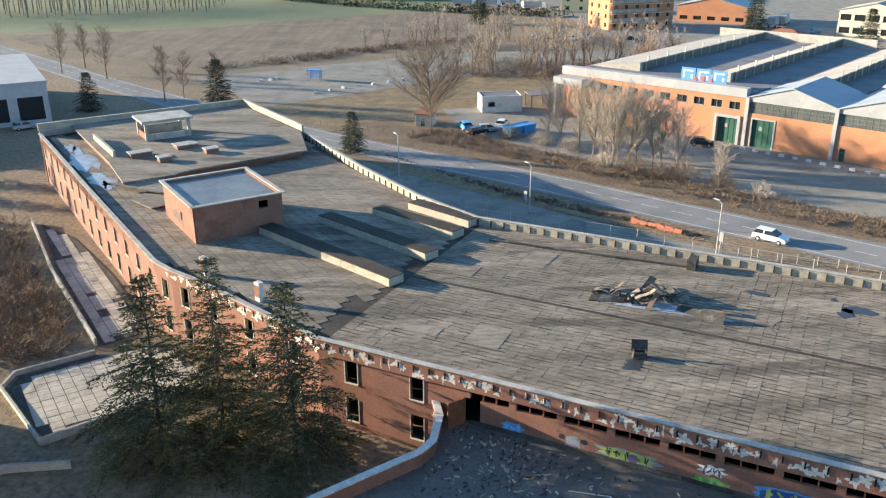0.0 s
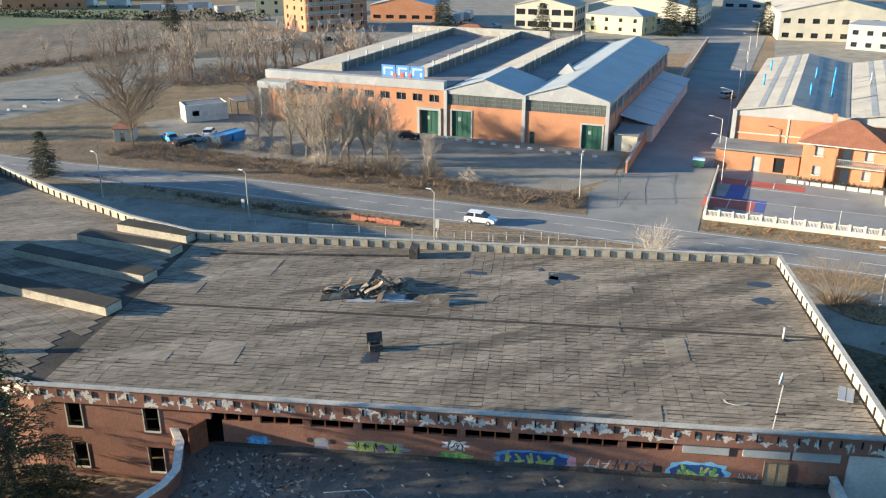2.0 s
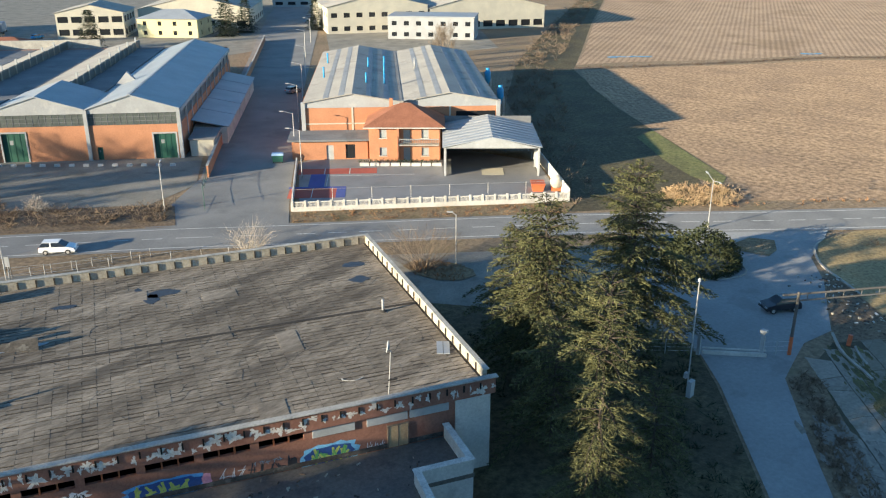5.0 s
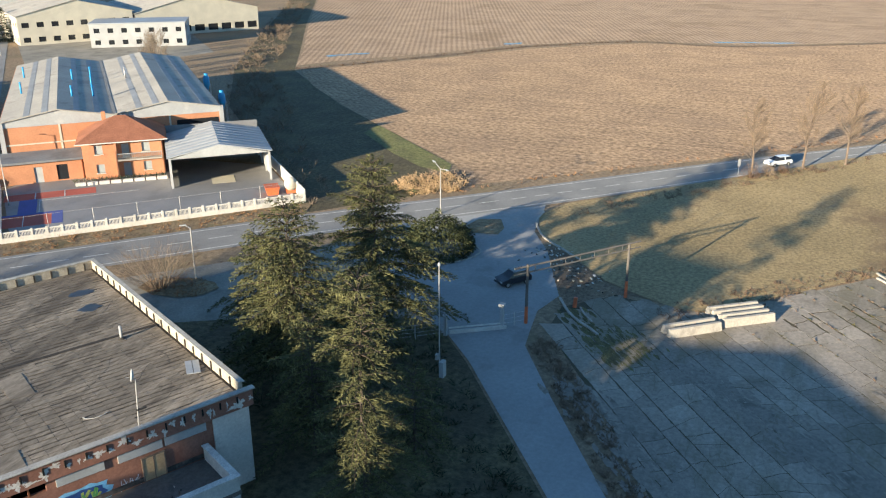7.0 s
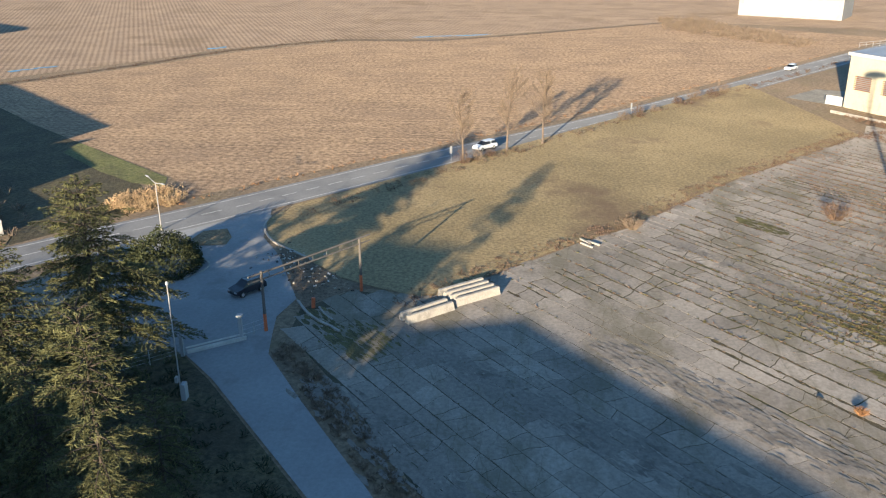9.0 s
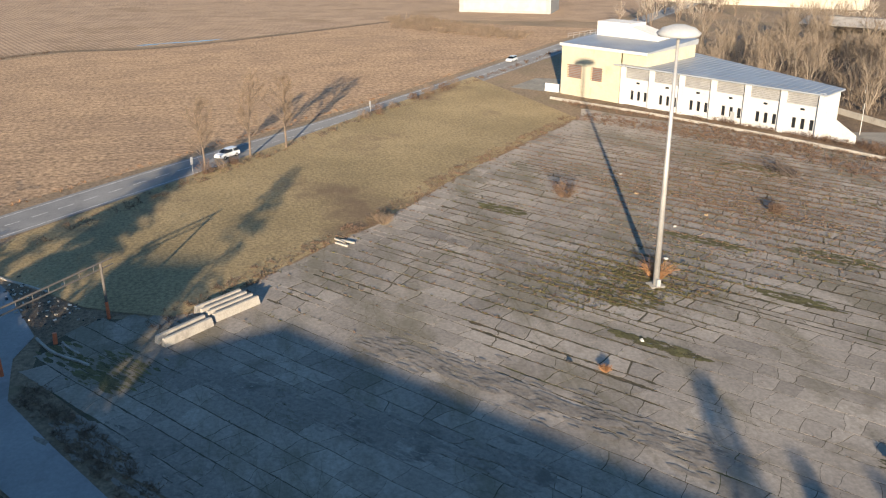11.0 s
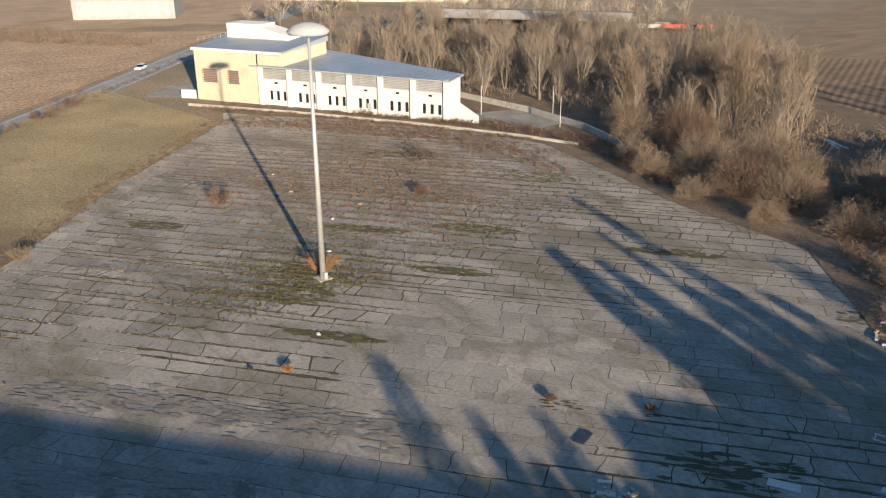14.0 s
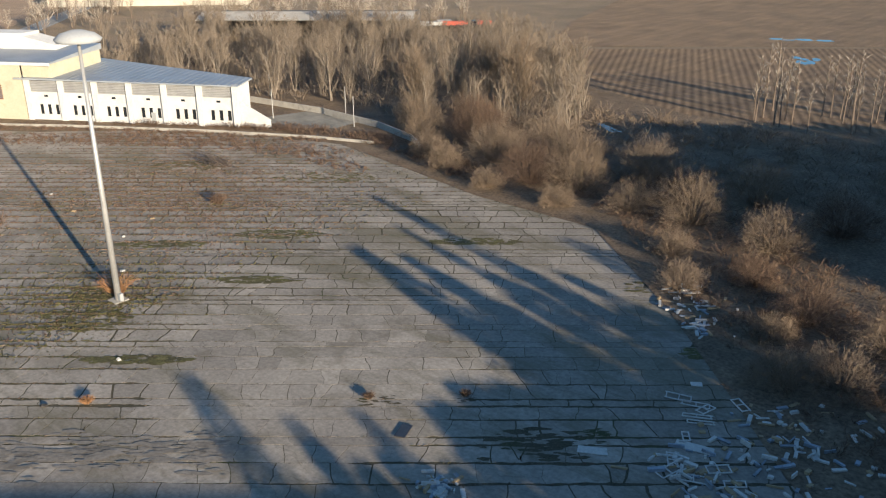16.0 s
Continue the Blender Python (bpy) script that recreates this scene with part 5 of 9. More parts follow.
# posts and vents along the clerestories
for x1, y0 in ((-26.3, 9), (-7.5, 9), (9, 16)):
    for i in range(14):
        y = y0 + 2 + i * 4.1
        part("clerestory_post", Shape().box(x1 + 0.1, x1 + 0.32, y - 0.12, y + 0.12, 8.95, 10.75), "concrete", gt)
        if i % 2 == 0:
            part("roof_vent", Shape().box(x1 - 0.2, x1 + 0.15, y + 1.0, y + 1.3, 10.6, 11.7), "grey_paint", gt, "slim grey roof vent")
part("roof_light", Shape().hexa([(0.8, 14.5, 8.95), (15.0, 14.5, 8.95), (15, 14.8, 8.95), (0.8, 14.8, 8.95), (0.8, 14.5, 9.0), (15.0, 14.5, 9.0), (15, 14.8, 9.0), (0.8, 14.8, 9.0)]), "coping", gt)
part("ridge_cap", Shape().box(22.3, 22.7, -0.6, 70.2, 10.95, 11.08), "metal_roof", gt)
part("gable_monitor", gable_front(Shape(), 15.3, 20, 20, 21, 8.9, 11.4), "white_paint", gt)
part("parapet", Shape().box(-38.2, 0, 71.6, 72.2, 8.7, 10.9), "coping", gt)
part("side_band", Shape().box(30.1, 30.45, -0.3, 70, 7.9, 8.6), "white_paint", gt, "white eaves band")
# lean-to sheds on the street side
for i in range(5):
    y0 = 9 + i * 10.4
    m = pose(30.5, y0, 0)
    sh_ = part("lean_to", Shape().box(0, 6.0, 0, 9.8, 0, 3.0), "white_plaster", gt, "low white lean-to", m=m)
    part("lean_to_roof", Shape().hexa([(-0.1, -0.1, 4.4), (6.4, -0.1, 3.0), (6.4, 9.95, 3.0), (-0.1, 9.95, 4.4), (-0.1, -0.1, 4.55), (6.4, -0.1, 3.12), (6.4, 9.95, 3.12), (-0.1, 9.95, 4.55)]), "metal_roof", sh_, "pale sheet roof")
part("cabin", Shape().box(31.3, 35.2, 0.5, 7.5, 0, 2.9), "cream_wall", gt, "small cream cabin")
part("cabin_roof", Shape().box(31.0, 35.5, 0.2, 8.8, 2.9, 3.1), "tar_roof", gt)
# lettered panels on the roof edge, drawn as plain coloured shapes
sg = thing("roof_sign", "three blue roof sign panels with red and white shapes", "sign", GT @ pose(-13.8, 1.6, 8.95))
for i in range(3):
    x = i * 3.0
    pn = part("panel", Shape().box(x, x + 2.75, 0, 0.12, 0.9, 3.2), "sign_blue", sg, "blue sign panel")
    part("bar", Shape().box(x + 0.4, x + 2.3, -0.03, -0.005, 2.5, 2.8).box(x + 0.4, x + 0.75, -0.03, -0.005, 1.4, 2.5).box(x + 1.9, x + 2.3, -0.03, -0.005, 1.3, 2.0), "sign_pale", pn)
    part("post", Shape().tube((x + 0.4, 0.3, 0), (x + 0.4, 0.12, 3.0), 0.06, 0.06, 6).tube((x + 2.3, 0.3, 0), (x + 2.3, 0.12, 3.0), 0.06, 0.06, 6), "steel", sg)
part("red_shape", Shape().box(2.4, 3.1, -0.08, -0.03, 0.95, 1.6).box(3.9, 4.6, -0.08, -0.03, 0.9, 1.9).box(5.6, 6.1, -0.08, -0.03, 0.9, 1.7), "red_paint", sg, "red shape")
# kerb stones before the front
stone = Shape().hexa([(-0.45, -0.25, 0), (0.45, -0.25, 0), (0.45, 0.25, 0), (-0.45, 0.25, 0), (-0.38, -0.18, 0.4), (0.38, -0.18, 0.4), (0.38, 0.18, 0.4), (-0.38, 0.18, 0.4)])
st0 = thing("kerb_stone", "pale concrete kerb stone before the factory", "stone", GT @ pose(1.0, -2.6, 0.03), "kerb stones", shape=stone, mats="white_plaster")
for i in range(1, 13):
    copy_thing(st0, GT @ pose(1.0 + i * 2.35, -2.6 - 0.22 * i, 0.03))

W2 = pose(92.7, 115.9, 0, 0, 0, -43.9)
w2 = thing("factory", "orange brick factory with pale twin gabled roofs", "factory", W2)
part("wall", Shape().wall((0, 0), (33.9, 0), 0.4, 0, 7.6).wall((33.9, 0), (33.9, 59), 0.4, 0, 8.2).wall((33.9, 59), (0, 59), 0.4, 0, 8.2).wall((0, 59), (0, 0), 0.4, 0, 8.2), "brick", w2, "orange brick wall")
for x0 in (0, 16.95):
    part("gable", gable_front(Shape().box(x0, x0 + 16.95, -0.3, 0.2, 7.5, 8.4), x0, x0 + 16.95, -0.3, 0.1, 8.4, 9.8), "white_paint", w2, "white gable board")
    part("roof", gable_roof(Shape(), x0, x0 + 16.95, -0.6, 59.5, 8.5, 10.0, over=0.0), "fibre_roof", w2, "pale fibre cement roof")
    for k in (0.2, 0.36, 0.64, 0.82):
        xm = x0 + 16.95 * k
        zz = 8.5 + 1.5 * (1 - abs(k - 0.5) * 2)
        z2 = 8.5 + 1.5 * (1 - abs(k + 0.056 - 0.5) * 2)
        part("skylight", Shape().hexa([(xm, -0.4, zz - 0.05), (xm + 0.95, -0.4, z2 - 0.05), (xm + 0.95, 59.2, z2 - 0.05), (xm, 59.2, zz - 0.05), (xm, -0.4, zz + 0.03), (xm + 0.95, -0.4, z2 + 0.03), (xm + 0.95, 59.2, z2 + 0.03), (xm, 59.2, zz + 0.03)]), "skylight", w2, "blue grey rooflight strip")
part("gutter", Shape().box(16.7, 17.2, -0.4, 59.5, 8.5, 8.62), "tar_roof", w2)
part("wall_band", Shape().box(0, 33.9, -0.28, -0.2, 4.6, 4.8).box(8.3, 8.6, -0.28, -0.2, 0, 7.5).box(25.3, 25.6, -0.28, -0.2, 0, 7.5), "cream_wall", w2, "pale bands in the brick")
for x in (0, 16.95, 33.9):
    part("pillar", Shape().box(x - 0.35, x + 0.35, -0.5, 0.1, 0, 8.5), "white_paint", w2, "white pillar")
part("window_strip", Shape().box(26.5, 33.4, -0.26, -0.2, 5.2, 6.6), "dark_glass", w2)
for x, y, z in ((2.4, 22, 8.9), (2.2, 40, 8.9), (10.8, 12, 9.4), (11.0, 30, 9.4), (14.2, 14, 8.8), (14.2, 25, 8.8), (14.3, 36, 8.8), (20.5, 30, 9.2)):
    st_ = part("roof_stack", Shape().tube((x, y, z), (x, y, z + 1.8), 0.17, 0.17, 10), "stack_blue" if x < 20 else "steel", w2, "blue roof stack", smooth=True)
    part("stack_cap", Shape().lathe([(0.08, 1.85), (0.27, 1.9), (0.08, 2.1)], 10, centre=(x, y, z)), "stack_blue" if x < 20 else "steel", st_)
for y in (14, 34):
    cy_ = thing("cyclone", "blue steel dust cyclone on a stand", "machine", W2 @ pose(36.2, y, 0))
    part("drum", Shape().lathe([(0.15, 4.6), (0.65, 6.2), (0.65, 7.6), (0.4, 8.0), (0.4, 8.4)], 14), "stack_blue", cy_, smooth=True)
    for dx, dy in ((-0.7, -0.7), (0.7, -0.7), (0.7, 0.7), (-0.7, 0.7)):
        part("leg", Shape().tube((dx, dy, 0), (dx, dy, 6.4), 0.07, 0.07, 6), "steel", cy_)
lt = thing("annex", "low orange brick annex with a flat brown roof", "annex", W2 @ pose(-1.5, -6.6, 0))
part("wall", Shape().wall((0, 0), (12.5, 0), 0.3, 0, 3.3, [(5.6, 6.8, 0, 2.5), (8.8, 10.4, 0.2, 2.6)]).wall((0, 6.2), (0, 0), 0.3, 0, 3.3).wall((12.5, 0), (12.5, 6.2), 0.3, 0, 3.3), "brick", lt)
part("roof", Shape().box(-0.8, 13.2, -0.9, 6.2, 3.3, 3.6), "tar_roof", lt)
part("door", Shape().box(5.6, 6.8, 0.0, 0.1, 0, 2.5), "grey_paint", lt)
part("window", Shape().box(8.8, 10.4, 0.0, 0.08, 0.2, 2.6), "dark_glass", lt)

ho = thing("house", "two-storey orange brick house with a hipped tile roof", "house", pose(95.6, 102.4, 0, 0, 0, -48))
WIN = [(1.6, 2.8, 0.9, 2.3), (1.6, 2.8, 3.9, 5.3), (8.6, 9.8, 0.9, 2.3), (8.6, 9.8, 3.9, 5.3), (5.6, 6.7, 0.1, 2.3), (5.6, 6.7, 3.2, 5.3)]
part("wall", Shape().wall((0, 0), (11.6, 0), 0.35, 0, 6.0, WIN).wall((11.6, 0), (11.6, 9), 0.35, 0, 6.0).wall((11.6, 9), (0, 9), 0.35, 0, 6.0).wall((0, 9), (0, 0), 0.35, 0, 6.0, [(3.5, 4.6, 3.9, 5.2)]), "brick", ho, "orange brick wall")
for a0, b0, z0, z1 in WIN:
    w_ = part("window", Shape().box(a0, b0, 0.02, 0.08, z0, z1), "shutter", ho, "closed grey shutter")
    part("sill", Shape().box(a0 - 0.1, b0 + 0.1, -0.3, 0.0, z0 - 0.1, z0), "white_plaster", w_)
part("balcony", Shape().box(4.9, 11.5, -1.4, -0.18, 2.85, 3.05), "concrete", ho, "concrete balcony")
for i in range(23):
    part("baluster", Shape().box(4.95 + i * 0.295, 5.0 + i * 0.295, -1.36, -1.31, 3.05, 3.95), "grey_paint", ho)
part("balcony_rail", Shape().box(4.9, 11.5, -1.4, -1.28, 3.95, 4.03), "grey_paint", ho)
part("corner_post", Shape().box(4.6, 4.9, -1.4, -0.18, 0, 6.0), "brick", ho)
part("roof", Shape().add([(-0.9, -1.6, 6.0), (12.5, -1.6, 6.0), (12.5, 9.9, 6.0), (-0.9, 9.9, 6.0), (5.0, 4.3, 8.9), (6.6, 4.3, 8.9), (-0.9, -1.6, 5.85), (12.5, -1.6, 5.85), (12.5, 9.9, 5.85), (-0.9, 9.9, 5.85)],
     [(0, 1, 5, 4), (1, 2, 5), (2, 3, 4, 5), (3, 0, 4), (6, 7, 1, 0), (7, 8, 2, 1), (8, 9, 3, 2), (9, 6, 0, 3), (9, 8, 7, 6)]), "tile_roof", ho, "hipped brown tile roof")
part("gutter", Shape().box(-1.0, 12.6, -1.72, -1.6, 5.85, 6.0), "white_plaster", ho)
for i in range(12):
    f0, f1 = i / 12, (i + 0.93) / 12
    part("roof_course", Shape().add([(-0.9 + 5.9 * f0, -1.6 + 5.9 * f0, 6.03 + 2.9 * f0), (12.5 - 5.9 * f0, -1.6 + 5.9 * f0, 6.03 + 2.9 * f0), (12.5 - 5.9 * f1, -1.6 + 5.9 * f1, 6.06 + 2.9 * f1), (-0.9 + 5.9 * f1, -1.6 + 5.9 * f1, 6.06 + 2.9 * f1)], [(0, 1, 2, 3)]), "tile_roof", ho)
part("chimney", Shape().box(3.0, 3.6, 5.5, 6.1, 7.0, 9.4), "brick", ho)
pl = thing("planter", "low white planter with small shrubs before the house", "planter", ho.matrix_world @ pose(-1.5, -3.6, 0))
for i in range(8):
    part("box", Shape().box(i * 1.7, i * 1.7 + 1.5, 0, 0.5, 0, 0.5), "white_plaster", pl)
s_ = Shape()
for i in range(16):
    bush_at = (i * 0.85, 0.9)
    r9 = random.Random(i)
    for k in range(30):
        p0 = Vector((bush_at[0] + r9.uniform(-0.3, 0.3), 0.9 + r9.uniform(-0.3, 0.3), 0.2))
        a_ = Vector((r9.uniform(-0.4, 0.4), r9.uniform(-0.4, 0.4), r9.uniform(0.3, 0.9)))
        s_.add([p0, p0 + a_ + Vector((0.05, 0, 0)), p0 + a_ * 0.9 + Vector((0, 0.06, 0))], [(0, 1, 2)])
part("shrubs", s_, "dark_needles", pl)["kind"] = "stuff"

cp = thing("canopy_shed", "open white steel canopy shed with a ribbed roof", "shed", pose(96.9, 86.9, 0, 0, 0, -48))
part("roof", gable_roof(Shape(), 0, 15, -0.3, 16, 4.9, 6.4), "metal_roof", cp, "ribbed white roof")
for i in range(9):
    y = 0.6 + i * 1.85
    part("roof_rib", gable_roof(Shape(), 0, 15, y, y + 0.7, 4.96, 6.46, t=0.05), "white_paint", cp)
part("gable_board", gable_front(Shape(), 0, 15, -0.35, -0.2, 4.6, 6.3), "grey_paint", cp, "grey gable board")
for x in (0.15, 14.85):
    for y in (0.2, 5.4, 10.6, 15.8):
        part("post", Shape().box(x - 0.15, x + 0.15, y - 0.15, y + 0.15, 0, 4.8), "white_paint", cp)
part("side_sheet", Shape().box(-0.05, 0.05, 0.3, 16, 0.3, 4.8), "white_paint", cp, "white side sheeting")
part("side_sheet", Shape().box(14.95, 15.05, 0.3, 16, 0.3, 4.8), "white_paint", cp, "white side sheeting")
part("back_sheet", Shape().box(0, 15, 15.9, 16, 0.3, 6.2), "tar_roof", cp)
part("floor_patch", Shape().box(6, 9.5, 0.5, 4.5, 0.06, 0.075), "yellow_wall", cp, "yellow painted floor patch")

# ---- white and yellow building at the end of the yard ----
YW = pose(133.71, -101.18, 0, 0, 0, 29.05)
yw = thing("factory", "white hall with louvred bays and a yellow end block", "factory", YW)
wins = []
for i in range(6):
    for k in (1.2, 2.9, 4.6):
        wins.append((i * 7.3 + k, i * 7.3 + k + 0.8, 1.2, 3.2))
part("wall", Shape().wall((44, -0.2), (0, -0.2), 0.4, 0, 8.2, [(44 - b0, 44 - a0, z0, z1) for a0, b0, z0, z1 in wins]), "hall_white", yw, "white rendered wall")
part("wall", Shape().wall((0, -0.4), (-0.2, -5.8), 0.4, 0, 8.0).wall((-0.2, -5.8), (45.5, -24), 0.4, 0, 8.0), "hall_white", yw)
for a0, b0, z0, z1 in wins:
    part("window", Shape().box(a0, b0, -0.25, -0.2, z0, z1), "dark_glass", yw)
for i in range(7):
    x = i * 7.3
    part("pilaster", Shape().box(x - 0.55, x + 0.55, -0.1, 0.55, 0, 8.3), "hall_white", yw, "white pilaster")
    if i < 6:
        lv = part("louvre", Shape().box(x + 0.55, x + 6.75, 0.0, 0.06, 5.7, 8.0), "shed_dark", yw, "grey louvred band")
        for k in range(7):
            part("blade", Shape().hexa([(x + 0.55, 0.06, 5.75 + k * 0.32), (x + 6.75, 0.06, 5.75 + k * 0.32), (x + 6.75, 0.2, 5.7 + k * 0.32), (x + 0.55, 0.2, 5.7 + k * 0.32), (x + 0.55, 0.06, 5.95 + k * 0.32), (x + 6.75, 0.06, 5.95 + k * 0.32), (x + 6.75, 0.2, 5.74 + k * 0.32), (x + 0.55, 0.2, 5.74 + k * 0.32)]), "grey_louvre", lv)
        part("small_vent", Shape().box(x + 3.2, x + 4.0, 0.0, 0.05, 4.7, 5.1), "dark_glass", yw)
part("door", Shape().box(17.0, 17.9, 0.0, 0.06, 0, 2.3), "grey_paint", yw)
part("roof", Shape().hexa([(-1.0, -6.2, 8.2), (46, -24.6, 8.2), (46, 1.1, 8.2), (-1.0, 1.1, 8.0), (-1.0, -6.2, 8.5), (46, -24.6, 9.0), (46, 1.1, 8.5), (-1.0, 1.1, 8.25)]), "metal_roof", yw, "pale standing seam roof")
for i in range(30):
    x = i * 1.55
    t = x / 46
    fy = -6.4 - 17.8 * t
    za, zb = 8.49 + 0.5 * t, 8.24 + 0.25 * t
    part("roof_seam", Shape().hexa([(x, fy, za), (x + 0.08, fy, za), (x + 0.08, 1.1, zb), (x, 1.1, zb), (x, fy, za + 0.08), (x + 0.08, fy, za + 0.08), (x + 0.08, 1.1, zb + 0.08), (x, 1.1, zb + 0.08)]), "metal_roof", yw)
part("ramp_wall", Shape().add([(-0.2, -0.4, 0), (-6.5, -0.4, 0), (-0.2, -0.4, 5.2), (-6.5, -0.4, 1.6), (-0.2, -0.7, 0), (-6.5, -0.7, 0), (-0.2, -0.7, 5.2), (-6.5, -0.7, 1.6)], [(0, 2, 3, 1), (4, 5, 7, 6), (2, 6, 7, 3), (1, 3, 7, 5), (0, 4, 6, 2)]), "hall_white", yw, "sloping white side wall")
part("yellow_wall", Shape().wall((61, 0.4), (44.7, 0.4), 0.4, 0, 11.2, [(2.0, 5.8, 4.0, 7.0), (8.8, 11.6, 4.0, 7.0)]).wall((61, -20), (61, 0.2), 0.4, 0, 11.2), "yellow_wall", yw, "yellow rendered wall")
part("yellow_upper_wall", Shape().wall((44.6, -0.3), (38.4, -0.3), 0.4, 8.4, 11.2).wall((38.4, -0.3), (38.4, -18), 0.4, 8.4, 11.6).wall((38.4, -18), (60.6, -18), 0.4, 0, 11.6), "yellow_wall", yw, "yellow upper storey wall")
for x0, x1 in ((55.2, 59.0), (49.4, 52.2)):
    g_ = part("grille", Shape().box(x0, x1, 0.3, 0.36, 4.0, 7.0), "tar_roof", yw, "rusty window grille")
    for k in range(8):
        part("grille_bar", Shape().box(x0 - 0.2, x1 + 0.2, 0.62, 0.72, 4.1 + k * 0.38, 4.22 + k * 0.38), "rust", g_)
part("yellow_roof", Shape().hexa([(37.9, -18.4, 11.6), (61.4, -18.4, 11.6), (61.4, 0.75, 11.2), (37.9, 0.75, 11.2), (37.9, -18.4, 12.8), (61.4, -18.4, 12.8), (61.4, 0.75, 11.5), (37.9, 0.75, 11.5)]), "metal_roof", yw)
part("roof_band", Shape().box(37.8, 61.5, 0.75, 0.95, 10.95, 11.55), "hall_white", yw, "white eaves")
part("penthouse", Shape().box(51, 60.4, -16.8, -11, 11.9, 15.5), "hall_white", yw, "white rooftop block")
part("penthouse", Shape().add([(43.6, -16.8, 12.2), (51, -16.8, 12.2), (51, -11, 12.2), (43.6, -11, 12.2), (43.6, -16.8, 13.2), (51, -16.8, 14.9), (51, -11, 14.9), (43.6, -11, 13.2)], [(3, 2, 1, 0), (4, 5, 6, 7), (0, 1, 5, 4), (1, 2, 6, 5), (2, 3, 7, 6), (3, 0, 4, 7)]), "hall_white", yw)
rl_ = Shape()
for i in range(9):
    rl_.tube((60.8, -17 + i * 2, 12.3), (60.8, -17 + i * 2, 13.4), 0.04, 0.04, 5)
rl_.tube((60.8, -17, 13.4), (60.8, -1, 13.4), 0.04, 0.04, 5).tube((60.8, -17, 12.9), (60.8, -1, 12.9), 0.03, 0.03, 5)
part("railing", rl_, "steel", yw)
part("forecourt", Shape().prism([(-6.5, -0.2), (-19, -2), (-23, -10), (-10, -17), (-1, -8)][::-1], 0.085, 0.10), "old_asphalt", yw)
part("side_yard", Shape().prism([(60.5, 1), (60.5, -22), (78, -10), (74, 4)], 0.085, 0.10), "old_asphalt", yw)
part("side_wall", Shape().path([(61.5, 0.6), (65, 1.4)], 0.3, 0, 2.0), "hall_white", yw)
thing("boundary_wall", "low crumbling pale wall at the end of the yard", "wall", kind="structure", shape=Shape().path([(181, -66.5), (160, -80.5), (135.5, -94.6), (115, -104.3), (104, -107.8)], 0.3, 0, 0.55), mats="concrete")
thing("boundary_wall", "long grey concrete wall before the wood", "wall", kind="structure", shape=Shape().path([(156, -118), (130, -119.5), (112, -117.5), (100, -113.5), (95, -110)], 0.25, 0, 1.3), mats="concrete")

SD = pose(193, -223, 0, 0, 0, 37.4)
sd = thing("shed", "long low grey shed with a rooflight strip", "shed", SD)
part("wall", Shape().box(0, 70, -16, 0, 0, 7.2), "shed_dark", sd, "dark shed wall")
part("roof", gable_roof(Shape(), -16, 0, 0, 70, 7.4, 9.2), "fibre_roof", sd, "pale roof", m=pose(0, 0, 0, 0, 0, -90) @ Matrix.Scale(1, 4))
for i in range(7):
    part("rooflight", Shape().box(2 + i * 9.4, 8.5 + i * 9.4, 0.05, 0.15, 6.3, 7.2), "white_paint", sd)
s2 = thing("factory", "long low cream factory far beyond the wood", "factory", pose(330, -262, 0, 0, 0, 45))
part("wall", Shape().box(0, 90, -20, 0, 0, 6), "cream_wall", s2)
part("roof", Shape().box(-1, 91, -21, 1, 6, 6.6), "metal_roof", s2)
s3 = thing("factory", "far white factory beside the road", "factory", pose(352, -128, 0, 0, 0, 60))
part("wall", Shape().box(0, 40, -20, 0, 0, 8), "grey_louvre", s3)
part("front", Shape().box(2, 38, -19, 0.4, 1.0, 7.2), "white_paint", s3)
part("roof", Shape().box(-1, 41, -21, 1, 8, 8.8), "metal_roof", s3)

# lighting mast
ma = thing("lighting_mast", "tall pale steel lighting mast with a round white head", "lamp post", pose(79.1, -42.25, 0))
part("pole", Shape().tube((0, 0, 0), (0, 0, 26.9), 0.36, 0.16, 12), "steel", ma, smooth=True)
part("lamp_head", Shape().lathe([(1.2, 26.9), (2.0, 27.0), (2.2, 27.3), (1.6, 27.8), (0.6, 28.1), (0.05, 28.15)], 20), "white_paint", ma, "round white lamp head", smooth=True)

# unseen block west of the yard, placed to cast its straight-edged shadow
thing("neighbouring_block", "plain unseen block that casts the straight-edged shadow on the yard", "building",
      shape=Shape().prism([(11.7, 19.0), (8.6, 31.2), (-14.0, 31.2), (-35.3, -18.0)], 0, 12.95), mats="concrete")
# unseen tower added to shade the lower cedars and the driveway
thing("stair_tower", "plain unseen tower added to shade the lower cedars and the driveway", "building",
      shape=Shape().prism([(-48.9, 51.9), (-45.7, 62.1), (-57.2, 65.7), (-60.4, 55.5)], 0, 28.5), mats="concrete")

# unseen lower tower added to close the lit gap between those two shadows
thing("water_tower", "plain unseen tower added to close a gap between two cast shadows", "building",
      shape=Shape().prism([(-38.3, 45.0), (-36.9, 49.3), (-46.5, 52.3), (-47.8, 48.0)], 0, 20.4), mats="concrete")

# ---- plants ----


def sliver(s, p, q, w, rng, mi=0):
    d = q - p
    a = d.cross(Vector((rng.uniform(-1, 1), rng.uniform(-1, 1), rng.uniform(-1, 1))))
    if a.length < 1e-6:
        return
    a.normalize()
    a *= w / 2
    s.add([p - a, p + a, q + a * 0.3, q - a * 0.3], [(0, 1, 2, 3)], mi)


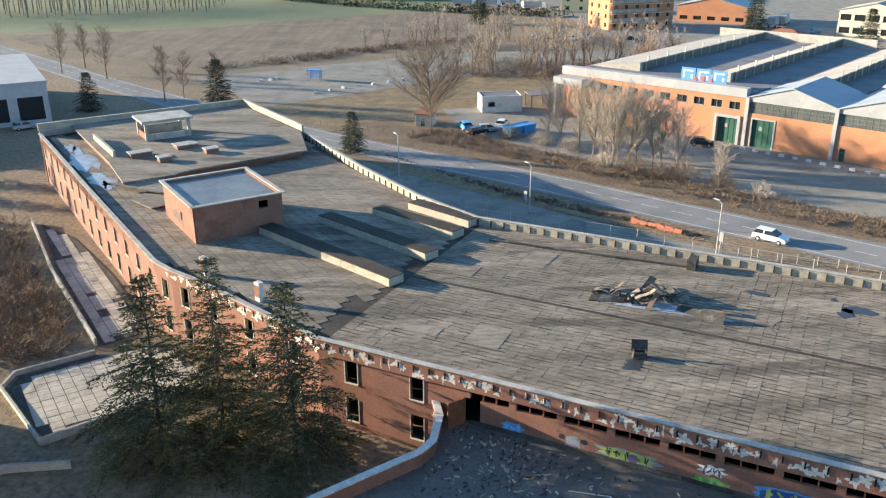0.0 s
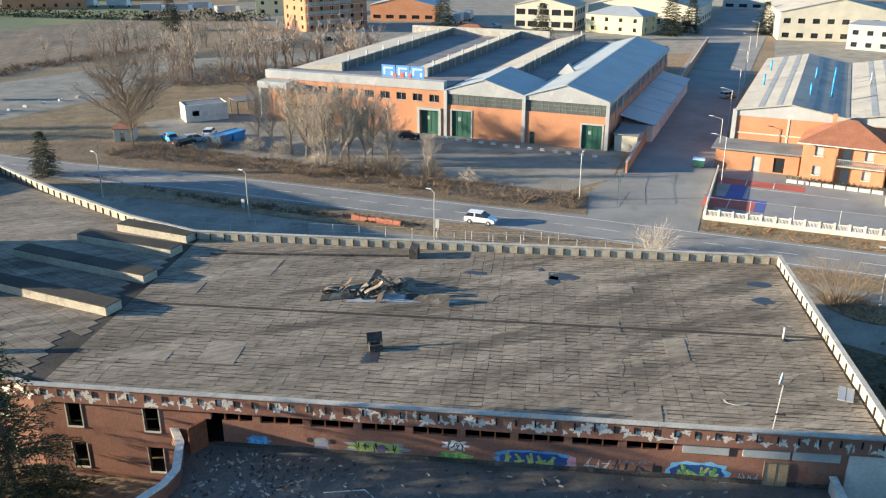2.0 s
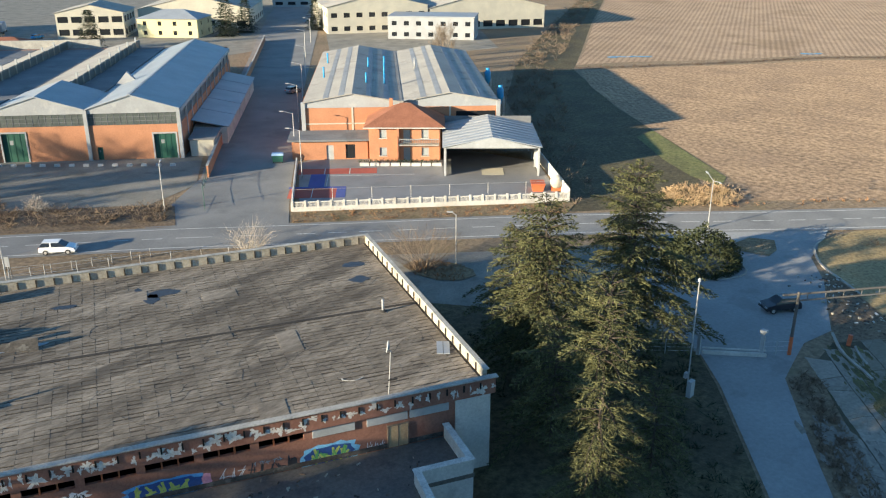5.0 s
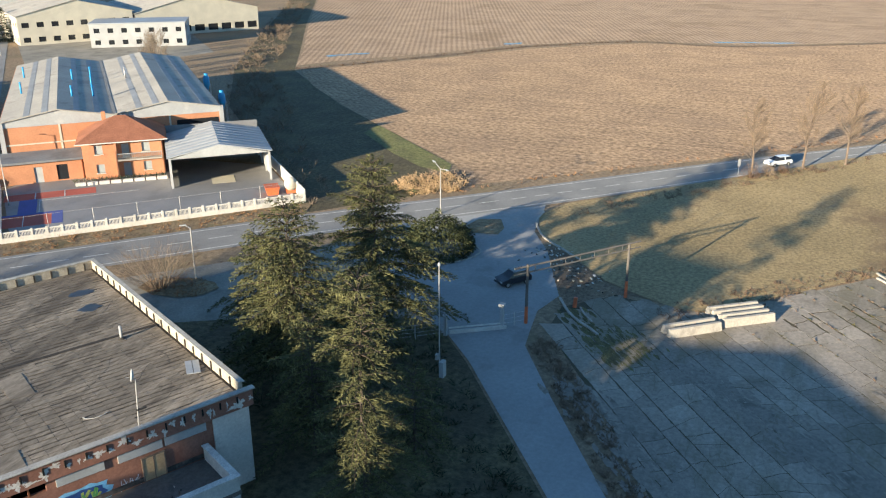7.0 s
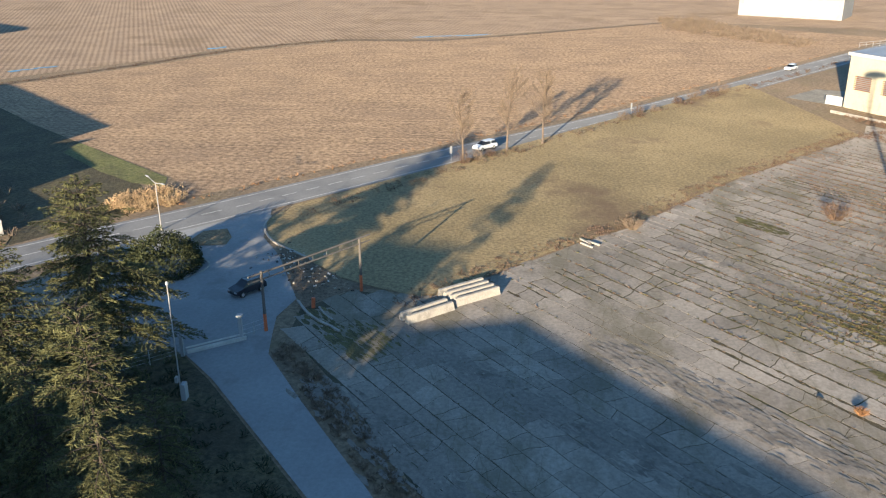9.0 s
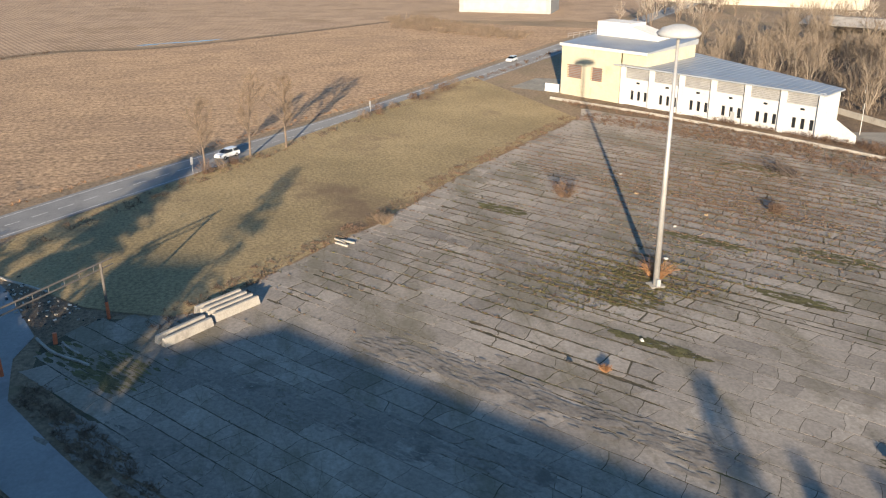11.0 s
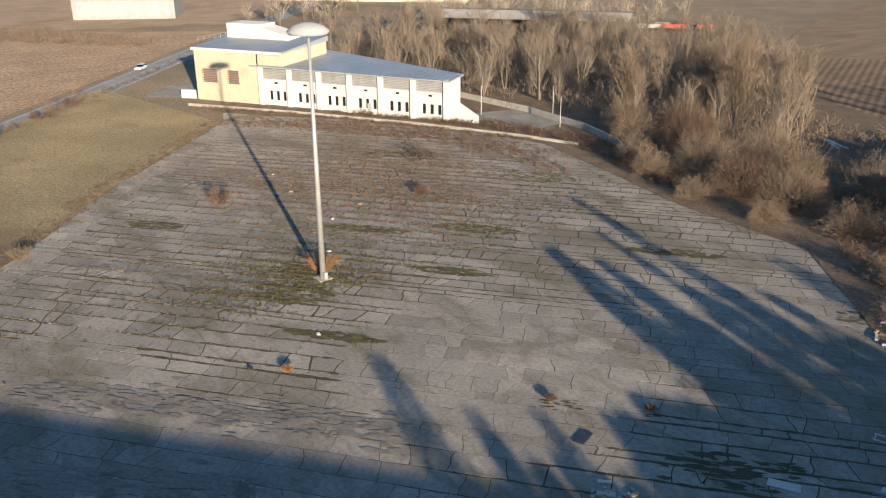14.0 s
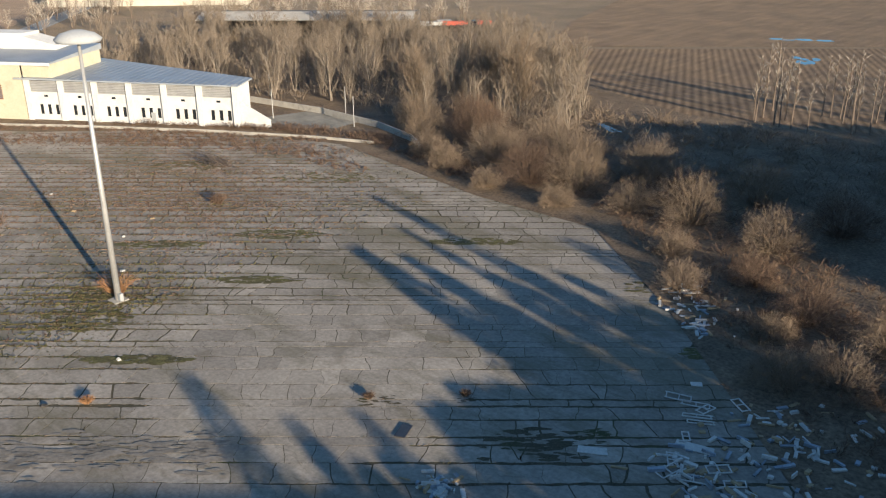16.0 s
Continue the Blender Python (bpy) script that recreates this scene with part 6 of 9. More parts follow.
def bent(s, p, d, length, r, rng, segs=3, wander=0.25, lift=0.0, n=4):
    """A tapering limb of a few pieces; returns the points along it."""
    pts = [p.copy()]
    for i in range(segs):
        d = (d + Vector((rng.uniform(-1, 1), rng.uniform(-1, 1), rng.uniform(-1, 1))) * wander + Vector((0, 0, lift))).normalized()
        q = p + d * length / segs
        s.tube(p, q, r * (1 - i / segs * 0.6), r * (1 - (i + 1) / segs * 0.6), n, caps=False)
        pts.append(q.copy())
        p = q
    return pts, d


def pick(pts, f):
    k = min(int(f * (len(pts) - 1)), len(pts) - 2)
    t = f * (len(pts) - 1) - k
    return pts[k].lerp(pts[k + 1], t), (pts[k + 1] - pts[k]).normalized()


def bare_tree_meshes(seed, h, spread, upright=0.5, limbs=14, subs=6, twigs=6, first=0.25, tw=0.035, mats=("bark", "twigs"), fork=1):
    rng = random.Random(seed)
    wood, crown = Shape(), Shape()
    stems = []
    for k in range(fork):
        d = Vector((rng.uniform(-0.25, 0.25), rng.uniform(-0.25, 0.25), 1)) if fork > 1 else Vector((rng.uniform(-0.05, 0.05), rng.uniform(-0.05, 0.05), 1))
        pts, _ = bent(wood, Vector((rng.uniform(-0.3, 0.3), rng.uniform(-0.3, 0.3), -0.1)) * (fork > 1) + Vector((0, 0, -0.1)), d.normalized(), h * rng.uniform(0.82, 0.98), h * 0.012 + 0.03, rng, 6, 0.06, 0.05, 6)
        stems.append(pts)
    for i in range(limbs):
        pts = rng.choice(stems)
        f = first + (0.97 - first) * (i + rng.random()) / limbs
        p, d0 = pick(pts, f)
        a = rng.uniform(0, 2 * math.pi)
        side = Vector((math.cos(a), math.sin(a), 0))
        length = spread * (1.15 - 0.75 * abs(f - 0.45)) * rng.uniform(0.7, 1.15)
        lp, _ = bent(wood, p, (side * (1 - upright) + Vector((0, 0, 1)) * upright).normalized(), length, 0.02 + 0.012 * length, rng, 3, 0.2, 0.08)
        for j in range(subs):
            sp, sd = pick(lp, 0.2 + 0.78 * (j + rng.random()) / subs)
            b = rng.uniform(0, 2 * math.pi)
            dv = (sd + Vector((math.cos(b), math.sin(b), rng.uniform(-0.2, 0.7))) * 0.8).normalized()
            bl = length * rng.uniform(0.25, 0.5)
            q = sp + dv * bl
            sliver(crown, sp, q, tw * 1.4, rng)
            for k in range(twigs):
                tp = sp.lerp(q, 0.15 + 0.85 * rng.random())
                dd = (dv + Vector((rng.uniform(-1, 1), rng.uniform(-1, 1), rng.uniform(-0.4, 1.0))) * 0.8).normalized()
                tq = tp + dd * bl * rng.uniform(0.35, 0.8)
                sliver(crown, tp, tq, tw, rng)
                for w in range(2 if tw < 0.05 else 1):
                    up = tp.lerp(tq, rng.uniform(0.3, 1.0))
                    ud = (dd + Vector((rng.uniform(-1, 1), rng.uniform(-1, 1), rng.uniform(-0.3, 0.8))) * 0.9).normalized()
                    sliver(crown, up, up + ud * bl * rng.uniform(0.2, 0.45), tw * 0.75, rng)
    return wood.data("trunk", mats[0]), crown.data("crown", mats[1])


def tree(name, label, meshes, m, group=""):
    ob = thing(name, label, "tree", m, group)
    part("trunk", meshes[0], None, ob)
    part("crown", meshes[1], None, ob)
    return ob


def cedar_meshes(seed, h, r, mat_name="needles", base=0.1, step=0.5, droop=0.16, full=0.6, fine=1.0, whorl=(6, 8)):
    """A conifer: a straight stem, tiers of drooping branches, and sprays of needles along their side twigs."""
    rng = random.Random(seed)
    wood, crown = Shape(), Shape()
    pts = [Vector((0, 0, -0.1))]
    for i in range(8):
        q = Vector((rng.uniform(-0.1, 0.1), rng.uniform(-0.1, 0.1), h * (i + 1) / 8))
        wood.tube(pts[-1], q, 0.012 * h * (1 - i / 8.2), 0.012 * h * (1 - (i + 1) / 8.2), 7, caps=False)
        pts.append(q)
    z = base * h
    while z < h * 0.99:
        f = z / h
        nb = rng.randint(*whorl)
        a0 = rng.uniform(0, 2 * math.pi)
        for k in range(nb):
            a = a0 + 2 * math.pi * (k + rng.uniform(-0.3, 0.3)) / nb
            L = r * min(1.0, (1.35 * (1 - f)) ** full) * rng.uniform(0.4, 1.3) + 0.4
            p, _ = pick(pts, min(f, 0.999))
            side = Vector((math.cos(a), math.sin(a), 0))
            rise = 0.45 * f + rng.uniform(-0.05, 0.12)
            ns = max(3, int(L / (0.30 * fine)))
            prev = p
            cr = Vector((-side.y, side.x, 0))
            for i in range(1, ns + 1):
                u = i / ns
                q = p + side * (L * u) + Vector((0, 0, L * (rise * u - (droop + 0.35 * (1 - f)) * u * u)))
                sliver(wood, prev, q, 0.06 * (1 - u) + 0.02, rng)
                if u > 0.1:
                    tl = (0.42 + 0.42 * L * (1 - u) ** 0.8) * rng.uniform(0.6, 1.15)
                    for sg in (-1, 1):
                        out = (side * rng.uniform(0.5, 0.9) + cr * sg * rng.uniform(0.55, 1.0)).normalized()
                        nsp = max(2, int(tl / (0.13 * fine)))
                        for j in range(nsp):
                            v = (j + 0.5) / nsp
                            c = q + out * (tl * v) + Vector((rng.uniform(-0.08, 0.08), rng.uniform(-0.08, 0.08), -0.25 * tl * v * v + rng.uniform(-0.07, 0.08)))
                            dv = (out + cr * sg * rng.uniform(-0.6, 0.6) + Vector((0, 0, rng.uniform(-0.45, 0.2)))).normalized()
                            wv = dv.cross(Vector((rng.uniform(-0.8, 0.8), rng.uniform(-0.8, 0.8), 1))).normalized()
                            ll, ww = rng.uniform(0.22, 0.42) * fine, rng.uniform(0.034, 0.064) * fine
                            crown.add([c - dv * ll * 0.5, c + wv * ww, c + dv * ll * 0.7, c - wv * ww], [(0, 1, 2, 3)])
                prev = q
        z += step * rng.uniform(0.7, 1.2)
    return wood.data("trunk", "bark"), crown.data("crown", mat_name)


def plate_cedar(seed, h, r, base=0.08, step=0.62, per=(3, 5), taper=0.62, gaps=0.25, node=0.26, tuft=0.17, hang=0.3, w=0.036, lean=(0, 0)):
    """A cedar with long level branches: each a flat fan of side shoots with a hanging fringe, tier above tier with gaps between."""
    rng = random.Random(seed)
    wood, crown = Shape(), Shape()
    pts = [Vector((0, 0, -0.1))]
    for i in range(10):
        f = (i + 1) / 10
        q = Vector((lean[0] * f * f + rng.uniform(-0.12, 0.12), lean[1] * f * f + rng.uniform(-0.12, 0.12), h * f))
        wood.tube(pts[-1], q, 0.014 * h * (1 - i / 10.3), 0.014 * h * (1 - (i + 1) / 10.3), 7, caps=False)
        pts.append(q)
    v, fc = crown.v, crown.f
    z = base * h
    up = Vector((0, 0, 1))
    while z < h * 0.985:
        f = z / h
        a0 = rng.uniform(0, 2 * math.pi)
        nb = rng.randint(*per)
        for k in range(nb):
            if rng.random() < gaps * (1 - f):
                continue
            a = a0 + 2 * math.pi * (k + rng.uniform(-0.35, 0.35)) / nb
            L = r * (1 - f) ** taper * rng.uniform(0.4, 1.2) + 0.35
            p, _ = pick(pts, min(f, 0.998))
            side = Vector((math.cos(a), math.sin(a), 0))
            cr = Vector((-side.y, side.x, 0))
            rise = 0.10 + 0.75 * f ** 3 + rng.uniform(-0.10, 0.14)
            sag = 0.22 + 0.34 * (1 - f) + rng.uniform(-0.05, 0.12)
            ns = max(4, int(L / node))
            prev = p
            sway = rng.uniform(-0.25, 0.25)
            tint = rng.uniform(-0.2, 0.2)
            for i in range(1, ns + 1):
                u = i / ns
                q = p + side * (L * u) + cr * (sway * L * u * u) + up * (L * (rise * u - sag * u * u))
                wood.tube(prev, q, 0.05 * (1.05 - u) + 0.012, 0.05 * (1.02 - u) + 0.01, 4, caps=False)
                prev = q
                if u < 0.08:
                    continue
                for sg in (-1, 1):
                    tl = (0.34 + 0.40 * L * (1 - u) ** 0.75 * min(1, 2.2 * u)) * rng.uniform(0.55, 1.15)
                    out = (side * rng.uniform(0.55, 1.0) + cr * sg * rng.uniform(0.6, 1.0)).normalized()
                    nsp = max(2, int(tl / tuft))
                    for j in range(nsp):
                        t = (j + rng.random()) / nsp
                        c = q + out * (tl * t) + up * (-hang * tl * t * t + rng.uniform(-0.05, 0.05))
                        for m in range(3):
                            dv = out + Vector((rng.uniform(-0.7, 0.7), rng.uniform(-0.7, 0.7), rng.uniform(-0.4, 0.2)))
                            dv.normalize()
                            wv = dv.cross(up * 0.5 + Vector((rng.uniform(-1, 1), rng.uniform(-1, 1), rng.uniform(-0.4, 0.4))))
                            wv.normalize()
                            ll, ww = rng.uniform(0.2, 0.40), w * rng.uniform(0.7, 1.3)
                            n = len(v)
                            v += [tuple(c - wv * ww), tuple(c + wv * ww), tuple(c + dv * ll)]
                            fc.append((n, n + 1, n + 2))
                    if rng.random() < 0.6:
                        c = q + out * tl * rng.uniform(0.5, 1.0) - up * hang * tl * 0.6
                        n = len(v)
                        v += [tuple(c - cr * w), tuple(c + cr * w), tuple(c + out * 0.1 - up * rng.uniform(0.2, 0.5))]
                        fc.append((n, n + 1, n + 2))
        z += step * rng.uniform(0.65, 1.25)
    crown.m = [0] * len(fc)
    return wood.data("trunk", "dark_bark"), crown.data("crown", "needles")


# cedars beside the near corner of the building
for i, (x, y, h, r, tp, pr, lb) in enumerate(((40.3, 23.1, 18.8, 3.9, 0.45, (4, 6), "tall open cedar with long drooping branches beside the yard"),
                                              (54.4, 37.4, 17.0, 7.8, 0.68, (6, 8), "broad green cedar beside the derelict building"),
                                              (64.8, 35.2, 18.0, 8.6, 0.66, (6, 8), "broad green cedar beside the driveway"),
                                              # the three low ones are added to thicken the shadow of the group
                                              (47.2, 31.2, 11.0, 5.0, 0.55, (4, 6), "added cedar near the building corner, for shade"),
                                              (58.6, 43.5, 12.5, 5.6, 0.6, (4, 6), "low green cedar behind the taller ones"),
                                              (49.5, 24.0, 7.0, 4.0, 0.55, (4, 5), "added low dark cedar beside the driveway, for shade"))):
    fine = i == 0
    tree("cedar_tree", lb, plate_cedar(11 + i, h, r, taper=tp, per=pr, gaps=0.5 if fine else 0.08, node=0.25 if fine else 0.32, tuft=0.12 if fine else 0.165, w=0.03 if fine else 0.05, step=0.72 if fine else 0.7, base=0.08 if fine else 0.2), pose(x, y, 0), "cedars by the building corner")
for i, (x, y, h, r) in enumerate(((-20.9, 54.2, 14.8, 7.2), (-16.9, 56.4, 15.2, 5.4), (-11.0, 53.7, 14.6, 6.4))):
    tree("cedar_tree", "green cedar standing before the red facade", plate_cedar(31 + i, h, r, taper=0.95, per=(4, 6), gaps=0.05, node=0.3, tuft=0.175, w=0.042, step=0.6, base=0.05, hang=0.4), pose(x, y, 0), "cedars before the facade")
# unseen dark conifers west of the yard, set back from their shadow tips
shade = cedar_meshes(51, 20, 4.6, "dark_needles", step=0.7, fine=3.2, full=1.15)
shade_fine = cedar_meshes(52, 20, 3.6, "dark_needles", step=0.6, fine=1.9, full=1.2, base=0.03)
shade_far = cedar_meshes(53, 20, 4.6, "dark_needles", step=1.0, fine=5.4, full=0.8)
for x, y, h, w, m_ in ((-0.6, -46.7, 21.5, 0.98, 0), (-3.6, -49.6, 20.5, 0.8, 0), (-6.6, -57.5, 27, 0.62, 0), (-11.5, -52, 25, 0.5, 0), (-5.8, -16.6, 20, 1.15, 1), (-15, -18.7, 19, 0.85, 1), (-14.9, -24, 18, 0.8, 1), (-22.6, -40.5, 21, 0.8, 0), (-26.1, -38.6, 19, 0.9, 0), (-23.5, -35.2, 18, 0.85, 0), (-24.5, -43, 18, 0.9, 0), (-35.7, -45.4, 20, 0.8, 0), (-36.6, -49.7, 19, 0.9, 0), (-27.9, -41, 17, 1.0, 0), (-30, -51, 19, 0.6, 0), (-15.2, -34.4, 14, 0.8, 0), (-31.8, -39.9, 16, 1.0, 0), (-18.5, -36, 14, 0.8, 0), (-35.2, -54, 18, 0.9, 0), (-19.5, -44.5, 17, 0.8, 0), (-30, -59, 19, 0.7, 0)):
    tree("conifer_tree", "unseen dark conifer at the rim, placed for its shadow on the yard", shade_fine if m_ else shade, pose(x, y, 0, 0, 0, x * 37) @ Matrix.Diagonal((w, w, 0.65 * h / 20, 1)), "conifers by the yard")
# further unseen groups that fill out the tree shadows on the yard
rng = random.Random(54)
for i in range(18):
    n, h = -33.5 - 1.2 * i + rng.uniform(-0.4, 0.4), rng.uniform(9.5, 12)
    s_ = (54 if n > -47 else 48) + rng.uniform(-7, 3) - 5.396 * h
    tree("conifer_tree", "unseen dark conifer added to shade the yard", shade_far, pose(0.954 * s_ + 0.299 * n, -0.299 * s_ + 0.954 * n, 0, 0, 0, 71 * i) @ Matrix.Diagonal((0.9, 0.9, h / 20, 1)), "conifers by the yard")
for i in range(20):
    if i in (3, 8, 13):
        continue
    n, h = -43.2 - 0.95 * i + rng.uniform(-0.4, 0.4), rng.uniform(14, 16)
    s_ = (75 - 0.3 * i + rng.uniform(-16, 5)) - 5.396 * h
    tree("conifer_tree", "unseen dark conifer added to shade the yard", shade_far, pose(0.954 * s_ + 0.299 * n, -0.299 * s_ + 0.954 * n, 0, 0, 0, 47 * i) @ Matrix.Diagonal((0.48, 0.48, h / 20, 1)), "conifers by the yard")
for i in range(9):
    n, h = -17 - 1.8 * i + rng.uniform(-0.4, 0.4), rng.uniform(10.5, 11.5)
    s_ = 54 - 0.6 * i + rng.uniform(-5, 2) - 5.396 * h
    tree("conifer_tree", "unseen dark conifer added to shade the yard", shade_far, pose(0.954 * s_ + 0.299 * n, -0.299 * s_ + 0.954 * n, 0, 0, 0, 29 * i) @ Matrix.Diagonal((0.5, 0.5, h / 20, 1)), "conifers by the yard")
# an unseen belt of conifers, added to keep the ditch in shadow
for i in range(60):
    n = -89 - 2.3 * (i // 2) + rng.uniform(-0.8, 0.8)
    h = rng.uniform(14, 16)
    tip = (106 + (-88 - n) * 0.8 if n > -112 else 126 - (-112 - n) * 0.76) - (26 if i % 2 else 0) + rng.uniform(-4, 2)
    s_ = tip - 5.396 * h
    tree("conifer_tree", "unseen dark conifer added to shade the ditch", shade_far, pose(0.954 * s_ + 0.299 * n, -0.299 * s_ + 0.954 * n, 0, 0, 0, 53 * i) @ Matrix.Diagonal((0.85, 0.85, h / 20, 1)), "conifers by the yard")
# conifers along the road
small_con = cedar_meshes(61, 10, 3.0, "dark_needles", base=0.04, step=0.4, droop=0.05, full=0.9, fine=1.8)
for x, y, h in ((-47.3, 180, 10.3), (-15.5, 144, 7.0), (-74, 178, 8.0), (14, 330, 12), (175, 258, 14), (186, 262, 12), (208, 250, 11), (104, 292, 14), (128, 262, 12), (-78, 128, 8), (-70, 118, 7), (-84, 140, 9)):
    tree("conifer_tree", "dark green conifer beside the road", small_con, pose(x, y, 0, 0, 0, x * 11) @ Matrix.Scale(h / 10, 4), "conifers along the road")

broad = bare_tree_meshes(71, 14.0, 7.0, 0.42, 34, 10, 10, 0.16, 0.035)
broad_wood = bare_tree_meshes(75, 13.0, 6.4, 0.62, 40, 9, 6, 0.1, 0.045, ("pale_bark", "shrub_twigs"), fork=4)
oval = [bare_tree_meshes(72 + i, 11, 3.9, 0.58, 26, 7, 8, 0.15, 0.03, ("pale_bark", "pale_twigs")) for i in range(2)]
slim = [bare_tree_meshes(80 + i, 13.0, 3.2, 0.5, 26, 7, 8, 0.25, 0.03) for i in range(2)]
wood_t = [bare_tree_meshes(90 + i, 12, 5.2, 0.62, 22, 6, 3, 0.14, 0.06, ("pale_bark", "wood_twigs"), fork=2 + i % 3) for i in range(4)]
pop = bare_tree_meshes(99, 15, 2.2, 0.7, 12, 3, 2, 0.3, 0.08, ("bark", "pale_twigs"))
far_tree = [bare_tree_meshes(190 + i, 12, 4.4, 0.6, 14, 4, 2, 0.16, 0.10, ("bark", "pale_twigs"), fork=2) for i in range(2)]


def plant(name, label, meshes, x, y, k, group, rng=random.Random(5)):
    return tree(name, label, meshes, pose(x, y, 0, 0, 0, rng.uniform(0, 360)) @ Matrix.Scale(k, 4), group)


def grove(label, kinds, places, rng):
    """Many far trees as one piece of scenery."""
    s = Shape()
    for i, (x, y, k) in enumerate(places):
        m = pose(x, y, 0, 0, 0, rng.uniform(0, 360)) @ Matrix.Scale(k, 4)
        for mi, me in enumerate(kinds[i % len(kinds)]):
            s.add([m @ v.co for v in me.vertices], [tuple(p.vertices) for p in me.polygons], mi)
    return thing("far_trees", label, "trees", kind="stuff", shape=s, mats=["bark", "pale_twigs"])


plant("bare_tree", "large leafless tree with a broad fine crown", broad, -2, 156.5, 1.0, "")
for x, y, k in ((92.4, -137, 1.05), (112, -128.5, 0.85), (103, -142, 0.9)):
    plant("bare_tree", "broad leafless tree at the edge of the winter wood", broad_wood, x, y, k, "broad trees at the wood")
for i, (x, y, h) in enumerate(((29.5, 132.2, 13.6), (33.2, 131, 12.5), (23.5, 143, 12.5), (21, 149, 11), (36.5, 128.5, 11), (26, 136.5, 10), (31.5, 135, 12.5), (27.4, 133.2, 12.8), (25.2, 139.4, 13), (34.8, 132.4, 11.5), (29, 138, 11), (19, 151.5, 10))):
    plant("bare_tree", "slender pale leafless tree at the factory fence", oval[i % 2], x, y, h / 12, "bare trees at the fence")
plant("bare_tree", "small round leafless tree at the roadside", oval[0], 41, 121.5, 0.58, "")
for i, (x, y, h) in enumerate(((137.3, 7.4, 13), (145.8, 0.2, 14), (151.0, -6.2, 14), (-99, 224, 12.5), (-96, 232, 12), (-84, 215, 12.5), (-61, 187, 12.8), (-58, 191, 10), (-50, 189, 11))):
    plant("bare_tree", "tall thin leafless roadside tree", slim[i % 2], x, y, h / 13.5, "roadside trees")
rng = random.Random(17)
tt = [rng.random() for i in range(44)]
grove("pale leafless trees in the thicket beyond the road", far_tree, [(4 + 56 * t + rng.uniform(-6, 6), 232 - 6 * t + rng.uniform(-12, 12), rng.uniform(0.6, 1.1)) for t in tt], rng)
grove("leafless trees at the edge of the dark field", far_tree, [(-22 + 48 * t + rng.uniform(-5, 5), 266 + 22 * t + rng.uniform(-6, 6), rng.uniform(0.5, 0.9)) for t in tt[:22]], rng)
WOOD = [(152, -121), (176, -113), (215, -112), (246, -150), (246, -178), (192, -219), (150, -222), (138, -216), (98, -172), (82, -146), (80, -126), (100, -124), (114, -127), (132, -130)]
n = 0
while n < 200:
    x, y = rng.uniform(80, 247), rng.uniform(-222, -112)
    if inside((x, y), WOOD):
        plant("bare_tree", "tall leafless tree in the brown winter wood", wood_t[n % 4], x, y, rng.uniform(0.6, 0.98), "winter wood")
        n += 1
grove("slim pale poplars beyond the ditch", [pop], [(x, -168 - (60 - x) * 0.35 + rng.uniform(-16, 10), rng.uniform(0.7, 1.1)) for x in [rng.uniform(-30, 62) for i in range(70)]], rng)
grove("slim pale poplars in a far plantation", [pop], [(-215 + (i % 22) * 5.4 + rng.uniform(-1, 1), 338 + (i // 22) * 9 + (i % 22) * 2.0 + rng.uniform(-1, 1), rng.uniform(0.9, 1.25)) for i in range(132)], rng)
tt = [rng.random() for i in range(60)]
grove("leafless trees beyond the fields", far_tree, [(300 + 110 * t + rng.uniform(-8, 8), -150 - 100 * t + rng.uniform(-22, 22), rng.uniform(0.5, 1.0)) for t in tt], rng)
grove("leafless trees round the far shed", far_tree, [(205 + 90 * t + rng.uniform(-8, 8), -262 + 50 * t + rng.uniform(-14, 14), rng.uniform(0.5, 0.95)) for t in tt], rng)
for i in range(16):
    plant("bare_tree", "leafless tree along the ditch", wood_t[i % 4], 150 + i * 4.0 + rng.uniform(-3, 3), 134 + i * 3.6 + rng.uniform(-5, 5), rng.uniform(0.35, 0.6), "ditch trees")


def bush_into(s, x, y, h, r, count, rng, w=0.035, upright=0.6, z=0.0):
    for i in range(count):
        a, k = rng.uniform(0, 2 * math.pi), math.sqrt(rng.random())
        p = Vector((x + math.cos(a) * r * 0.35 * k, y + math.sin(a) * r * 0.35 * k, z))
        d = Vector((math.cos(a) * k * (1.3 - upright), math.sin(a) * k * (1.3 - upright), upright + 0.25 * rng.random())).normalized()
        L = h * rng.uniform(0.5, 1.05)
        q = p + d * L * 0.55
        sliver(s, p, q, w * 1.3, rng)
        for j in range(2):
            e = (d + Vector((rng.uniform(-1, 1), rng.uniform(-1, 1), rng.uniform(-0.6, 0.5))) * 0.7).normalized()
            q2 = q + e * L * rng.uniform(0.25, 0.5)
            sliver(s, q, q2, w, rng)
            e2 = (e + Vector((rng.uniform(-1, 1), rng.uniform(-1, 1), rng.uniform(-1.0, 0.3))) * 0.8).normalized()
            sliver(s, q.lerp(q2, 0.6), q2 + e2 * L * 0.2, w * 0.8, rng)


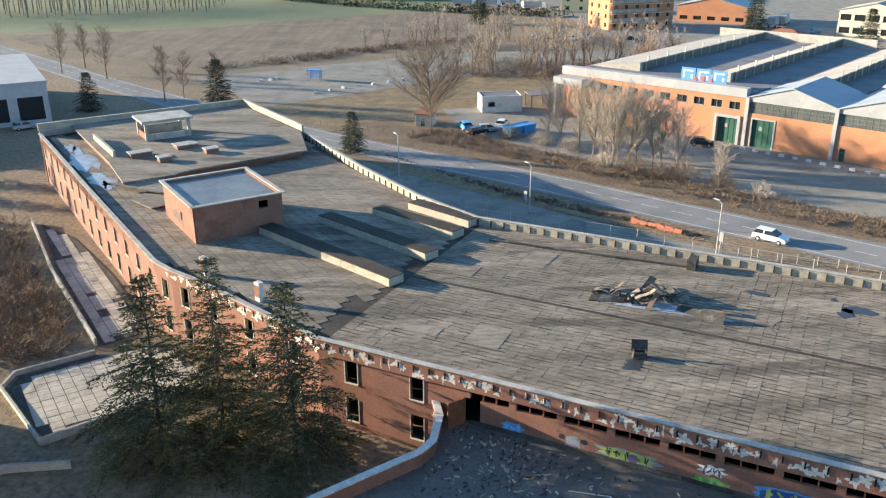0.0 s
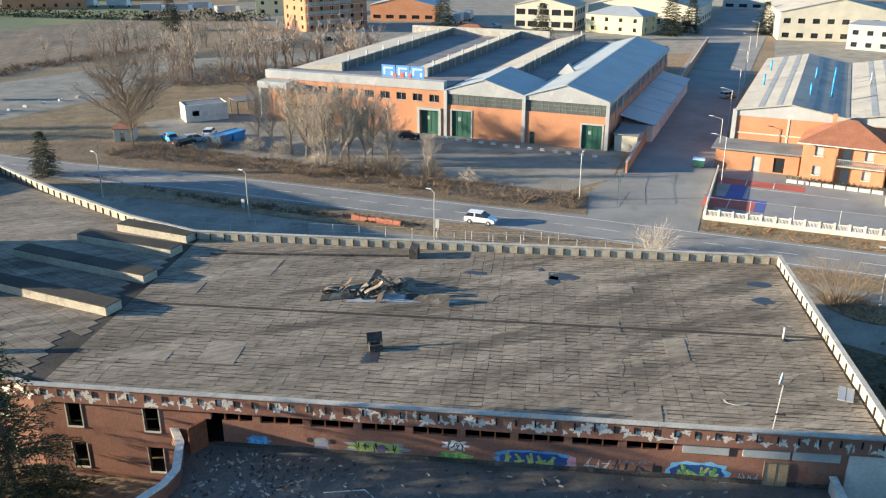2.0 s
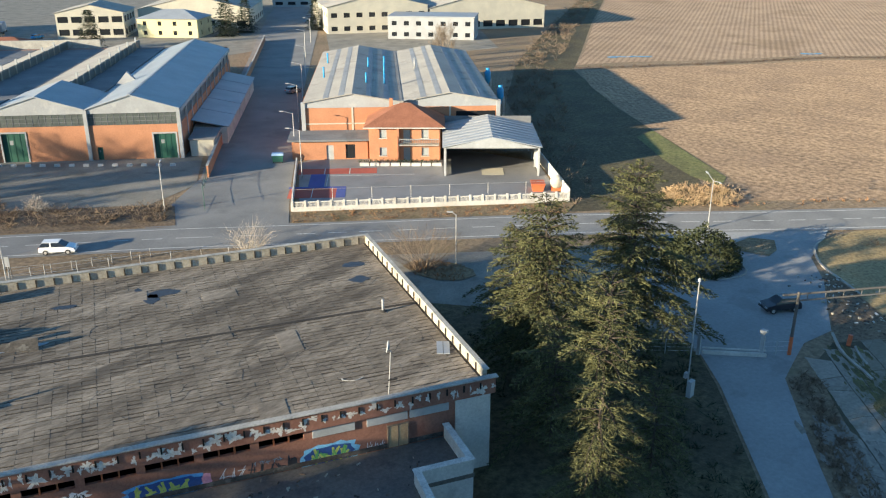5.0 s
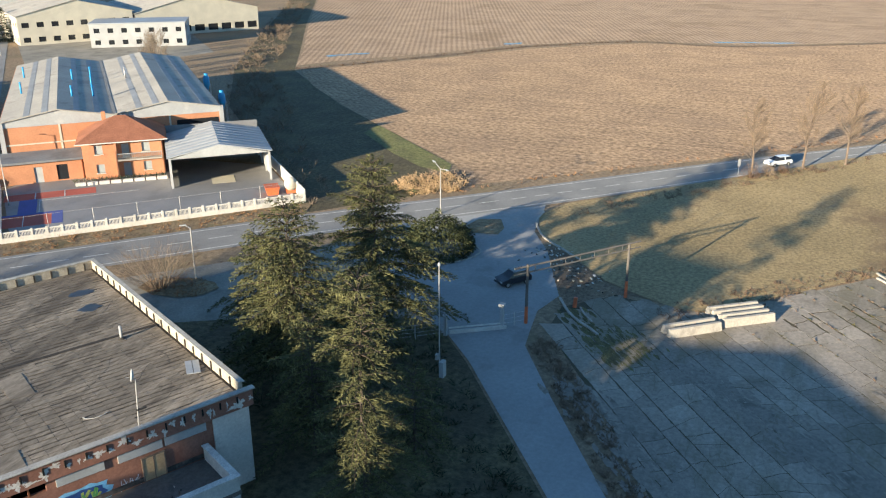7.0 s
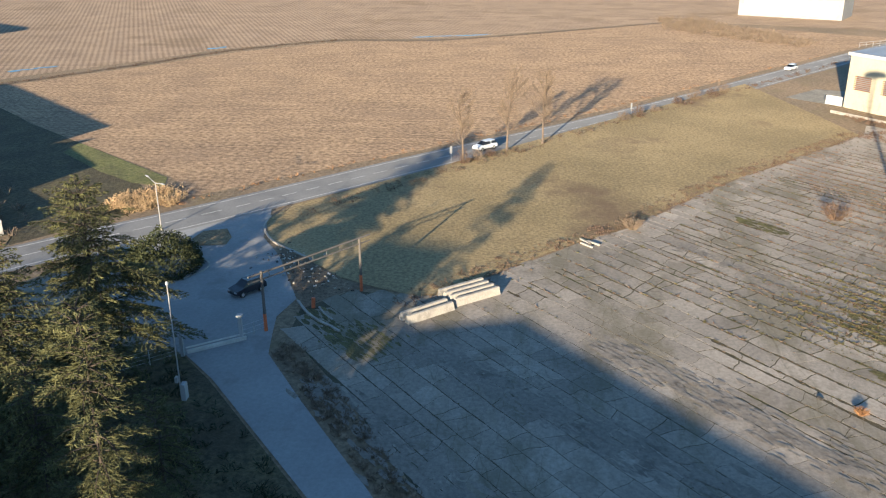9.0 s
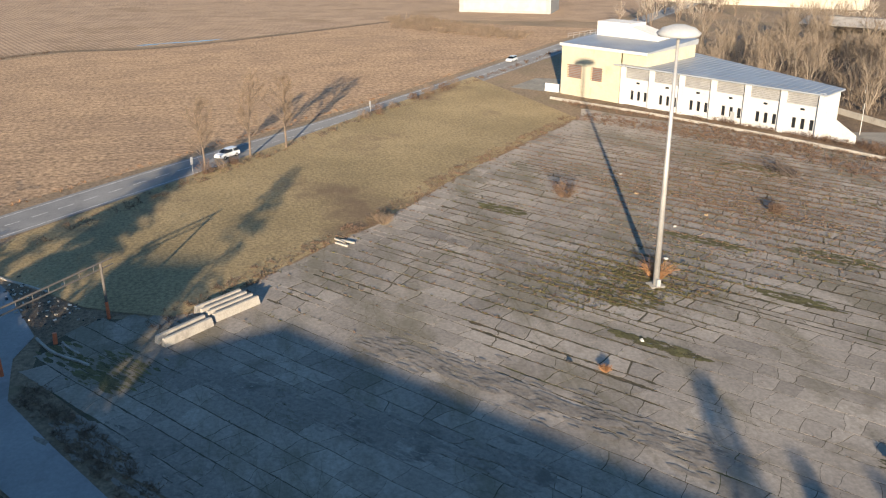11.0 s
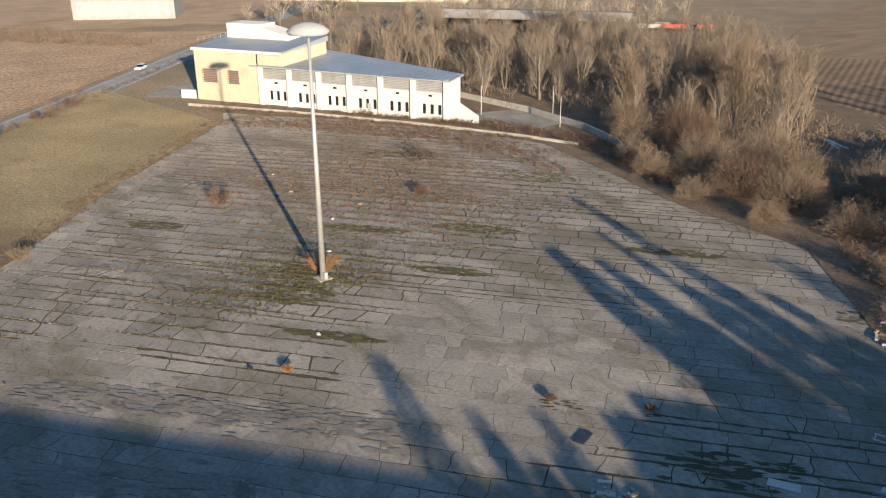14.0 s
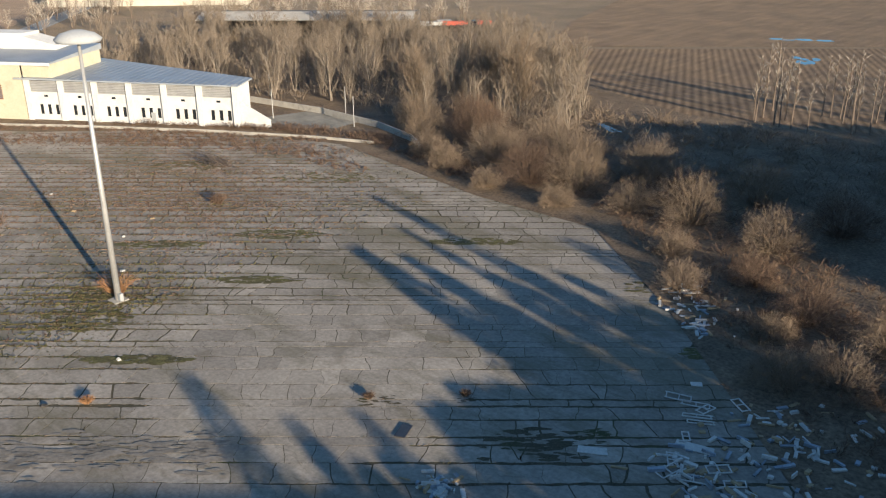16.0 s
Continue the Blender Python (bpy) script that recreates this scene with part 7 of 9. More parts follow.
def dome_bush(s, h, r, count, rng, w=0.045):
    """A dense rounded shrub: stems fanning from the foot into a dome of fine twigs."""
    for i in range(count):
        a, e = rng.uniform(0, 2 * math.pi), math.asin(rng.uniform(0.12, 1.0))
        lump = 1 + 0.2 * math.sin(3 * a + h * 7) * math.cos(2.2 * e + r) + 0.14 * math.sin(5 * a + 4 * e + r * 9)
        k = rng.uniform(0.75, 1.06) * lump
        tip = Vector((r * k * math.cos(e) * math.cos(a), r * k * math.cos(e) * math.sin(a), h * k * math.sin(e)))
        root = Vector((math.cos(a), math.sin(a), 0)) * r * 0.25 * rng.random()
        mid = root.lerp(tip, rng.uniform(0.5, 0.75)) + Vector((0, 0, 0.08 * h))
        if i % 3 == 0:
            sliver(s, root, mid, w * 1.4, rng)
        if i % 4 == 0:
            sliver(s, mid, tip, w, rng)
        for j in range(5):
            p = mid.lerp(tip, rng.uniform(0.3, 1.0)) + Vector((rng.uniform(-1, 1), rng.uniform(-1, 1), rng.uniform(-1, 1))) * 0.12 * r
            d = Vector((rng.uniform(-1, 1), rng.uniform(-1, 1), rng.uniform(-0.5, 1.0))) + (tip - mid).normalized() * 0.8
            sliver(s, p, p + d.normalized() * r * rng.uniform(0.08, 0.22), w * 0.8, rng)


# rounded shrubs round the yard rim
for i, (x, y, h, r) in enumerate(((98.8, -116.5, 5.2, 3.8), (84, -103.5, 3.6, 2.8), (79.8, -112, 5.8, 5.0), (69, -105.5, 5.2, 4.6), (61.5, -107, 4.6, 4.2), (73, -99.5, 2.4, 2.2), (55, -117.5, 5.5, 4.6), (46, -110, 4.4, 3.6), (42, -103, 5.6, 4.6), (38.8, -91, 2.8, 2.2), (33.8, -82.2, 3.0, 2.3), (20.5, -82, 3.6, 2.8), (21.8, -76.5, 2.2, 2.0), (18.2, -68.6, 2.6, 2.8), (14, -71, 3.2, 3.0), (88, -119, 6.5, 5.2), (107, -123, 5.0, 4.0), (60, -98.5, 2.4, 2.2), (91, -108, 3.6, 3.0), (28, -88, 3.0, 2.6), (51, -103, 3.4, 3.0), (66, -115, 5.5, 4.6), (75, -121, 6.0, 5.0), (96, -127, 6.0, 4.8), (30, -100, 4.4, 4.0), (12, -80, 3.6, 3.4), (6, -74, 3.0, 3.2), (25, -110, 4.5, 4.2), (38, -116, 5, 4.4))):
    s = Shape()
    dome_bush(s, 1.15 * h, 1.2 * r, int(240 + 150 * r), random.Random(200 + i))
    thing("shrub", "rounded brown leafless shrub at the rim of the yard", "shrub", pose(x, y, 0), "shrubs at the yard rim", shape=s, mats=("shrub_twigs", "shrub_twigs", "twigs", "bramble")[i % 4])


for i, (x, y, h, r) in enumerate(((30, 129.6, 3.2, 2.6), (26.4, 134, 2.8, 2.6), (36.6, 125.6, 3.6, 2.8), (22, 144.4, 2.6, 2.4), (41.4, 121.8, 3.0, 2.4), (46, 117.4, 2.0, 1.8), (33.4, 127.2, 2.4, 2.2), (17.6, 148.5, 2.6, 2.4), (12, 152.5, 2.4, 2.4))):
    s = Shape()
    dome_bush(s, h, r, int(90 + 70 * r), random.Random(260 + i), 0.055)
    thing("shrub", "pale brown leafless shrub at the factory fence", "shrub", pose(x, y, 0), "shrubs at the fence", shape=s, mats=("shrub_twigs", "pale_twigs")[i % 2])


def thicket(name, label, poly, count, h, m, seed, per=26, w=0.04, upright=0.45):
    per, w = max(7, int(per * 0.48)), w * 1.4
    rng = random.Random(seed)
    s = Shape()
    xs, ys = [p[0] for p in poly], [p[1] for p in poly]
    n = tries = 0
    while n < count and tries < count * 40:
        tries += 1
        x, y = rng.uniform(min(xs), max(xs)), rng.uniform(min(ys), max(ys))
        if inside((x, y), poly):
            hh = h * rng.uniform(0.4, 1.15)
            bush_into(s, x, y, hh, hh * 0.9, per, rng, w, upright)
            n += 1
    return thing(name, label, "undergrowth", kind="stuff", shape=s, mats=m)


thicket("brambles", "tangled reddish brown brambles on the roadside bank", [(-8, 153), (14, 137.5), (34, 119), (55.5, 100), (60, 106), (57, 108.5), (38, 123), (20, 141), (0, 160)], 420, 1.4, "shrub_twigs", 1)
thicket("brambles", "brown winter thicket beyond the factory yard", [(0, 222), (12, 215), (40, 205), (66, 222), (64, 238), (10, 243)], 260, 3.0, "twigs", 2, 24, 0.06)
thicket("brambles", "brown dead brambles along the yard edge", [(76, -99), (88, -103), (108, -107.5), (125, -103), (150, -90), (172, -72), (160, -84), (128, -108), (106, -114), (80, -108)], 420, 1.4, "bramble", 3)
thicket("brambles", "dark tangled brambles on the rubbish bank", [(49, -97), (31, -79.5), (18, -66.5), (10, -58), (-6, -66), (6, -84), (22, -100), (40, -112), (58, -122), (66, -108)], 520, 1.7, "bramble", 4)
thicket("brambles", "dark undergrowth beyond the yard", [(66, -108), (58, -122), (20, -118), (20, -160), (84, -158), (96, -140), (86, -116)], 420, 2.6, "twigs", 5, 22, 0.06)
thicket("brambles", "dark ditch undergrowth behind the canopy shed", [(97, 63), (104, 63), (135, 88), (160, 108), (200, 138), (295, 192), (368, 231), (364, 241), (290, 201), (233, 170), (194, 148), (150, 117), (127, 94)], 420, 2.0, "twigs", 6, 20, 0.06)
thicket("brambles", "brown hedge at the edge of the dark field", [(-62, 226), (-36, 243), (-12, 266), (14, 284), (10, 290), (-14, 273), (-40, 252), (-64, 231)], 220, 2.0, "bramble", 7, 22, 0.06)
thicket("brambles", "brown weeds along the road and field", [(-8, 140), (9.5, 118.5), (24, 107), (33, 99.5), (33.5, 101.5), (24, 109.5), (10, 121), (-12, 143)], 260, 0.6, "bramble", 8, 18, 0.04)
thicket("brambles", "reddish dead weeds along the far rim of the yard", [(164, -70), (150, -82), (128, -95), (110, -99), (94, -96), (92, -92), (110, -92.5), (126, -87), (146, -74), (160, -63)], 620, 0.55, "red_weeds", 31, 20, 0.045)
thicket("brambles", "dry scrub before the far white hall", [(356, -58), (322, -56), (305, -66), (276, -90), (290, -100), (312, -88), (352, -74)], 420, 2.6, "twigs", 32, 22, 0.07)
thicket("brambles", "reddish weeds along the grass by the yard", [(84, 8.2), (98.9, -7.3), (106.6, -15.8), (129.7, -35), (160.8, -65.8), (163, -63.5), (131.5, -32.8), (108.5, -13.4), (100.6, -5), (86, 10)], 420, 0.5, "red_weeds", 33, 16, 0.04)
for i, (x, y, h, r) in enumerate(((137, 7.4, 2.6, 1.5), (139.4, 5.0, 1.8, 1.3), (142, 3.0, 1.2, 1.1), (171, -23, 2.0, 1.5), (174.5, -26.4, 2.4, 1.6), (180, -30.5, 1.3, 1.2), (188, -36.5, 1.6, 1.3), (194, -41.2, 2.2, 1.8), (199, -46, 1.5, 1.4), (203.5, -49.5, 2.4, 1.8))):
    s = Shape()
    dome_bush(s, h, r, int(80 + 60 * r), random.Random(290 + i), 0.045)
    thing("shrub", "brown leafless shrub on the road verge", "shrub", pose(x, y, 0), "shrubs along the road", shape=s, mats=("bramble", "twigs")[i % 2])
thicket("brambles", "low brown weeds by the yard edge", [(80, 10), (99, -7.6), (107, -16.6), (130, -35.6), (161, -66.6), (164, -64.5), (132, -32.5), (108, -12.5), (99, -4), (82, 13)], 260, 0.6, "bramble", 9, 16, 0.035)
thicket("brambles", "dark weeds beside the driveway", [(69.4, 21.3), (61.7, 16.4), (50.3, 9), (30, -3.2), (28.5, -6.6), (51, 6.6), (63.2, 14), (70.2, 18.8), (73, 22)], 380, 0.6, "twigs", 10, 20, 0.04)
# dark needle colour here stands in for shade under the cedars
thicket("undergrowth", "rough growth beneath the cedars, coloured dark for their shade", [(67.5, 29.6), (63.5, 26), (48, 14), (38, 10), (46, 30), (56, 50), (64, 46), (70, 34)], 300, 0.9, "dark_needles", 11, 18, 0.06)
thicket("brambles", "brown scrub behind the garden wall", [(-34.5, 72), (-46, 90), (-56, 107), (-68, 110), (-62, 84), (-50, 70), (-39.5, 68)], 420, 2.2, "twigs", 12, 26, 0.05)
thicket("brambles", "dry tall grass among the garden scrub", [(-35, 72.5), (-45.5, 89), (-50, 92), (-47, 80), (-41, 70)], 150, 1.3, "straw", 24, 22, 0.04)
thicket("brambles", "dry weeds on the road verge by the far field", [(112, 46), (146, 15), (181, -20), (259, -90), (258, -88.5), (181, -18), (146, 17), (113, 49)], 200, 0.6, "dead_leaf", 13, 14, 0.04)
thicket("brambles", "brown weeds along the near road edge", [(110, 30), (136.5, 8.5), (175, -25), (250, -93), (248, -94), (174, -27.5), (135, 5.5), (108, 27)], 240, 0.9, "bramble", 14, 16, 0.045)
thicket("weeds", "reddish brown dead weeds at the far end of the yard", [(161, -67), (141, -92), (118, -101), (96, -103), (104, -97), (122, -90), (142, -78)], 620, 0.5, "red_weeds", 15, 14, 0.045)
thicket("weeds", "reddish brown dead weeds before the white hall", [(181, -67), (161, -81), (135.5, -95.5), (110, -106), (112, -103), (135, -92), (160, -77), (170, -69)], 420, 0.8, "red_weeds", 16, 16, 0.045)
thicket("brambles", "low dead weeds along the field margin", [(197, 128), (212, 117.5), (238.5, 99.5), (262, 85), (287, 56), (289.5, 59), (263.5, 88), (240, 103), (213.5, 121), (199, 132)], 170, 0.6, "bramble", 25, 16, 0.05)
thicket("undergrowth", "brown winter undergrowth beneath the wood", WOOD, 1000, 5.0, "wood_twigs", 17, 24, 0.06, 0.7)

# ---- yard paving: long lanes of slabs with wandering joints, broken across at odd places ----
ys = bpy.data.objects["yard"]
ya = radians(38.5)
ux, uy = Vector((math.cos(ya), math.sin(ya))), Vector((-math.sin(ya), math.cos(ya)))
rng = random.Random(77)


def wear(x, y):
    """How far the joints have opened: little in the smooth middle, much towards the rims."""
    w = 0.55 + 0.3 * math.sin(0.11 * x + 0.6 * math.sin(0.07 * y)) + 0.3 * math.sin(0.13 * y + 1.3 * math.sin(0.05 * x))
    if ((x - 52) / 15) ** 2 + ((y + 44) / 13) ** 2 < 1 or (x < 84 and y > -20):
        w *= 0.16
    elif x > 72:
        w += 0.34
    return min(max(w, 0.08), 1.0)


LANES = [-185.0]
while LANES[-1] < 185:
    LANES.append(LANES[-1] + rng.choice((1.1, 1.6, 2.0, 2.3, 2.5, 2.6)))
bends = [[(rng.uniform(0.02, 0.07), rng.uniform(0.12, 0.4), rng.uniform(0, 6.3)), (rng.uniform(0.01, 0.05), rng.uniform(0.7, 1.7), rng.uniform(0, 6.3))] for v in LANES]
opens = [rng.choice((0.45, 0.8, 1.1, 1.5)) for v in LANES]


def joint(k, u):
    """The line of joint k and its half width at u."""
    v = LANES[k] + sum(a * math.sin(b * u + c) for a, b, c in bends[k])
    p = ux * u + uy * v
    w = wear(p.x, p.y)
    g = 0.014 + 0.055 * min(1, 2.0 * w) + 0.09 * opens[k] * w * (0.7 + 0.5 * math.sin(0.9 * u + 3 * k) * math.sin(0.37 * u + k) + 0.3 * math.sin(3.1 * u + 5 * k))
    if (k * 7919 + int(u / 11)) % 13 == 0:
        g += 0.16 * w * max(0.0, math.sin(math.pi * (u / 11 - int(u / 11))))
    return v, g


rest = Shape()
near_count = 0
for k in range(len(LANES) - 1):
    u = -140 + rng.uniform(0, 6)
    wv = LANES[k + 1] - LANES[k]
    crack = [0.0, 0.0, 0.0, 0.0]
    while u < 200:
        ln = rng.choice((rng.uniform(1.1, 2.4), rng.uniform(1.8, 3.6), rng.uniform(3, 5.5)))
        lean_ = rng.choice((-0.22, 0, 0, 0.22))
        nxt = [rng.uniform(-0.13, 0.13) + lean_ * j for j in range(4)]
        c = ux * (u + ln / 2) + uy * (LANES[k] + wv / 2)
        if inside((c.x, c.y), YARD):
            gap = rng.choice((0.012, 0.03, 0.06, 0.085)) * (0.4 + wear(c.x, c.y))
            nb = max(2, int(ln / 0.42))
            P = []
            for q in range(nb + 1):
                a = u + crack[0] + gap + (ln + nxt[0] - crack[0] - 2 * gap) * q / nb
                v, h = joint(k, a)
                P.append((a, v + h + rng.uniform(-0.045, 0.07) * min(1, h * 12)))
            P += [(u + ln + nxt[1] - gap, LANES[k] + wv * 0.33), (u + ln + nxt[2] - gap, LANES[k] + wv * 0.66)]
            for q in range(nb + 1):
                a = u + ln + nxt[3] - gap - (ln + nxt[3] - crack[3] - 2 * gap) * q / nb
                v, h = joint(k + 1, a)
                P.append((a, v - h - rng.uniform(-0.045, 0.07) * min(1, h * 12)))
            P += [(u + crack[2] + gap, LANES[k] + wv * 0.66), (u + crack[1] + gap, LANES[k] + wv * 0.33)]
            W = [ux * a + uy * b for a, b in P]
            z = 0.024 + rng.uniform(-0.004, 0.006)
            if near_count < 300 and 24 < c.x < 78 and -56 < c.y < -10:
                part("slab", Shape().prism([(w.x - c.x, w.y - c.y) for w in W], 0.012, z), "concrete_yard", ys, m=pose(c.x, c.y, 0))
                near_count += 1
            else:
                rest.prism([(w.x, w.y) for w in W], 0.012, z)
        u += ln
        crack = nxt
edge_l = [(84.0, 8.2), (84.4, 6.3), (98.9, -7.3), (106.6, -15.8), (129.7, -35), (160.8, -65.8), (169.5, -69.5)]
thing("yard_edge", "pale plain concrete strip between yard and grass", "yard", kind="structure", shape=Shape().path([(x - 1.2, y - 1.6) for x, y in edge_l], 4.0, 0.0, 0.019), mats="concrete_yard")
part("slabs", rest, "concrete_yard", ys)["kind"] = "stuff"

# ---- cars, lamps, fences, far buildings ----


def car_thing(label, m, paint_mat, length=4.2, group=""):
    c = thing("car", label, "car", m, group)
    L, k = length / 4.2, 1.0
    prof = [(-2.1, 0.35), (-2.08, 0.85), (-1.95, 1.0), (-1.1, 1.02), (1.15, 0.98), (1.95, 0.82), (2.1, 0.62), (2.1, 0.35)]
    s = Shape()
    n = len(prof)
    for y, q in ((-0.86, 1.0), (0.86, 1.0)):
        s.v += [(x * L, y, z) for x, z in prof]
    s.f += [tuple(range(n))[::1], tuple(range(2 * n - 1, n - 1, -1))] + [(i + n, (i + 1) % n + n, (i + 1) % n, i) for i in range(n)]
    s.m += [0] * (n + 2)
    part("body", s, paint_mat, c)
    cab = Shape().add([(-1.95 * L, -0.8, 1.0), (1.1 * L, -0.8, 0.98), (1.1 * L, 0.8, 0.98), (-1.95 * L, 0.8, 1.0), (-1.65 * L, -0.64, 1.5), (0.25 * L, -0.64, 1.52), (0.25 * L, 0.64, 1.52), (-1.65 * L, 0.64, 1.5)], [(0, 1, 5, 4), (1, 2, 6, 5), (2, 3, 7, 6), (3, 0, 4, 7)])
    part("glazing", cab, "dark_glass", c, "dark car windows")
    part("roof", Shape().box(-1.68 * L, 0.28 * L, -0.66, 0.66, 1.49, 1.55).hexa([(-0.75 * L, -0.81, 1.0), (-0.6 * L, -0.81, 1.0), (-0.6 * L, 0.81, 1.0), (-0.75 * L, 0.81, 1.0), (-0.75 * L, -0.66, 1.5), (-0.6 * L, -0.66, 1.5), (-0.6 * L, 0.66, 1.5), (-0.75 * L, 0.66, 1.5)]), paint_mat, c)
    for x in (-1.3, 1.3):
        for y in (-0.8, 0.8):
            w = part("wheel", Shape().tube((x * L, y - 0.11, 0.32), (x * L, y + 0.11, 0.32), 0.32, 0.32, 14), "rubber", c)
            part("rim", Shape().tube((x * L, y - 0.12, 0.32), (x * L, y + 0.12, 0.32), 0.19, 0.19, 10), "steel", w)
    for y in (-0.62, 0.62):
        part("headlight", Shape().box(2.06 * L, 2.12 * L, y - 0.18, y + 0.18, 0.6, 0.75), "white_paint", c)
        part("tail_light", Shape().box(-2.12 * L, -2.08 * L, y - 0.15, y + 0.15, 0.65, 0.9), "red_paint", c)
    return c


car_thing("white hatchback on the main road", pose(40.8, 99.6, 0.06, 0, 0, -41), "car_white")
car_thing("white estate car on the road by the trees", pose(146.6, 4.0, 0.06, 0, 0, 135), "car_white", 4.4)
car_thing("small dark car parked on the driveway", pose(83.3, 27.9, 0.06, 0, 0, 142), "car_black", 3.9)
car_thing("pale grey car parked in the side street", pose(124.8, 159.3, 0.06, 0, 0, 10), "car_grey", 4.0)
car_thing("dark car parked at the factory front", pose(45.7, 147.0, 0.06, 0, 0, -20), "car_black", 4.0)
car_thing("silver car parked by the factory porch", pose(29.5, 168, 0.06, 0, 0, 60), "car_grey", 4.2)
car_thing("white car far along the road", pose(234, -74, 0.06, 0, 0, 138), "car_white", 4.2)
car_thing("pale car behind the derelict wing", pose(-80, 161, 0.06, 0, 0, 40), "car_grey", 4.2)
for i, (x, y, a) in enumerate(((8.5, 158, 20), (11.5, 162, 70), (4.2, 160.5, 110), (6.5, 155.8, 40), (35, 279, 10), (38, 291, 60), (48, 290, 30), (61, 282, 0), (30, 286, 80), (42, 284, 15), (128, 300, 20), (118, 306, 60))):
    car_thing("old parked car among scrap by the lot", pose(x, y, 0.04, 0, 0, a), ("car_grey", "car_white", "stack_blue", "car_black")[i % 4], 4.1, "parked cars")


def lamp_post(x, y, h, arm, a, label, double=False):
    lp = thing("street_lamp", label, "lamp post", pose(x, y, 0, 0, 0, a), "street lamps")
    part("pole", Shape().tube((0, 0, 0), (0, 0, h), 0.09, 0.06, 8), "steel", lp)
    for sgn in ((1, -1) if double else (1,)):
        part("arm", Shape().tube((0, 0, h - 0.1), (arm * sgn, 0, h + 0.35), 0.045, 0.04, 6), "steel", lp)
        part("lamp_head", Shape().hexa([((arm - 0.1) * sgn, -0.12, h + 0.28), ((arm + 0.6) * sgn, -0.12, h + 0.33), ((arm + 0.6) * sgn, 0.12, h + 0.33), ((arm - 0.1) * sgn, 0.12, h + 0.28), ((arm - 0.1) * sgn, -0.09, h + 0.42), ((arm + 0.6) * sgn, -0.06, h + 0.42), ((arm + 0.6) * sgn, 0.06, h + 0.42), ((arm - 0.1) * sgn, 0.09, h + 0.42)]), "grey_paint", lp)
    part("base", Shape().lathe([(0.16, 0), (0.16, 0.3), (0.1, 0.34)], 10), "concrete", lp)
    return lp


for x, y, h in ((70.3, 61.2, 6.2), (32.6, 94.8, 6.6), (11.9, 111.2, 6.6), (-6.8, 128, 6.6)):
    lamp_post(x, y, h, 0.5, 135, "slim grey lamp post by the lane")
for x, y in ((81.4, 103.0), (88.5, 113.5), (105.5, 133.5), (122.5, 153.0), (141, 174.5), (162, 200.0), (184, 224), (212, 256)):
    lamp_post(x, y, 7.6, 1.6, 138, "curved street lamp in the side street")
lamp_post(57.9, 104.1, 6.8, 0.4, 40, "slim lamp post in the factory yard")
lamp_post(102.2, 45.0, 6.5, 2.2, 45, "double-armed street lamp at the junction", True)
for x, y in ((124.6, -121.3), (116.2, -115.2), (134.3, -110.4), (153, -125.4)):
    pl_ = thing("pole", "plain grey pole beside the boundary wall", "pole", pose(x, y, 0), "boundary poles", shape=Shape().tube((0, 0, 0), (0, 0, 6.0), 0.09, 0.06, 8), mats="steel")


def fence(pts, step, h, label, post_mat, mesh=True, post_r=0.045, rails=2, group=""):
    f = thing("fence", label, "fence", group=group)
    s = Shape()
    for p, q in zip(pts, pts[1:]):
        d = math.dist(p, q)
        n = max(1, int(d / step))
        for i in range(n + 1):
            x, y = p[0] + (q[0] - p[0]) * i / n, p[1] + (q[1] - p[1]) * i / n
            part("post", Shape().tube((x, y, 0), (x, y, h + 0.1), post_r, post_r, 6), post_mat, f)
        for k in range(rails):
            z = h * (k + 1) / rails
            part("rail", Shape().tube((*p, z), (*q, z), 0.018, 0.018, 4), post_mat, f)
    return f


fence([(3, 111), (18, 102), (33, 94.2), (50.4, 83.5), (60, 75)], 3.0, 1.9, "rusty wire fence along the lane", "steel")
fence([(33.2, 95.6), (47.6, 90.2)], 2.0, 1.0, "low steel rail beside the road", "steel")
fence([(-30, 166), (-8, 157), (13, 139), (34, 120.5), (56, 101), (61, 106.5)], 3.2, 1.1, "low wire fence behind the roadside bank", "bark", post_r=0.035, rails=1)
fence([(62, 100.5), (66.3, 107.5), (71, 113.5)], 2.0, 1.6, "green mesh fence at the street corner", "green_door", rails=2)
# brick and concrete wall along the side street
wl = thing("street_wall", "low brick wall along the side street", "wall", kind="structure", shape=Shape().path([(71.5, 114), (92, 138.5), (108, 158), (140, 195.5), (176, 238)], 0.3, 0, 1.9), mats="brick")
part("cap", Shape().path([(71.5, 114), (92, 138.5), (108, 158), (140, 195.5), (176, 238)], 0.42, 1.9, 2.0), "coping", wl)
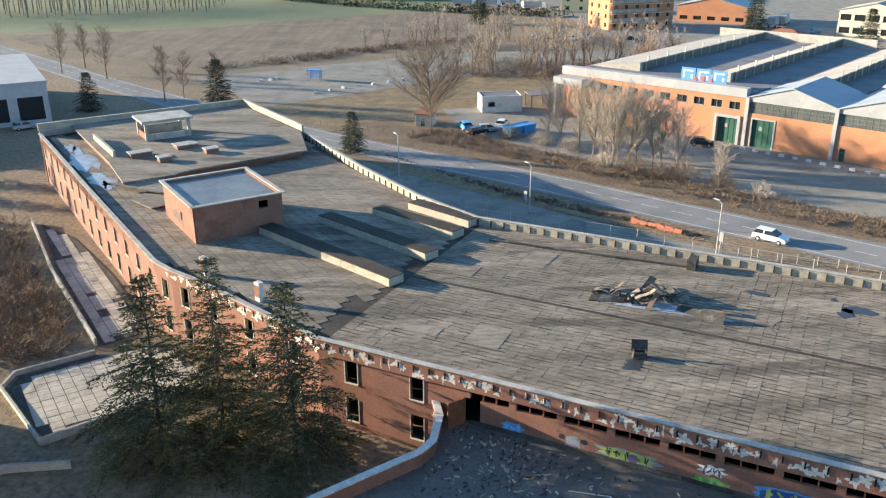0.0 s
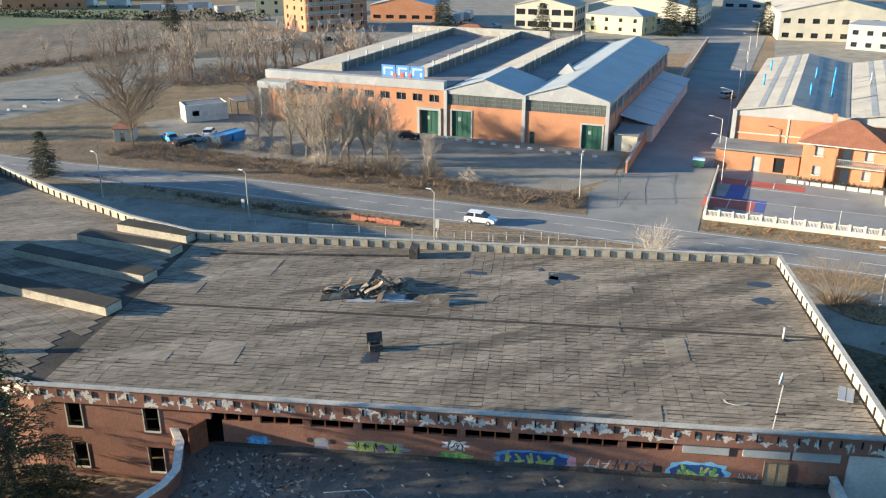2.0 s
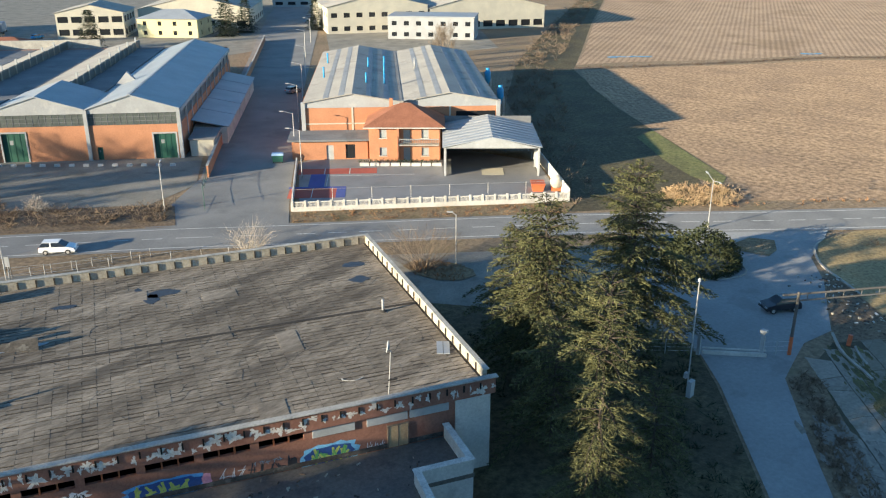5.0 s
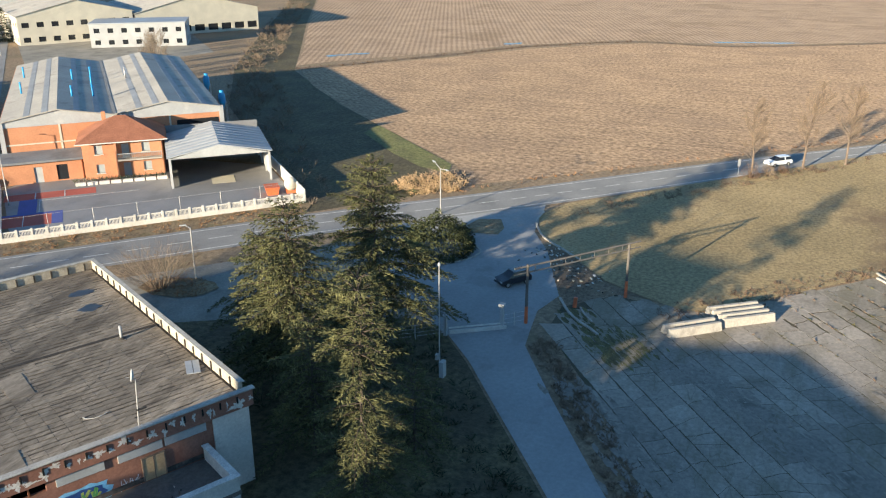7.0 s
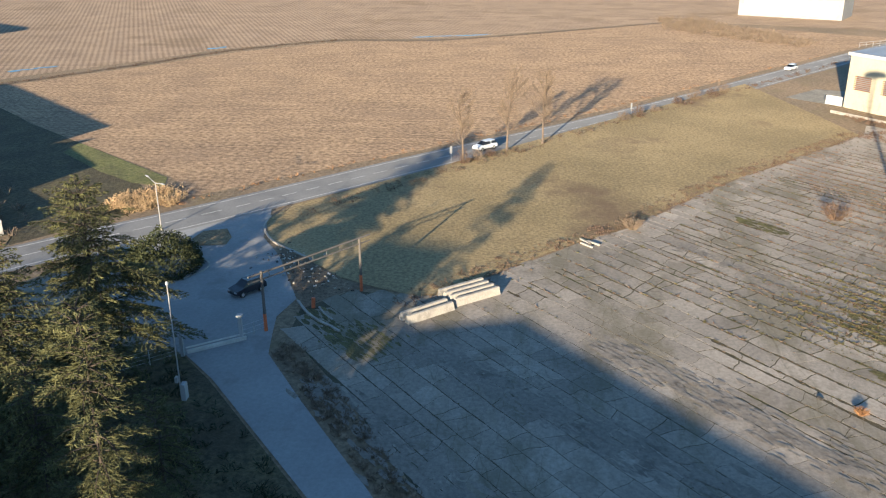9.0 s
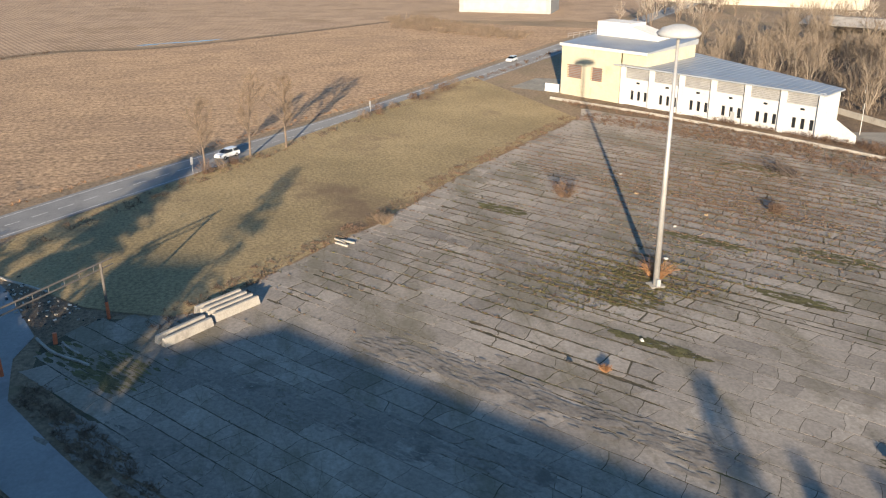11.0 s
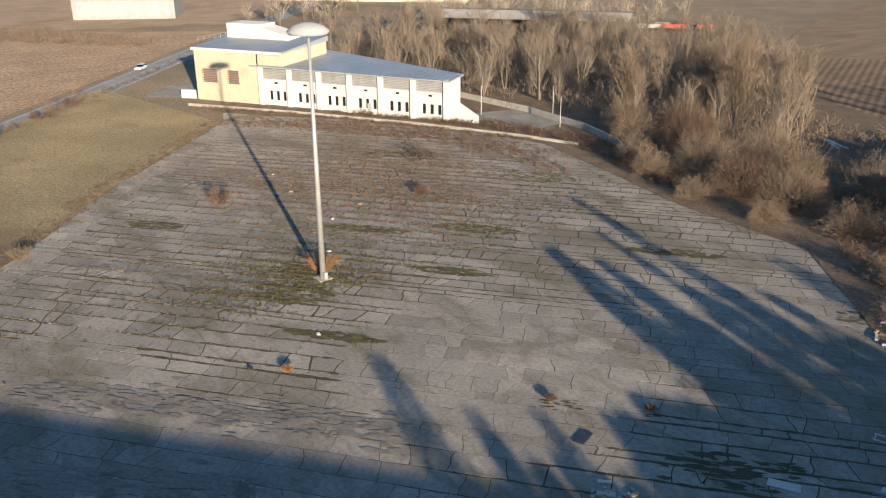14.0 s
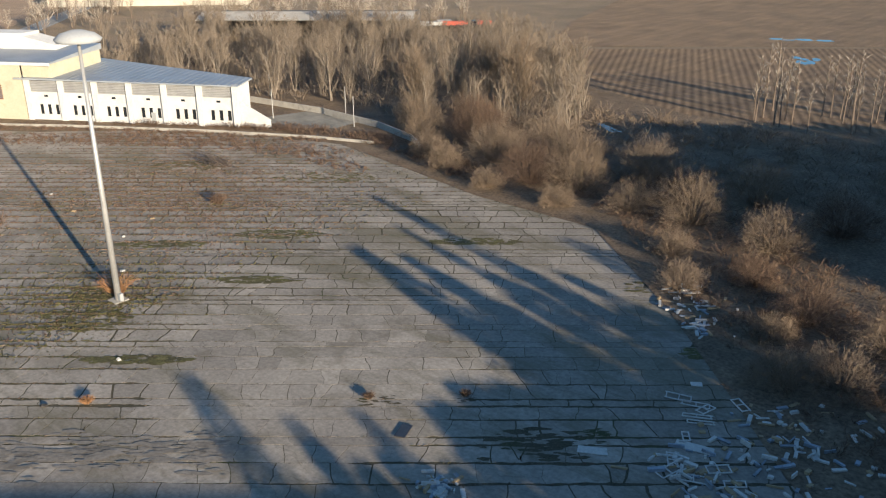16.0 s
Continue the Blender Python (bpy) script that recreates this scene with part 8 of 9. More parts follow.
# paved yard before the house, with painted court
HY = [(70.6, 90.4), (95, 69.4), (99.4, 66.0), (113.6, 81.0), (111, 100), (96, 112), (86, 109.5)]
patch("house_yard", "smooth grey paved yard before the house", "yard", HY, 0.045, "yard_grey")
ct = pose(85.4, 107.6, 0.05, 0, 0, -44)
for x0, x1, y0, y1, m_, z in ((-0.5, 12.0, -4.6, -1.4, "court_red", 0.004), (1.6, 4.0, -17.0, -4.6, "court_blue", 0.004), (-1.0, 6.0, -17.0, -12.2, "court_red", 0.008), (-1.2, 7.4, -12.2, -11.4, "court_blue", 0.008), (6.0, 7.4, -17.0, -12.2, "court_blue", 0.008), (3.6, 3.75, -4.6, -1.4, "line_paint", 0.012), (7.6, 7.75, -4.6, -1.4, "line_paint", 0.012), (4.3, 4.4, -11.2, -4.8, "line_paint", 0.012), (4.4, 18.0, -5.6, -5.5, "line_paint", 0.012), (2.4, 2.5, -17, -12.2, "line_paint", 0.012)):
    thing("court_marking", "painted sports court surface in the yard", "court marking", ct, "court markings", kind="structure", shape=Shape().box(x0, x1, y0, y1, 0, z), mats=m_)
# white fence wall along the road
fw_ = thing("fence_wall", "low white concrete fence with pierced panels", "fence")
P0, P1 = Vector((69.8, 90.9)), Vector((99.2, 65.0))
n = 22
part("base_wall", Shape().bar(P0, P1, 0.3, 0, 0.65), "white_plaster", fw_)
for i in range(n + 1):
    p = P0.lerp(P1, i / n)
    part("post", Shape().box(-0.14, 0.14, -0.14, 0.14, 0, 1.55), "white_plaster", fw_, m=pose(p.x, p.y, 0, 0, 0, -41.4))
ang = -41.4
for i in range(n):
    p = P0.lerp(P1, (i + 0.5) / n)
    s = Shape().box(-0.75, 0.75, -0.05, 0.05, 1.25, 1.4)
    for k in range(9):
        s.box(-0.72 + k * 0.17, -0.64 + k * 0.17, -0.04, 0.04, 0.65, 1.25)
    part("panel", s, "white_plaster", fw_, m=pose(p.x, p.y, 0, 0, 0, ang))
fence([(70.2, 91.2), (99.0, 65.8)], 5.2, 3.0, "tall thin steel posts behind the white fence", "steel", rails=1)
sw = thing("fence_wall", "pale concrete panel wall beside the ditch", "fence")
for i in range(12):
    p, q = Vector((99.4, 65.0)).lerp(Vector((114.5, 81.5)), i / 12), Vector((99.4, 65.0)).lerp(Vector((114.5, 81.5)), (i + 0.94) / 12)
    part("panel", Shape().bar(p, q, 0.16, 0, 1.9), "white_plaster", sw)
sl_ = thing("fence_wall", "pale wall along the street side of the yard", "fence")
for i in range(12):
    p, q = Vector((69.7, 91.0)).lerp(Vector((86.0, 110.0)), i / 12), Vector((69.7, 91.0)).lerp(Vector((86.0, 110.0)), (i + 0.95) / 12)
    part("panel", Shape().bar(p, q, 0.2, 0, 1.1), "white_plaster", sl_)
# building machines by the wall
mx = thing("concrete_mixer", "orange skip and pale mixer drum in the yard", "machine", pose(101.6, 70.8, 0.05, 0, 0, -48))
part("skip", Shape().hexa([(-1.9, -1.0, 0), (-0.4, -1.0, 0), (-0.4, 1.0, 0), (-1.9, 1.0, 0), (-2.2, -1.2, 1.2), (-0.1, -1.2, 1.2), (-0.1, 1.2, 1.2), (-2.2, 1.2, 1.2)]), "orange_paint", mx, "orange steel skip")
part("drum", Shape().lathe([(0.3, 0), (0.9, 0.5), (1.0, 1.2), (0.5, 2.0), (0.4, 2.1)], 14), "cream_wall", mx, "pale mixer drum", m=pose(1.6, 0, 0.6, 35, 0, 0), smooth=True)
part("stand", Shape().box(0.9, 2.3, -0.8, 0.8, 0, 0.7), "orange_paint", mx)
bn = thing("waste_bin", "green wheeled waste container at the street corner", "bin", pose(84.4, 113.0, 0.04, 0, 0, -40))
part("body", Shape().hexa([(-0.8, -0.55, 0.2), (0.8, -0.55, 0.2), (0.8, 0.55, 0.2), (-0.8, 0.55, 0.2), (-0.95, -0.65, 1.3), (0.95, -0.65, 1.3), (0.95, 0.65, 1.3), (-0.95, 0.65, 1.3)]), "bin_green", bn)
part("lid", Shape().hexa([(-1.0, -0.7, 1.3), (1.0, -0.7, 1.3), (1.0, 0.7, 1.3), (-1.0, 0.7, 1.3), (-0.9, -0.5, 1.6), (0.9, -0.5, 1.6), (0.9, 0.5, 1.6), (-0.9, 0.5, 1.6)]), "sign_pale", bn, "pale lid")
for x in (-0.7, 0.7):
    part("wheel", Shape().tube((x, -0.4, 0.1), (x, 0.4, 0.1), 0.1, 0.1, 8), "rubber", bn)
# orange barrier lying by the lane
rb = thing("barrier", "long orange plastic site barrier lying by the lane", "barrier", pose(27.8, 104.6, 0.03, 0, 0, -39))
for i in range(6):
    part("segment", Shape().hexa([(i * 1.2 - 3.6, -0.35, 0), (i * 1.2 - 2.45, -0.35, 0), (i * 1.2 - 2.45, 0.35, 0), (i * 1.2 - 3.6, 0.35, 0), (i * 1.2 - 3.55, -0.2, 0.8 - 0.1 * (i % 3)), (i * 1.2 - 2.42, -0.2, 0.62 - 0.06 * (i % 2)), (i * 1.2 - 2.42, 0.15, 0.55), (i * 1.2 - 3.55, 0.15, 0.7 - 0.1 * (i % 3))]), "faded_orange", rb)
for x, y, m_, lb in ((33.4, 96.0, "white_paint", "white"), (138.3, 9.4, "white_paint", "white"), (175.7, -25.0, "white_paint", "white"), (11.4, 112.6, "white_paint", "white")):
    sgn = thing("road_sign", "small white sign board on a post", "sign", pose(x, y, 0, 0, 0, -40))
    part("post", Shape().tube((0, 0, 0), (0, 0, 2.6), 0.04, 0.04, 6), "steel", sgn)
    part("board", Shape().box(-0.25, 0.25, -0.03, 0.03, 1.4, 2.6), m_, sgn)

# container hut, scrap and bins beside the factory yard
ch = thing("site_cabin", "white site cabin with a flat roof", "cabin", pose(8.2, 174.6, 0, 0, 0, 8))
part("wall", Shape().wall((0, 0), (8.2, 0), 0.2, 0, 3.4, [(1.2, 2.6, 1.2, 2.2)]).wall((8.2, 0), (8.2, 5), 0.2, 0, 3.4).wall((8.2, 5), (0, 5), 0.2, 0, 3.4).wall((0, 5), (0, 0), 0.2, 0, 3.4), "white_plaster", ch)
part("roof", Shape().box(0.1, 8.1, 0.1, 4.9, 3.1, 3.25), "tar_roof", ch)
ch2 = thing("site_cabin", "open dark steel shelter beside the cabin", "cabin", pose(18.5, 177.6, 0, 0, 0, 12))
part("roof", Shape().box(0, 8, 0, 5, 2.8, 3.0), "tar_roof", ch2)
for x in (0.2, 4, 7.8):
    for y in (0.2, 4.8):
        part("post", Shape().box(x - 0.1, x + 0.1, y - 0.1, y + 0.1, 0, 2.8), "tar_roof", ch2)
for x, y, a in ((13.0, 155.5, 38), (15.6, 157.6, 38)):
    sk = thing("skip", "open blue steel skip by the scrap", "skip", pose(x, y, 0.03, 0, 0, a))
    part("body", Shape().hexa([(-1.2, -1.0, 0), (1.2, -1.0, 0), (1.2, 1.0, 0), (-1.2, 1.0, 0), (-1.6, -1.2, 1.6), (1.6, -1.2, 1.6), (1.6, 1.2, 1.6), (-1.6, 1.2, 1.6)]), "blue_paint", sk)
    part("rim", Shape().box(-1.65, 1.65, -1.25, -1.15, 1.55, 1.7).box(-1.65, 1.65, 1.15, 1.25, 1.55, 1.7), "stack_blue", sk)
hu = thing("hut", "small pale plaster hut beneath the bare tree", "hut", pose(-5.2, 163.0, 0, 0, 0, -15))
part("wall", Shape().wall((0, 0), (3.2, 0), 0.2, 0, 2.3, [(1.0, 1.8, 0, 1.9)]).wall((3.2, 0), (3.2, 3), 0.2, 0, 2.3).wall((0, 3), (0, 0), 0.2, 0, 2.3), "cream_wall", hu)
part("roof", Shape().hexa([(-0.3, -0.3, 2.3), (3.5, -0.3, 2.3), (3.5, 3.3, 2.6), (-0.3, 3.3, 2.6), (-0.3, -0.3, 2.42), (3.5, -0.3, 2.42), (3.5, 3.3, 2.72), (-0.3, 3.3, 2.72)]), "tile_roof", hu)
ki = thing("kiosk", "small glass and blue steel shelter on the parking lot", "kiosk", pose(-31.6, 212.8, 0.03, 0, 0, -10))
part("frame", Shape().box(-1.5, -1.4, -1, -0.9, 0, 2.4).box(1.4, 1.5, -1, -0.9, 0, 2.4).box(-1.5, -1.4, 0.9, 1, 0, 2.4).box(1.4, 1.5, 0.9, 1, 0, 2.4).box(-1.7, 1.7, -1.2, 1.2, 2.4, 2.6), "sign_blue", ki)
part("panel", Shape().box(-1.4, 1.4, 0.92, 0.96, 0.3, 2.3), "sign_pale", ki)
part("poster", Shape().box(1.42, 1.46, -0.9, 0.9, 0.3, 2.3), "white_paint", ki)
bl0 = thing("concrete_block", "pale concrete block on the parking lot", "block", pose(-44.9, 211.4, 0.03), "parking blocks", shape=stone, mats="white_plaster")
for x, y in ((-42.6, 212.2), (-42.0, 215.5), (-41.4, 213.6), (-29.2, 195.8), (-26.2, 198.8), (-23.4, 201.8), (-20, 204.3), (-16.6, 206.6), (-13.2, 209.3), (-9.9, 212)):
    copy_thing(bl0, pose(x, y, 0.03, 0, 0, x * 9) @ Matrix.Scale(1.2, 4))

# ---- far buildings ----


def block_building(label, m, w, d, floors, fh, wall_m, roof_m, bays, roof="flat", cat="building", win_m="dark_glass", ww=1.3, wh=1.4, balcony=False):
    b = thing("building" if cat == "building" else cat, label, cat, m)
    h = floors * fh
    fr = [(w * (i + 0.5) / bays - ww / 2, w * (i + 0.5) / bays + ww / 2, k * fh + 0.9, k * fh + 0.9 + wh) for i in range(bays) for k in range(floors)]
    sb = max(1, int(bays * d / w))
    sr = [(d * (i + 0.5) / sb - ww / 2, d * (i + 0.5) / sb + ww / 2, k * fh + 0.9, k * fh + 0.9 + wh) for i in range(sb) for k in range(floors)]
    part("front_wall", Shape().wall((0, 0), (w, 0), 0.3, 0, h, fr), wall_m, b)
    part("side_wall", Shape().wall((w, 0.15), (w, d), 0.3, 0, h, sr), wall_m, b)
    part("side_wall", Shape().wall((0, d), (0, 0.15), 0.3, 0, h, sr), wall_m, b)
    part("rear_wall", Shape().wall((w, d), (0, d), 0.3, 0, h), wall_m, b)
    for a0, b0, z0, z1 in fr:
        part("window", Shape().box(a0, b0, 0.02, 0.08, z0, z1), win_m, b)
    for a0, b0, z0, z1 in sr:
        part("window", Shape().box(w - 0.08, w - 0.02, a0, b0, z0, z1), win_m, b)
        part("window", Shape().box(0.02, 0.08, d - b0, d - a0, z0, z1), win_m, b)
    if roof == "flat":
        part("roof", Shape().box(-0.3, w + 0.3, -0.3, d + 0.3, h, h + 0.35), roof_m, b)
    elif roof == "gable":
        part("roof", gable_roof(Shape(), -0.4, w + 0.4, -0.4, d + 0.4, h, h + w * 0.12), roof_m, b)
        for y in (-0.1, d - 0.1):
            part("gable_wall", Shape().add([(0, y, h), (w, y, h), (w / 2, y, h + w * 0.118), (0, y + 0.25, h), (w, y + 0.25, h), (w / 2, y + 0.25, h + w * 0.118)], [(0, 1, 2), (5, 4, 3), (0, 2, 5, 3), (2, 1, 4, 5), (1, 0, 3, 4)]), wall_m, b)
    else:
        e, r = 0.6, min(w, d) * 0.5
        part("roof", Shape().add([(-e, -e, h), (w + e, -e, h), (w + e, d + e, h), (-e, d + e, h), (r, d / 2, h + r * 0.38), (w - r, d / 2, h + r * 0.38)], [(0, 1, 5, 4), (1, 2, 5), (2, 3, 4, 5), (3, 0, 4), (3, 2, 1, 0)]), roof_m, b)
    if balcony:
        for k in range(1, floors):
            part("balcony", Shape().box(-0.2, w * 0.7, -1.5, -0.16, k * fh - 0.15, k * fh).box(-0.2, w * 0.7, -1.5, -1.4, k * fh, k * fh + 0.9), "concrete", b, "concrete balcony")
    return b


ob_ = block_building("orange brick apartment block behind scaffolding", pose(58.8, 309.5, 0, 0, 0, 20), 26, 15, 4, 3.1, "brick", "tile_roof", 6, "hip", balcony=True)
for i in range(9):
    part("scaffold_pole", Shape().tube((-0.5 + i * 3.3, -2.2, 0), (-0.5 + i * 3.3, -2.2, 13), 0.06, 0.06, 5), "steel", ob_)
for k in range(1, 5):
    part("scaffold_deck", Shape().box(-0.6, 26.6, -2.3, -1.7, k * 3.1 - 0.6, k * 3.1 - 0.5), "peeled", ob_)
block_building("pale yellow house with a low hipped roof", pose(152.8, 277.6, 0, 0, 0, -53), 21, 14, 2, 3.1, "lemon_wall", "metal_roof", 4, "hip", "house")
block_building("cream factory with a dark window band", pose(133, 295, 0, 0, 0, -40), 22, 18, 2, 4.2, "cream_wall", "fibre_roof", 5, "gable", "factory", ww=3.4, wh=2.0)
block_building("long grey factory hall behind the yellow house", pose(166, 300, 0, 0, 0, -44), 40, 40, 1, 7.0, "cream_wall", "fibre_roof", 7, "gable", "factory", ww=3.5, wh=1.8)
block_building("white two-storey office before the far factory", pose(207.6, 211.6, 0, 0, 0, -55.5), 29, 14, 2, 3.6, "white_paint", "metal_roof", 7, "flat", "factory", ww=1.7)
block_building("cream far factory hall with wide roofs", pose(202, 236, 0, 0, 0, -33), 36, 40, 2, 4.6, "cream_wall", "fibre_roof", 8, "gable", "factory", ww=2.2, wh=1.6)
block_building("cream far factory hall with window band", pose(233, 216, 0, 0, 0, -33), 44, 44, 1, 8.0, "cream_wall", "fibre_roof", 9, "gable", "factory", ww=3.6, wh=2.2)
lw = block_building("grey and white hall beyond the derelict wing", pose(-121.5, 141.3, 0, 0, 0, 30), 51, 40, 1, 8.0, "grey_paint", "white_paint", 8, "flat", "factory", ww=4.6, wh=4.5)
block_building("cream workshop among the far factories", pose(50, 372, 0, 0, 0, -10), 22, 14, 2, 3.4, "lemon_wall", "tar_roof", 4, "flat", "building")
block_building("orange workshop beyond the hedge", pose(-52, 432, 0, 0, 0, -6), 34, 14, 2, 3.6, "brick", "metal_roof", 7, "flat", "building")
block_building("grey workshop behind the scaffolded block", pose(90, 338, 0, 0, 0, -30), 26, 18, 1, 6.0, "brick", "metal_roof", 5, "gable", "factory", ww=3.0)
block_building("low house with a dark roof behind the factory", pose(98, 272, 0, 0, 0, -42), 14, 10, 1, 3.2, "cream_wall", "tile_roof", 3, "hip", "house")
block_building("grey warehouse far along the street", pose(250, 330, 0, 0, 0, -42), 40, 40, 1, 8.0, "grey_paint", "fibre_roof", 7, "gable", "factory", ww=3.4)
block_building("white workshop far along the street", pose(196, 330, 0, 0, 0, -42), 30, 30, 2, 4.0, "white_paint", "metal_roof", 5, "flat", "factory")
block_building("long white far hall", pose(-30, 470, 0, 0, 0, -8), 70, 20, 1, 7.0, "white_paint", "metal_roof", 10, "flat", "factory", ww=3.4)
block_building("white far depot behind the trucks", pose(50, 440, 0, 0, 0, -16), 60, 24, 2, 4.0, "cream_wall", "metal_roof", 10, "flat", "factory", ww=2.4)


def truck(x, y, a):
    t = thing("truck", "white box truck parked at the depot", "truck", pose(x, y, 0.03, 0, 0, a), "depot trucks")
    part("box", Shape().box(-5, 3.2, -1.25, 1.25, 1.0, 3.8), "white_paint", t, "white cargo box")
    part("cab", Shape().hexa([(3.5, -1.2, 0.6), (5.6, -1.2, 0.6), (5.6, 1.2, 0.6), (3.5, 1.2, 0.6), (3.5, -1.15, 3.0), (5.2, -1.15, 3.0), (5.2, 1.15, 3.0), (3.5, 1.15, 3.0)]), "car_white", t)
    part("windscreen", Shape().box(5.3, 5.5, -1.0, 1.0, 1.8, 2.7), "dark_glass", t)
    for xx in (-3.6, -2.4, 4.4):
        for yy in (-1.1, 1.1):
            part("wheel", Shape().tube((xx, yy - 0.15, 0.5), (xx, yy + 0.15, 0.5), 0.5, 0.5, 12), "rubber", t)


for x, y, a in ((10, 398, -10), (21, 395, -10), (39, 380, 20), (-18, 432, 0), (30, 402, -14), (120, 318, 60), (126, 324, 60), (112, 312, 60), (-4, 428, 0)):
    truck(x, y, a)
for i, (x, y, a, m_) in enumerate(((206, -243, 40, "white_paint"), (203.5, -246, 60, "grey_paint"), (200.6, -249.1, 35, "red_paint"), (197.5, -252, 50, "red_paint"), (195.1, -255, 30, "car_black"), (191.6, -258.6, 45, "red_paint"), (204, -251, 45, "white_paint"))):
    mc = thing("farm_trailer", "parked trailer beside the far shed", "trailer", pose(x, y, 0.09, 0, 0, a), "trailers by the shed")
    part("bed", Shape().hexa([(-2.6, -1.1, 0.9), (2.6, -1.1, 0.9), (2.6, 1.1, 0.9), (-2.6, 1.1, 0.9), (-2.8, -1.25, 2.3), (2.7, -1.25, 2.3), (2.7, 1.25, 2.3), (-2.8, 1.25, 2.3)]), m_, mc)
    for dx, dy in ((-1.6, -1.0), (1.6, -1.0), (-1.6, 1.0), (1.6, 1.0)):
        part("wheel", Shape().tube((dx, dy - 0.15, 0.5), (dx, dy + 0.15, 0.5), 0.5, 0.5, 12), "rubber", mc)
# dark evergreen hedge before the depot
hd = Shape()
r5 = random.Random(15)
for i in range(5200):
    t = r5.random()
    x, y = -100 + 150 * t + r5.uniform(-3, 3), 449 - 95 * t - 14 * math.sin(t * 3) + r5.uniform(-3, 3)
    z = r5.uniform(0.2, 4.2) * (0.7 + 0.3 * math.sin(t * 60))
    p = Vector((x, y, max(z, 0.1)))
    a_, b_ = Vector((r5.uniform(-1, 1), r5.uniform(-1, 1), r5.uniform(-0.6, 1))) * 0.9, Vector((r5.uniform(-1, 1), r5.uniform(-1, 1), r5.uniform(-0.6, 1))) * 0.7
    hd.add([p, p + a_, p + b_], [(0, 1, 2)])
thing("hedge", "long dark evergreen hedge before the depot", "hedge", kind="stuff", shape=hd, mats="dark_needles")

# ---- gate, gantry and things in the yard ----
gf = thing("height_gantry", "grey steel height gantry with orange post feet", "gantry")
for (x, y), h in (((74.3, 23.4), 6.4), ((84.6, 15.6), 6.1)):
    pst = part("post", Shape().tube((x, y, 0), (x, y, h), 0.16, 0.13, 10), "shed_dark", gf)
    part("painted_foot", Shape().tube((x, y, 0), (x, y, 1.9), 0.18, 0.17, 10), "orange_paint", pst, "orange painted foot")
da, db = Vector((74.3, 23.4)), Vector((84.6, 15.6))
ea, eb = da.lerp(db, -0.12), da.lerp(db, 1.12)
for z, r in ((6.15, 0.10), (5.5, 0.08)):
    part("beam", Shape().tube((*ea, z + 0.05), (*eb, z), r, r, 8), "shed_dark", gf)
for i in range(7):
    p = da.lerp(db, (i + 0.5) / 7)
    part("strut", Shape().tube((p.x, p.y, 5.5), (p.x, p.y, 6.15), 0.04, 0.04, 6), "shed_dark", gf)
gt_ = thing("gate", "pale steel sliding gate rail across the driveway", "gate")
part("rail", Shape().bar((69.1, 29.5), (72.4, 24.8), 0.3, 0.04, 0.36), "white_plaster", gt_, "white ground rail")
part("rail", Shape().bar((69.25, 29.65), (72.55, 24.95), 0.12, 0.5, 0.62), "white_plaster", gt_)
part("gate_post", Shape().box(72.2, 72.55, 25.1, 25.45, 0, 2.4), "grey_paint", gt_)
part("post_cap", Shape().box(72.1, 72.65, 25.0, 25.55, 2.4, 2.65), "grey_paint", gt_)
part("gate_post", Shape().box(68.5, 68.8, 29.6, 29.9, 0, 2.0), "grey_paint", gt_)
part("post_cap", Shape().box(68.4, 68.9, 29.5, 30.0, 2.0, 2.2), "grey_paint", gt_)
fence([(68.6, 29.8), (64.8, 34.4), (59, 37.6)], 2.2, 1.5, "blue grey mesh gate wing", "grey_paint", rails=4)
fence([(72.4, 25.2), (74.3, 23.4)], 1.2, 1.4, "short grey rail beside the gate", "steel", rails=3)
cm = thing("camera_pole", "thin grey pole with a small camera and cabinet", "pole", pose(61.2, 27.1, 0.03))
part("pole", Shape().tube((0, 0, 0), (0, 0, 10.6), 0.07, 0.05, 8), "steel", cm)
part("camera_head", Shape().lathe([(0.05, 10.5), (0.13, 10.55), (0.13, 10.75), (0.05, 10.85)], 10), "grey_paint", cm)
part("cabinet", Shape().box(-0.35, 0.35, -0.5, -0.1, 0.0, 1.5), "grey_paint", cm)
part("cabinet", Shape().box(-0.2, 0.2, 0.1, 0.35, 1.6, 2.1), "grey_paint", cm)
# concrete beams
bm0 = Shape().hexa([(-2.9, -0.36, 0), (2.9, -0.36, 0), (2.9, 0.36, 0), (-2.9, 0.36, 0), (-2.85, -0.16, 0.85), (2.85, -0.16, 0.85), (2.85, 0.16, 0.85), (-2.85, 0.16, 0.85)])
for x, y, a in ((78.6, 7.5, -49), (79.4, 8.2, -49), (83.0, 2.9, -52), (83.75, 3.5, -52), (84.5, 4.1, -52), (85.25, 4.7, -52)):
    thing("concrete_beam", "long pale precast concrete barrier beam", "beam", pose(x, y, 0.06, 0, 0, a), "stacked beams", shape=bm0, mats="concrete")
lg = thing("kerb_log", "curved pale kerb stones beside the cracked paving", "kerb", kind="structure", shape=Shape().path(smooth_line([(81.4, 21.9), (78.5, 20.2), (76.8, 18.7), (75.6, 17.2), (74.5, 16.1)], 0.8), 0.24, 0.0, 0.2).path(smooth_line([(80.0, 19.3), (78.6, 18.5), (77.1, 17.3)], 0.8), 0.18, 0.0, 0.15), mats="concrete")
thing("stub_post", "short orange painted steel stub", "post", pose(79.9, 19.9, 0.03, 4, 3, 20), shape=Shape().tube((0, 0, 0), (0, 0, 1.1), 0.22, 0.2, 10), mats="orange_paint")
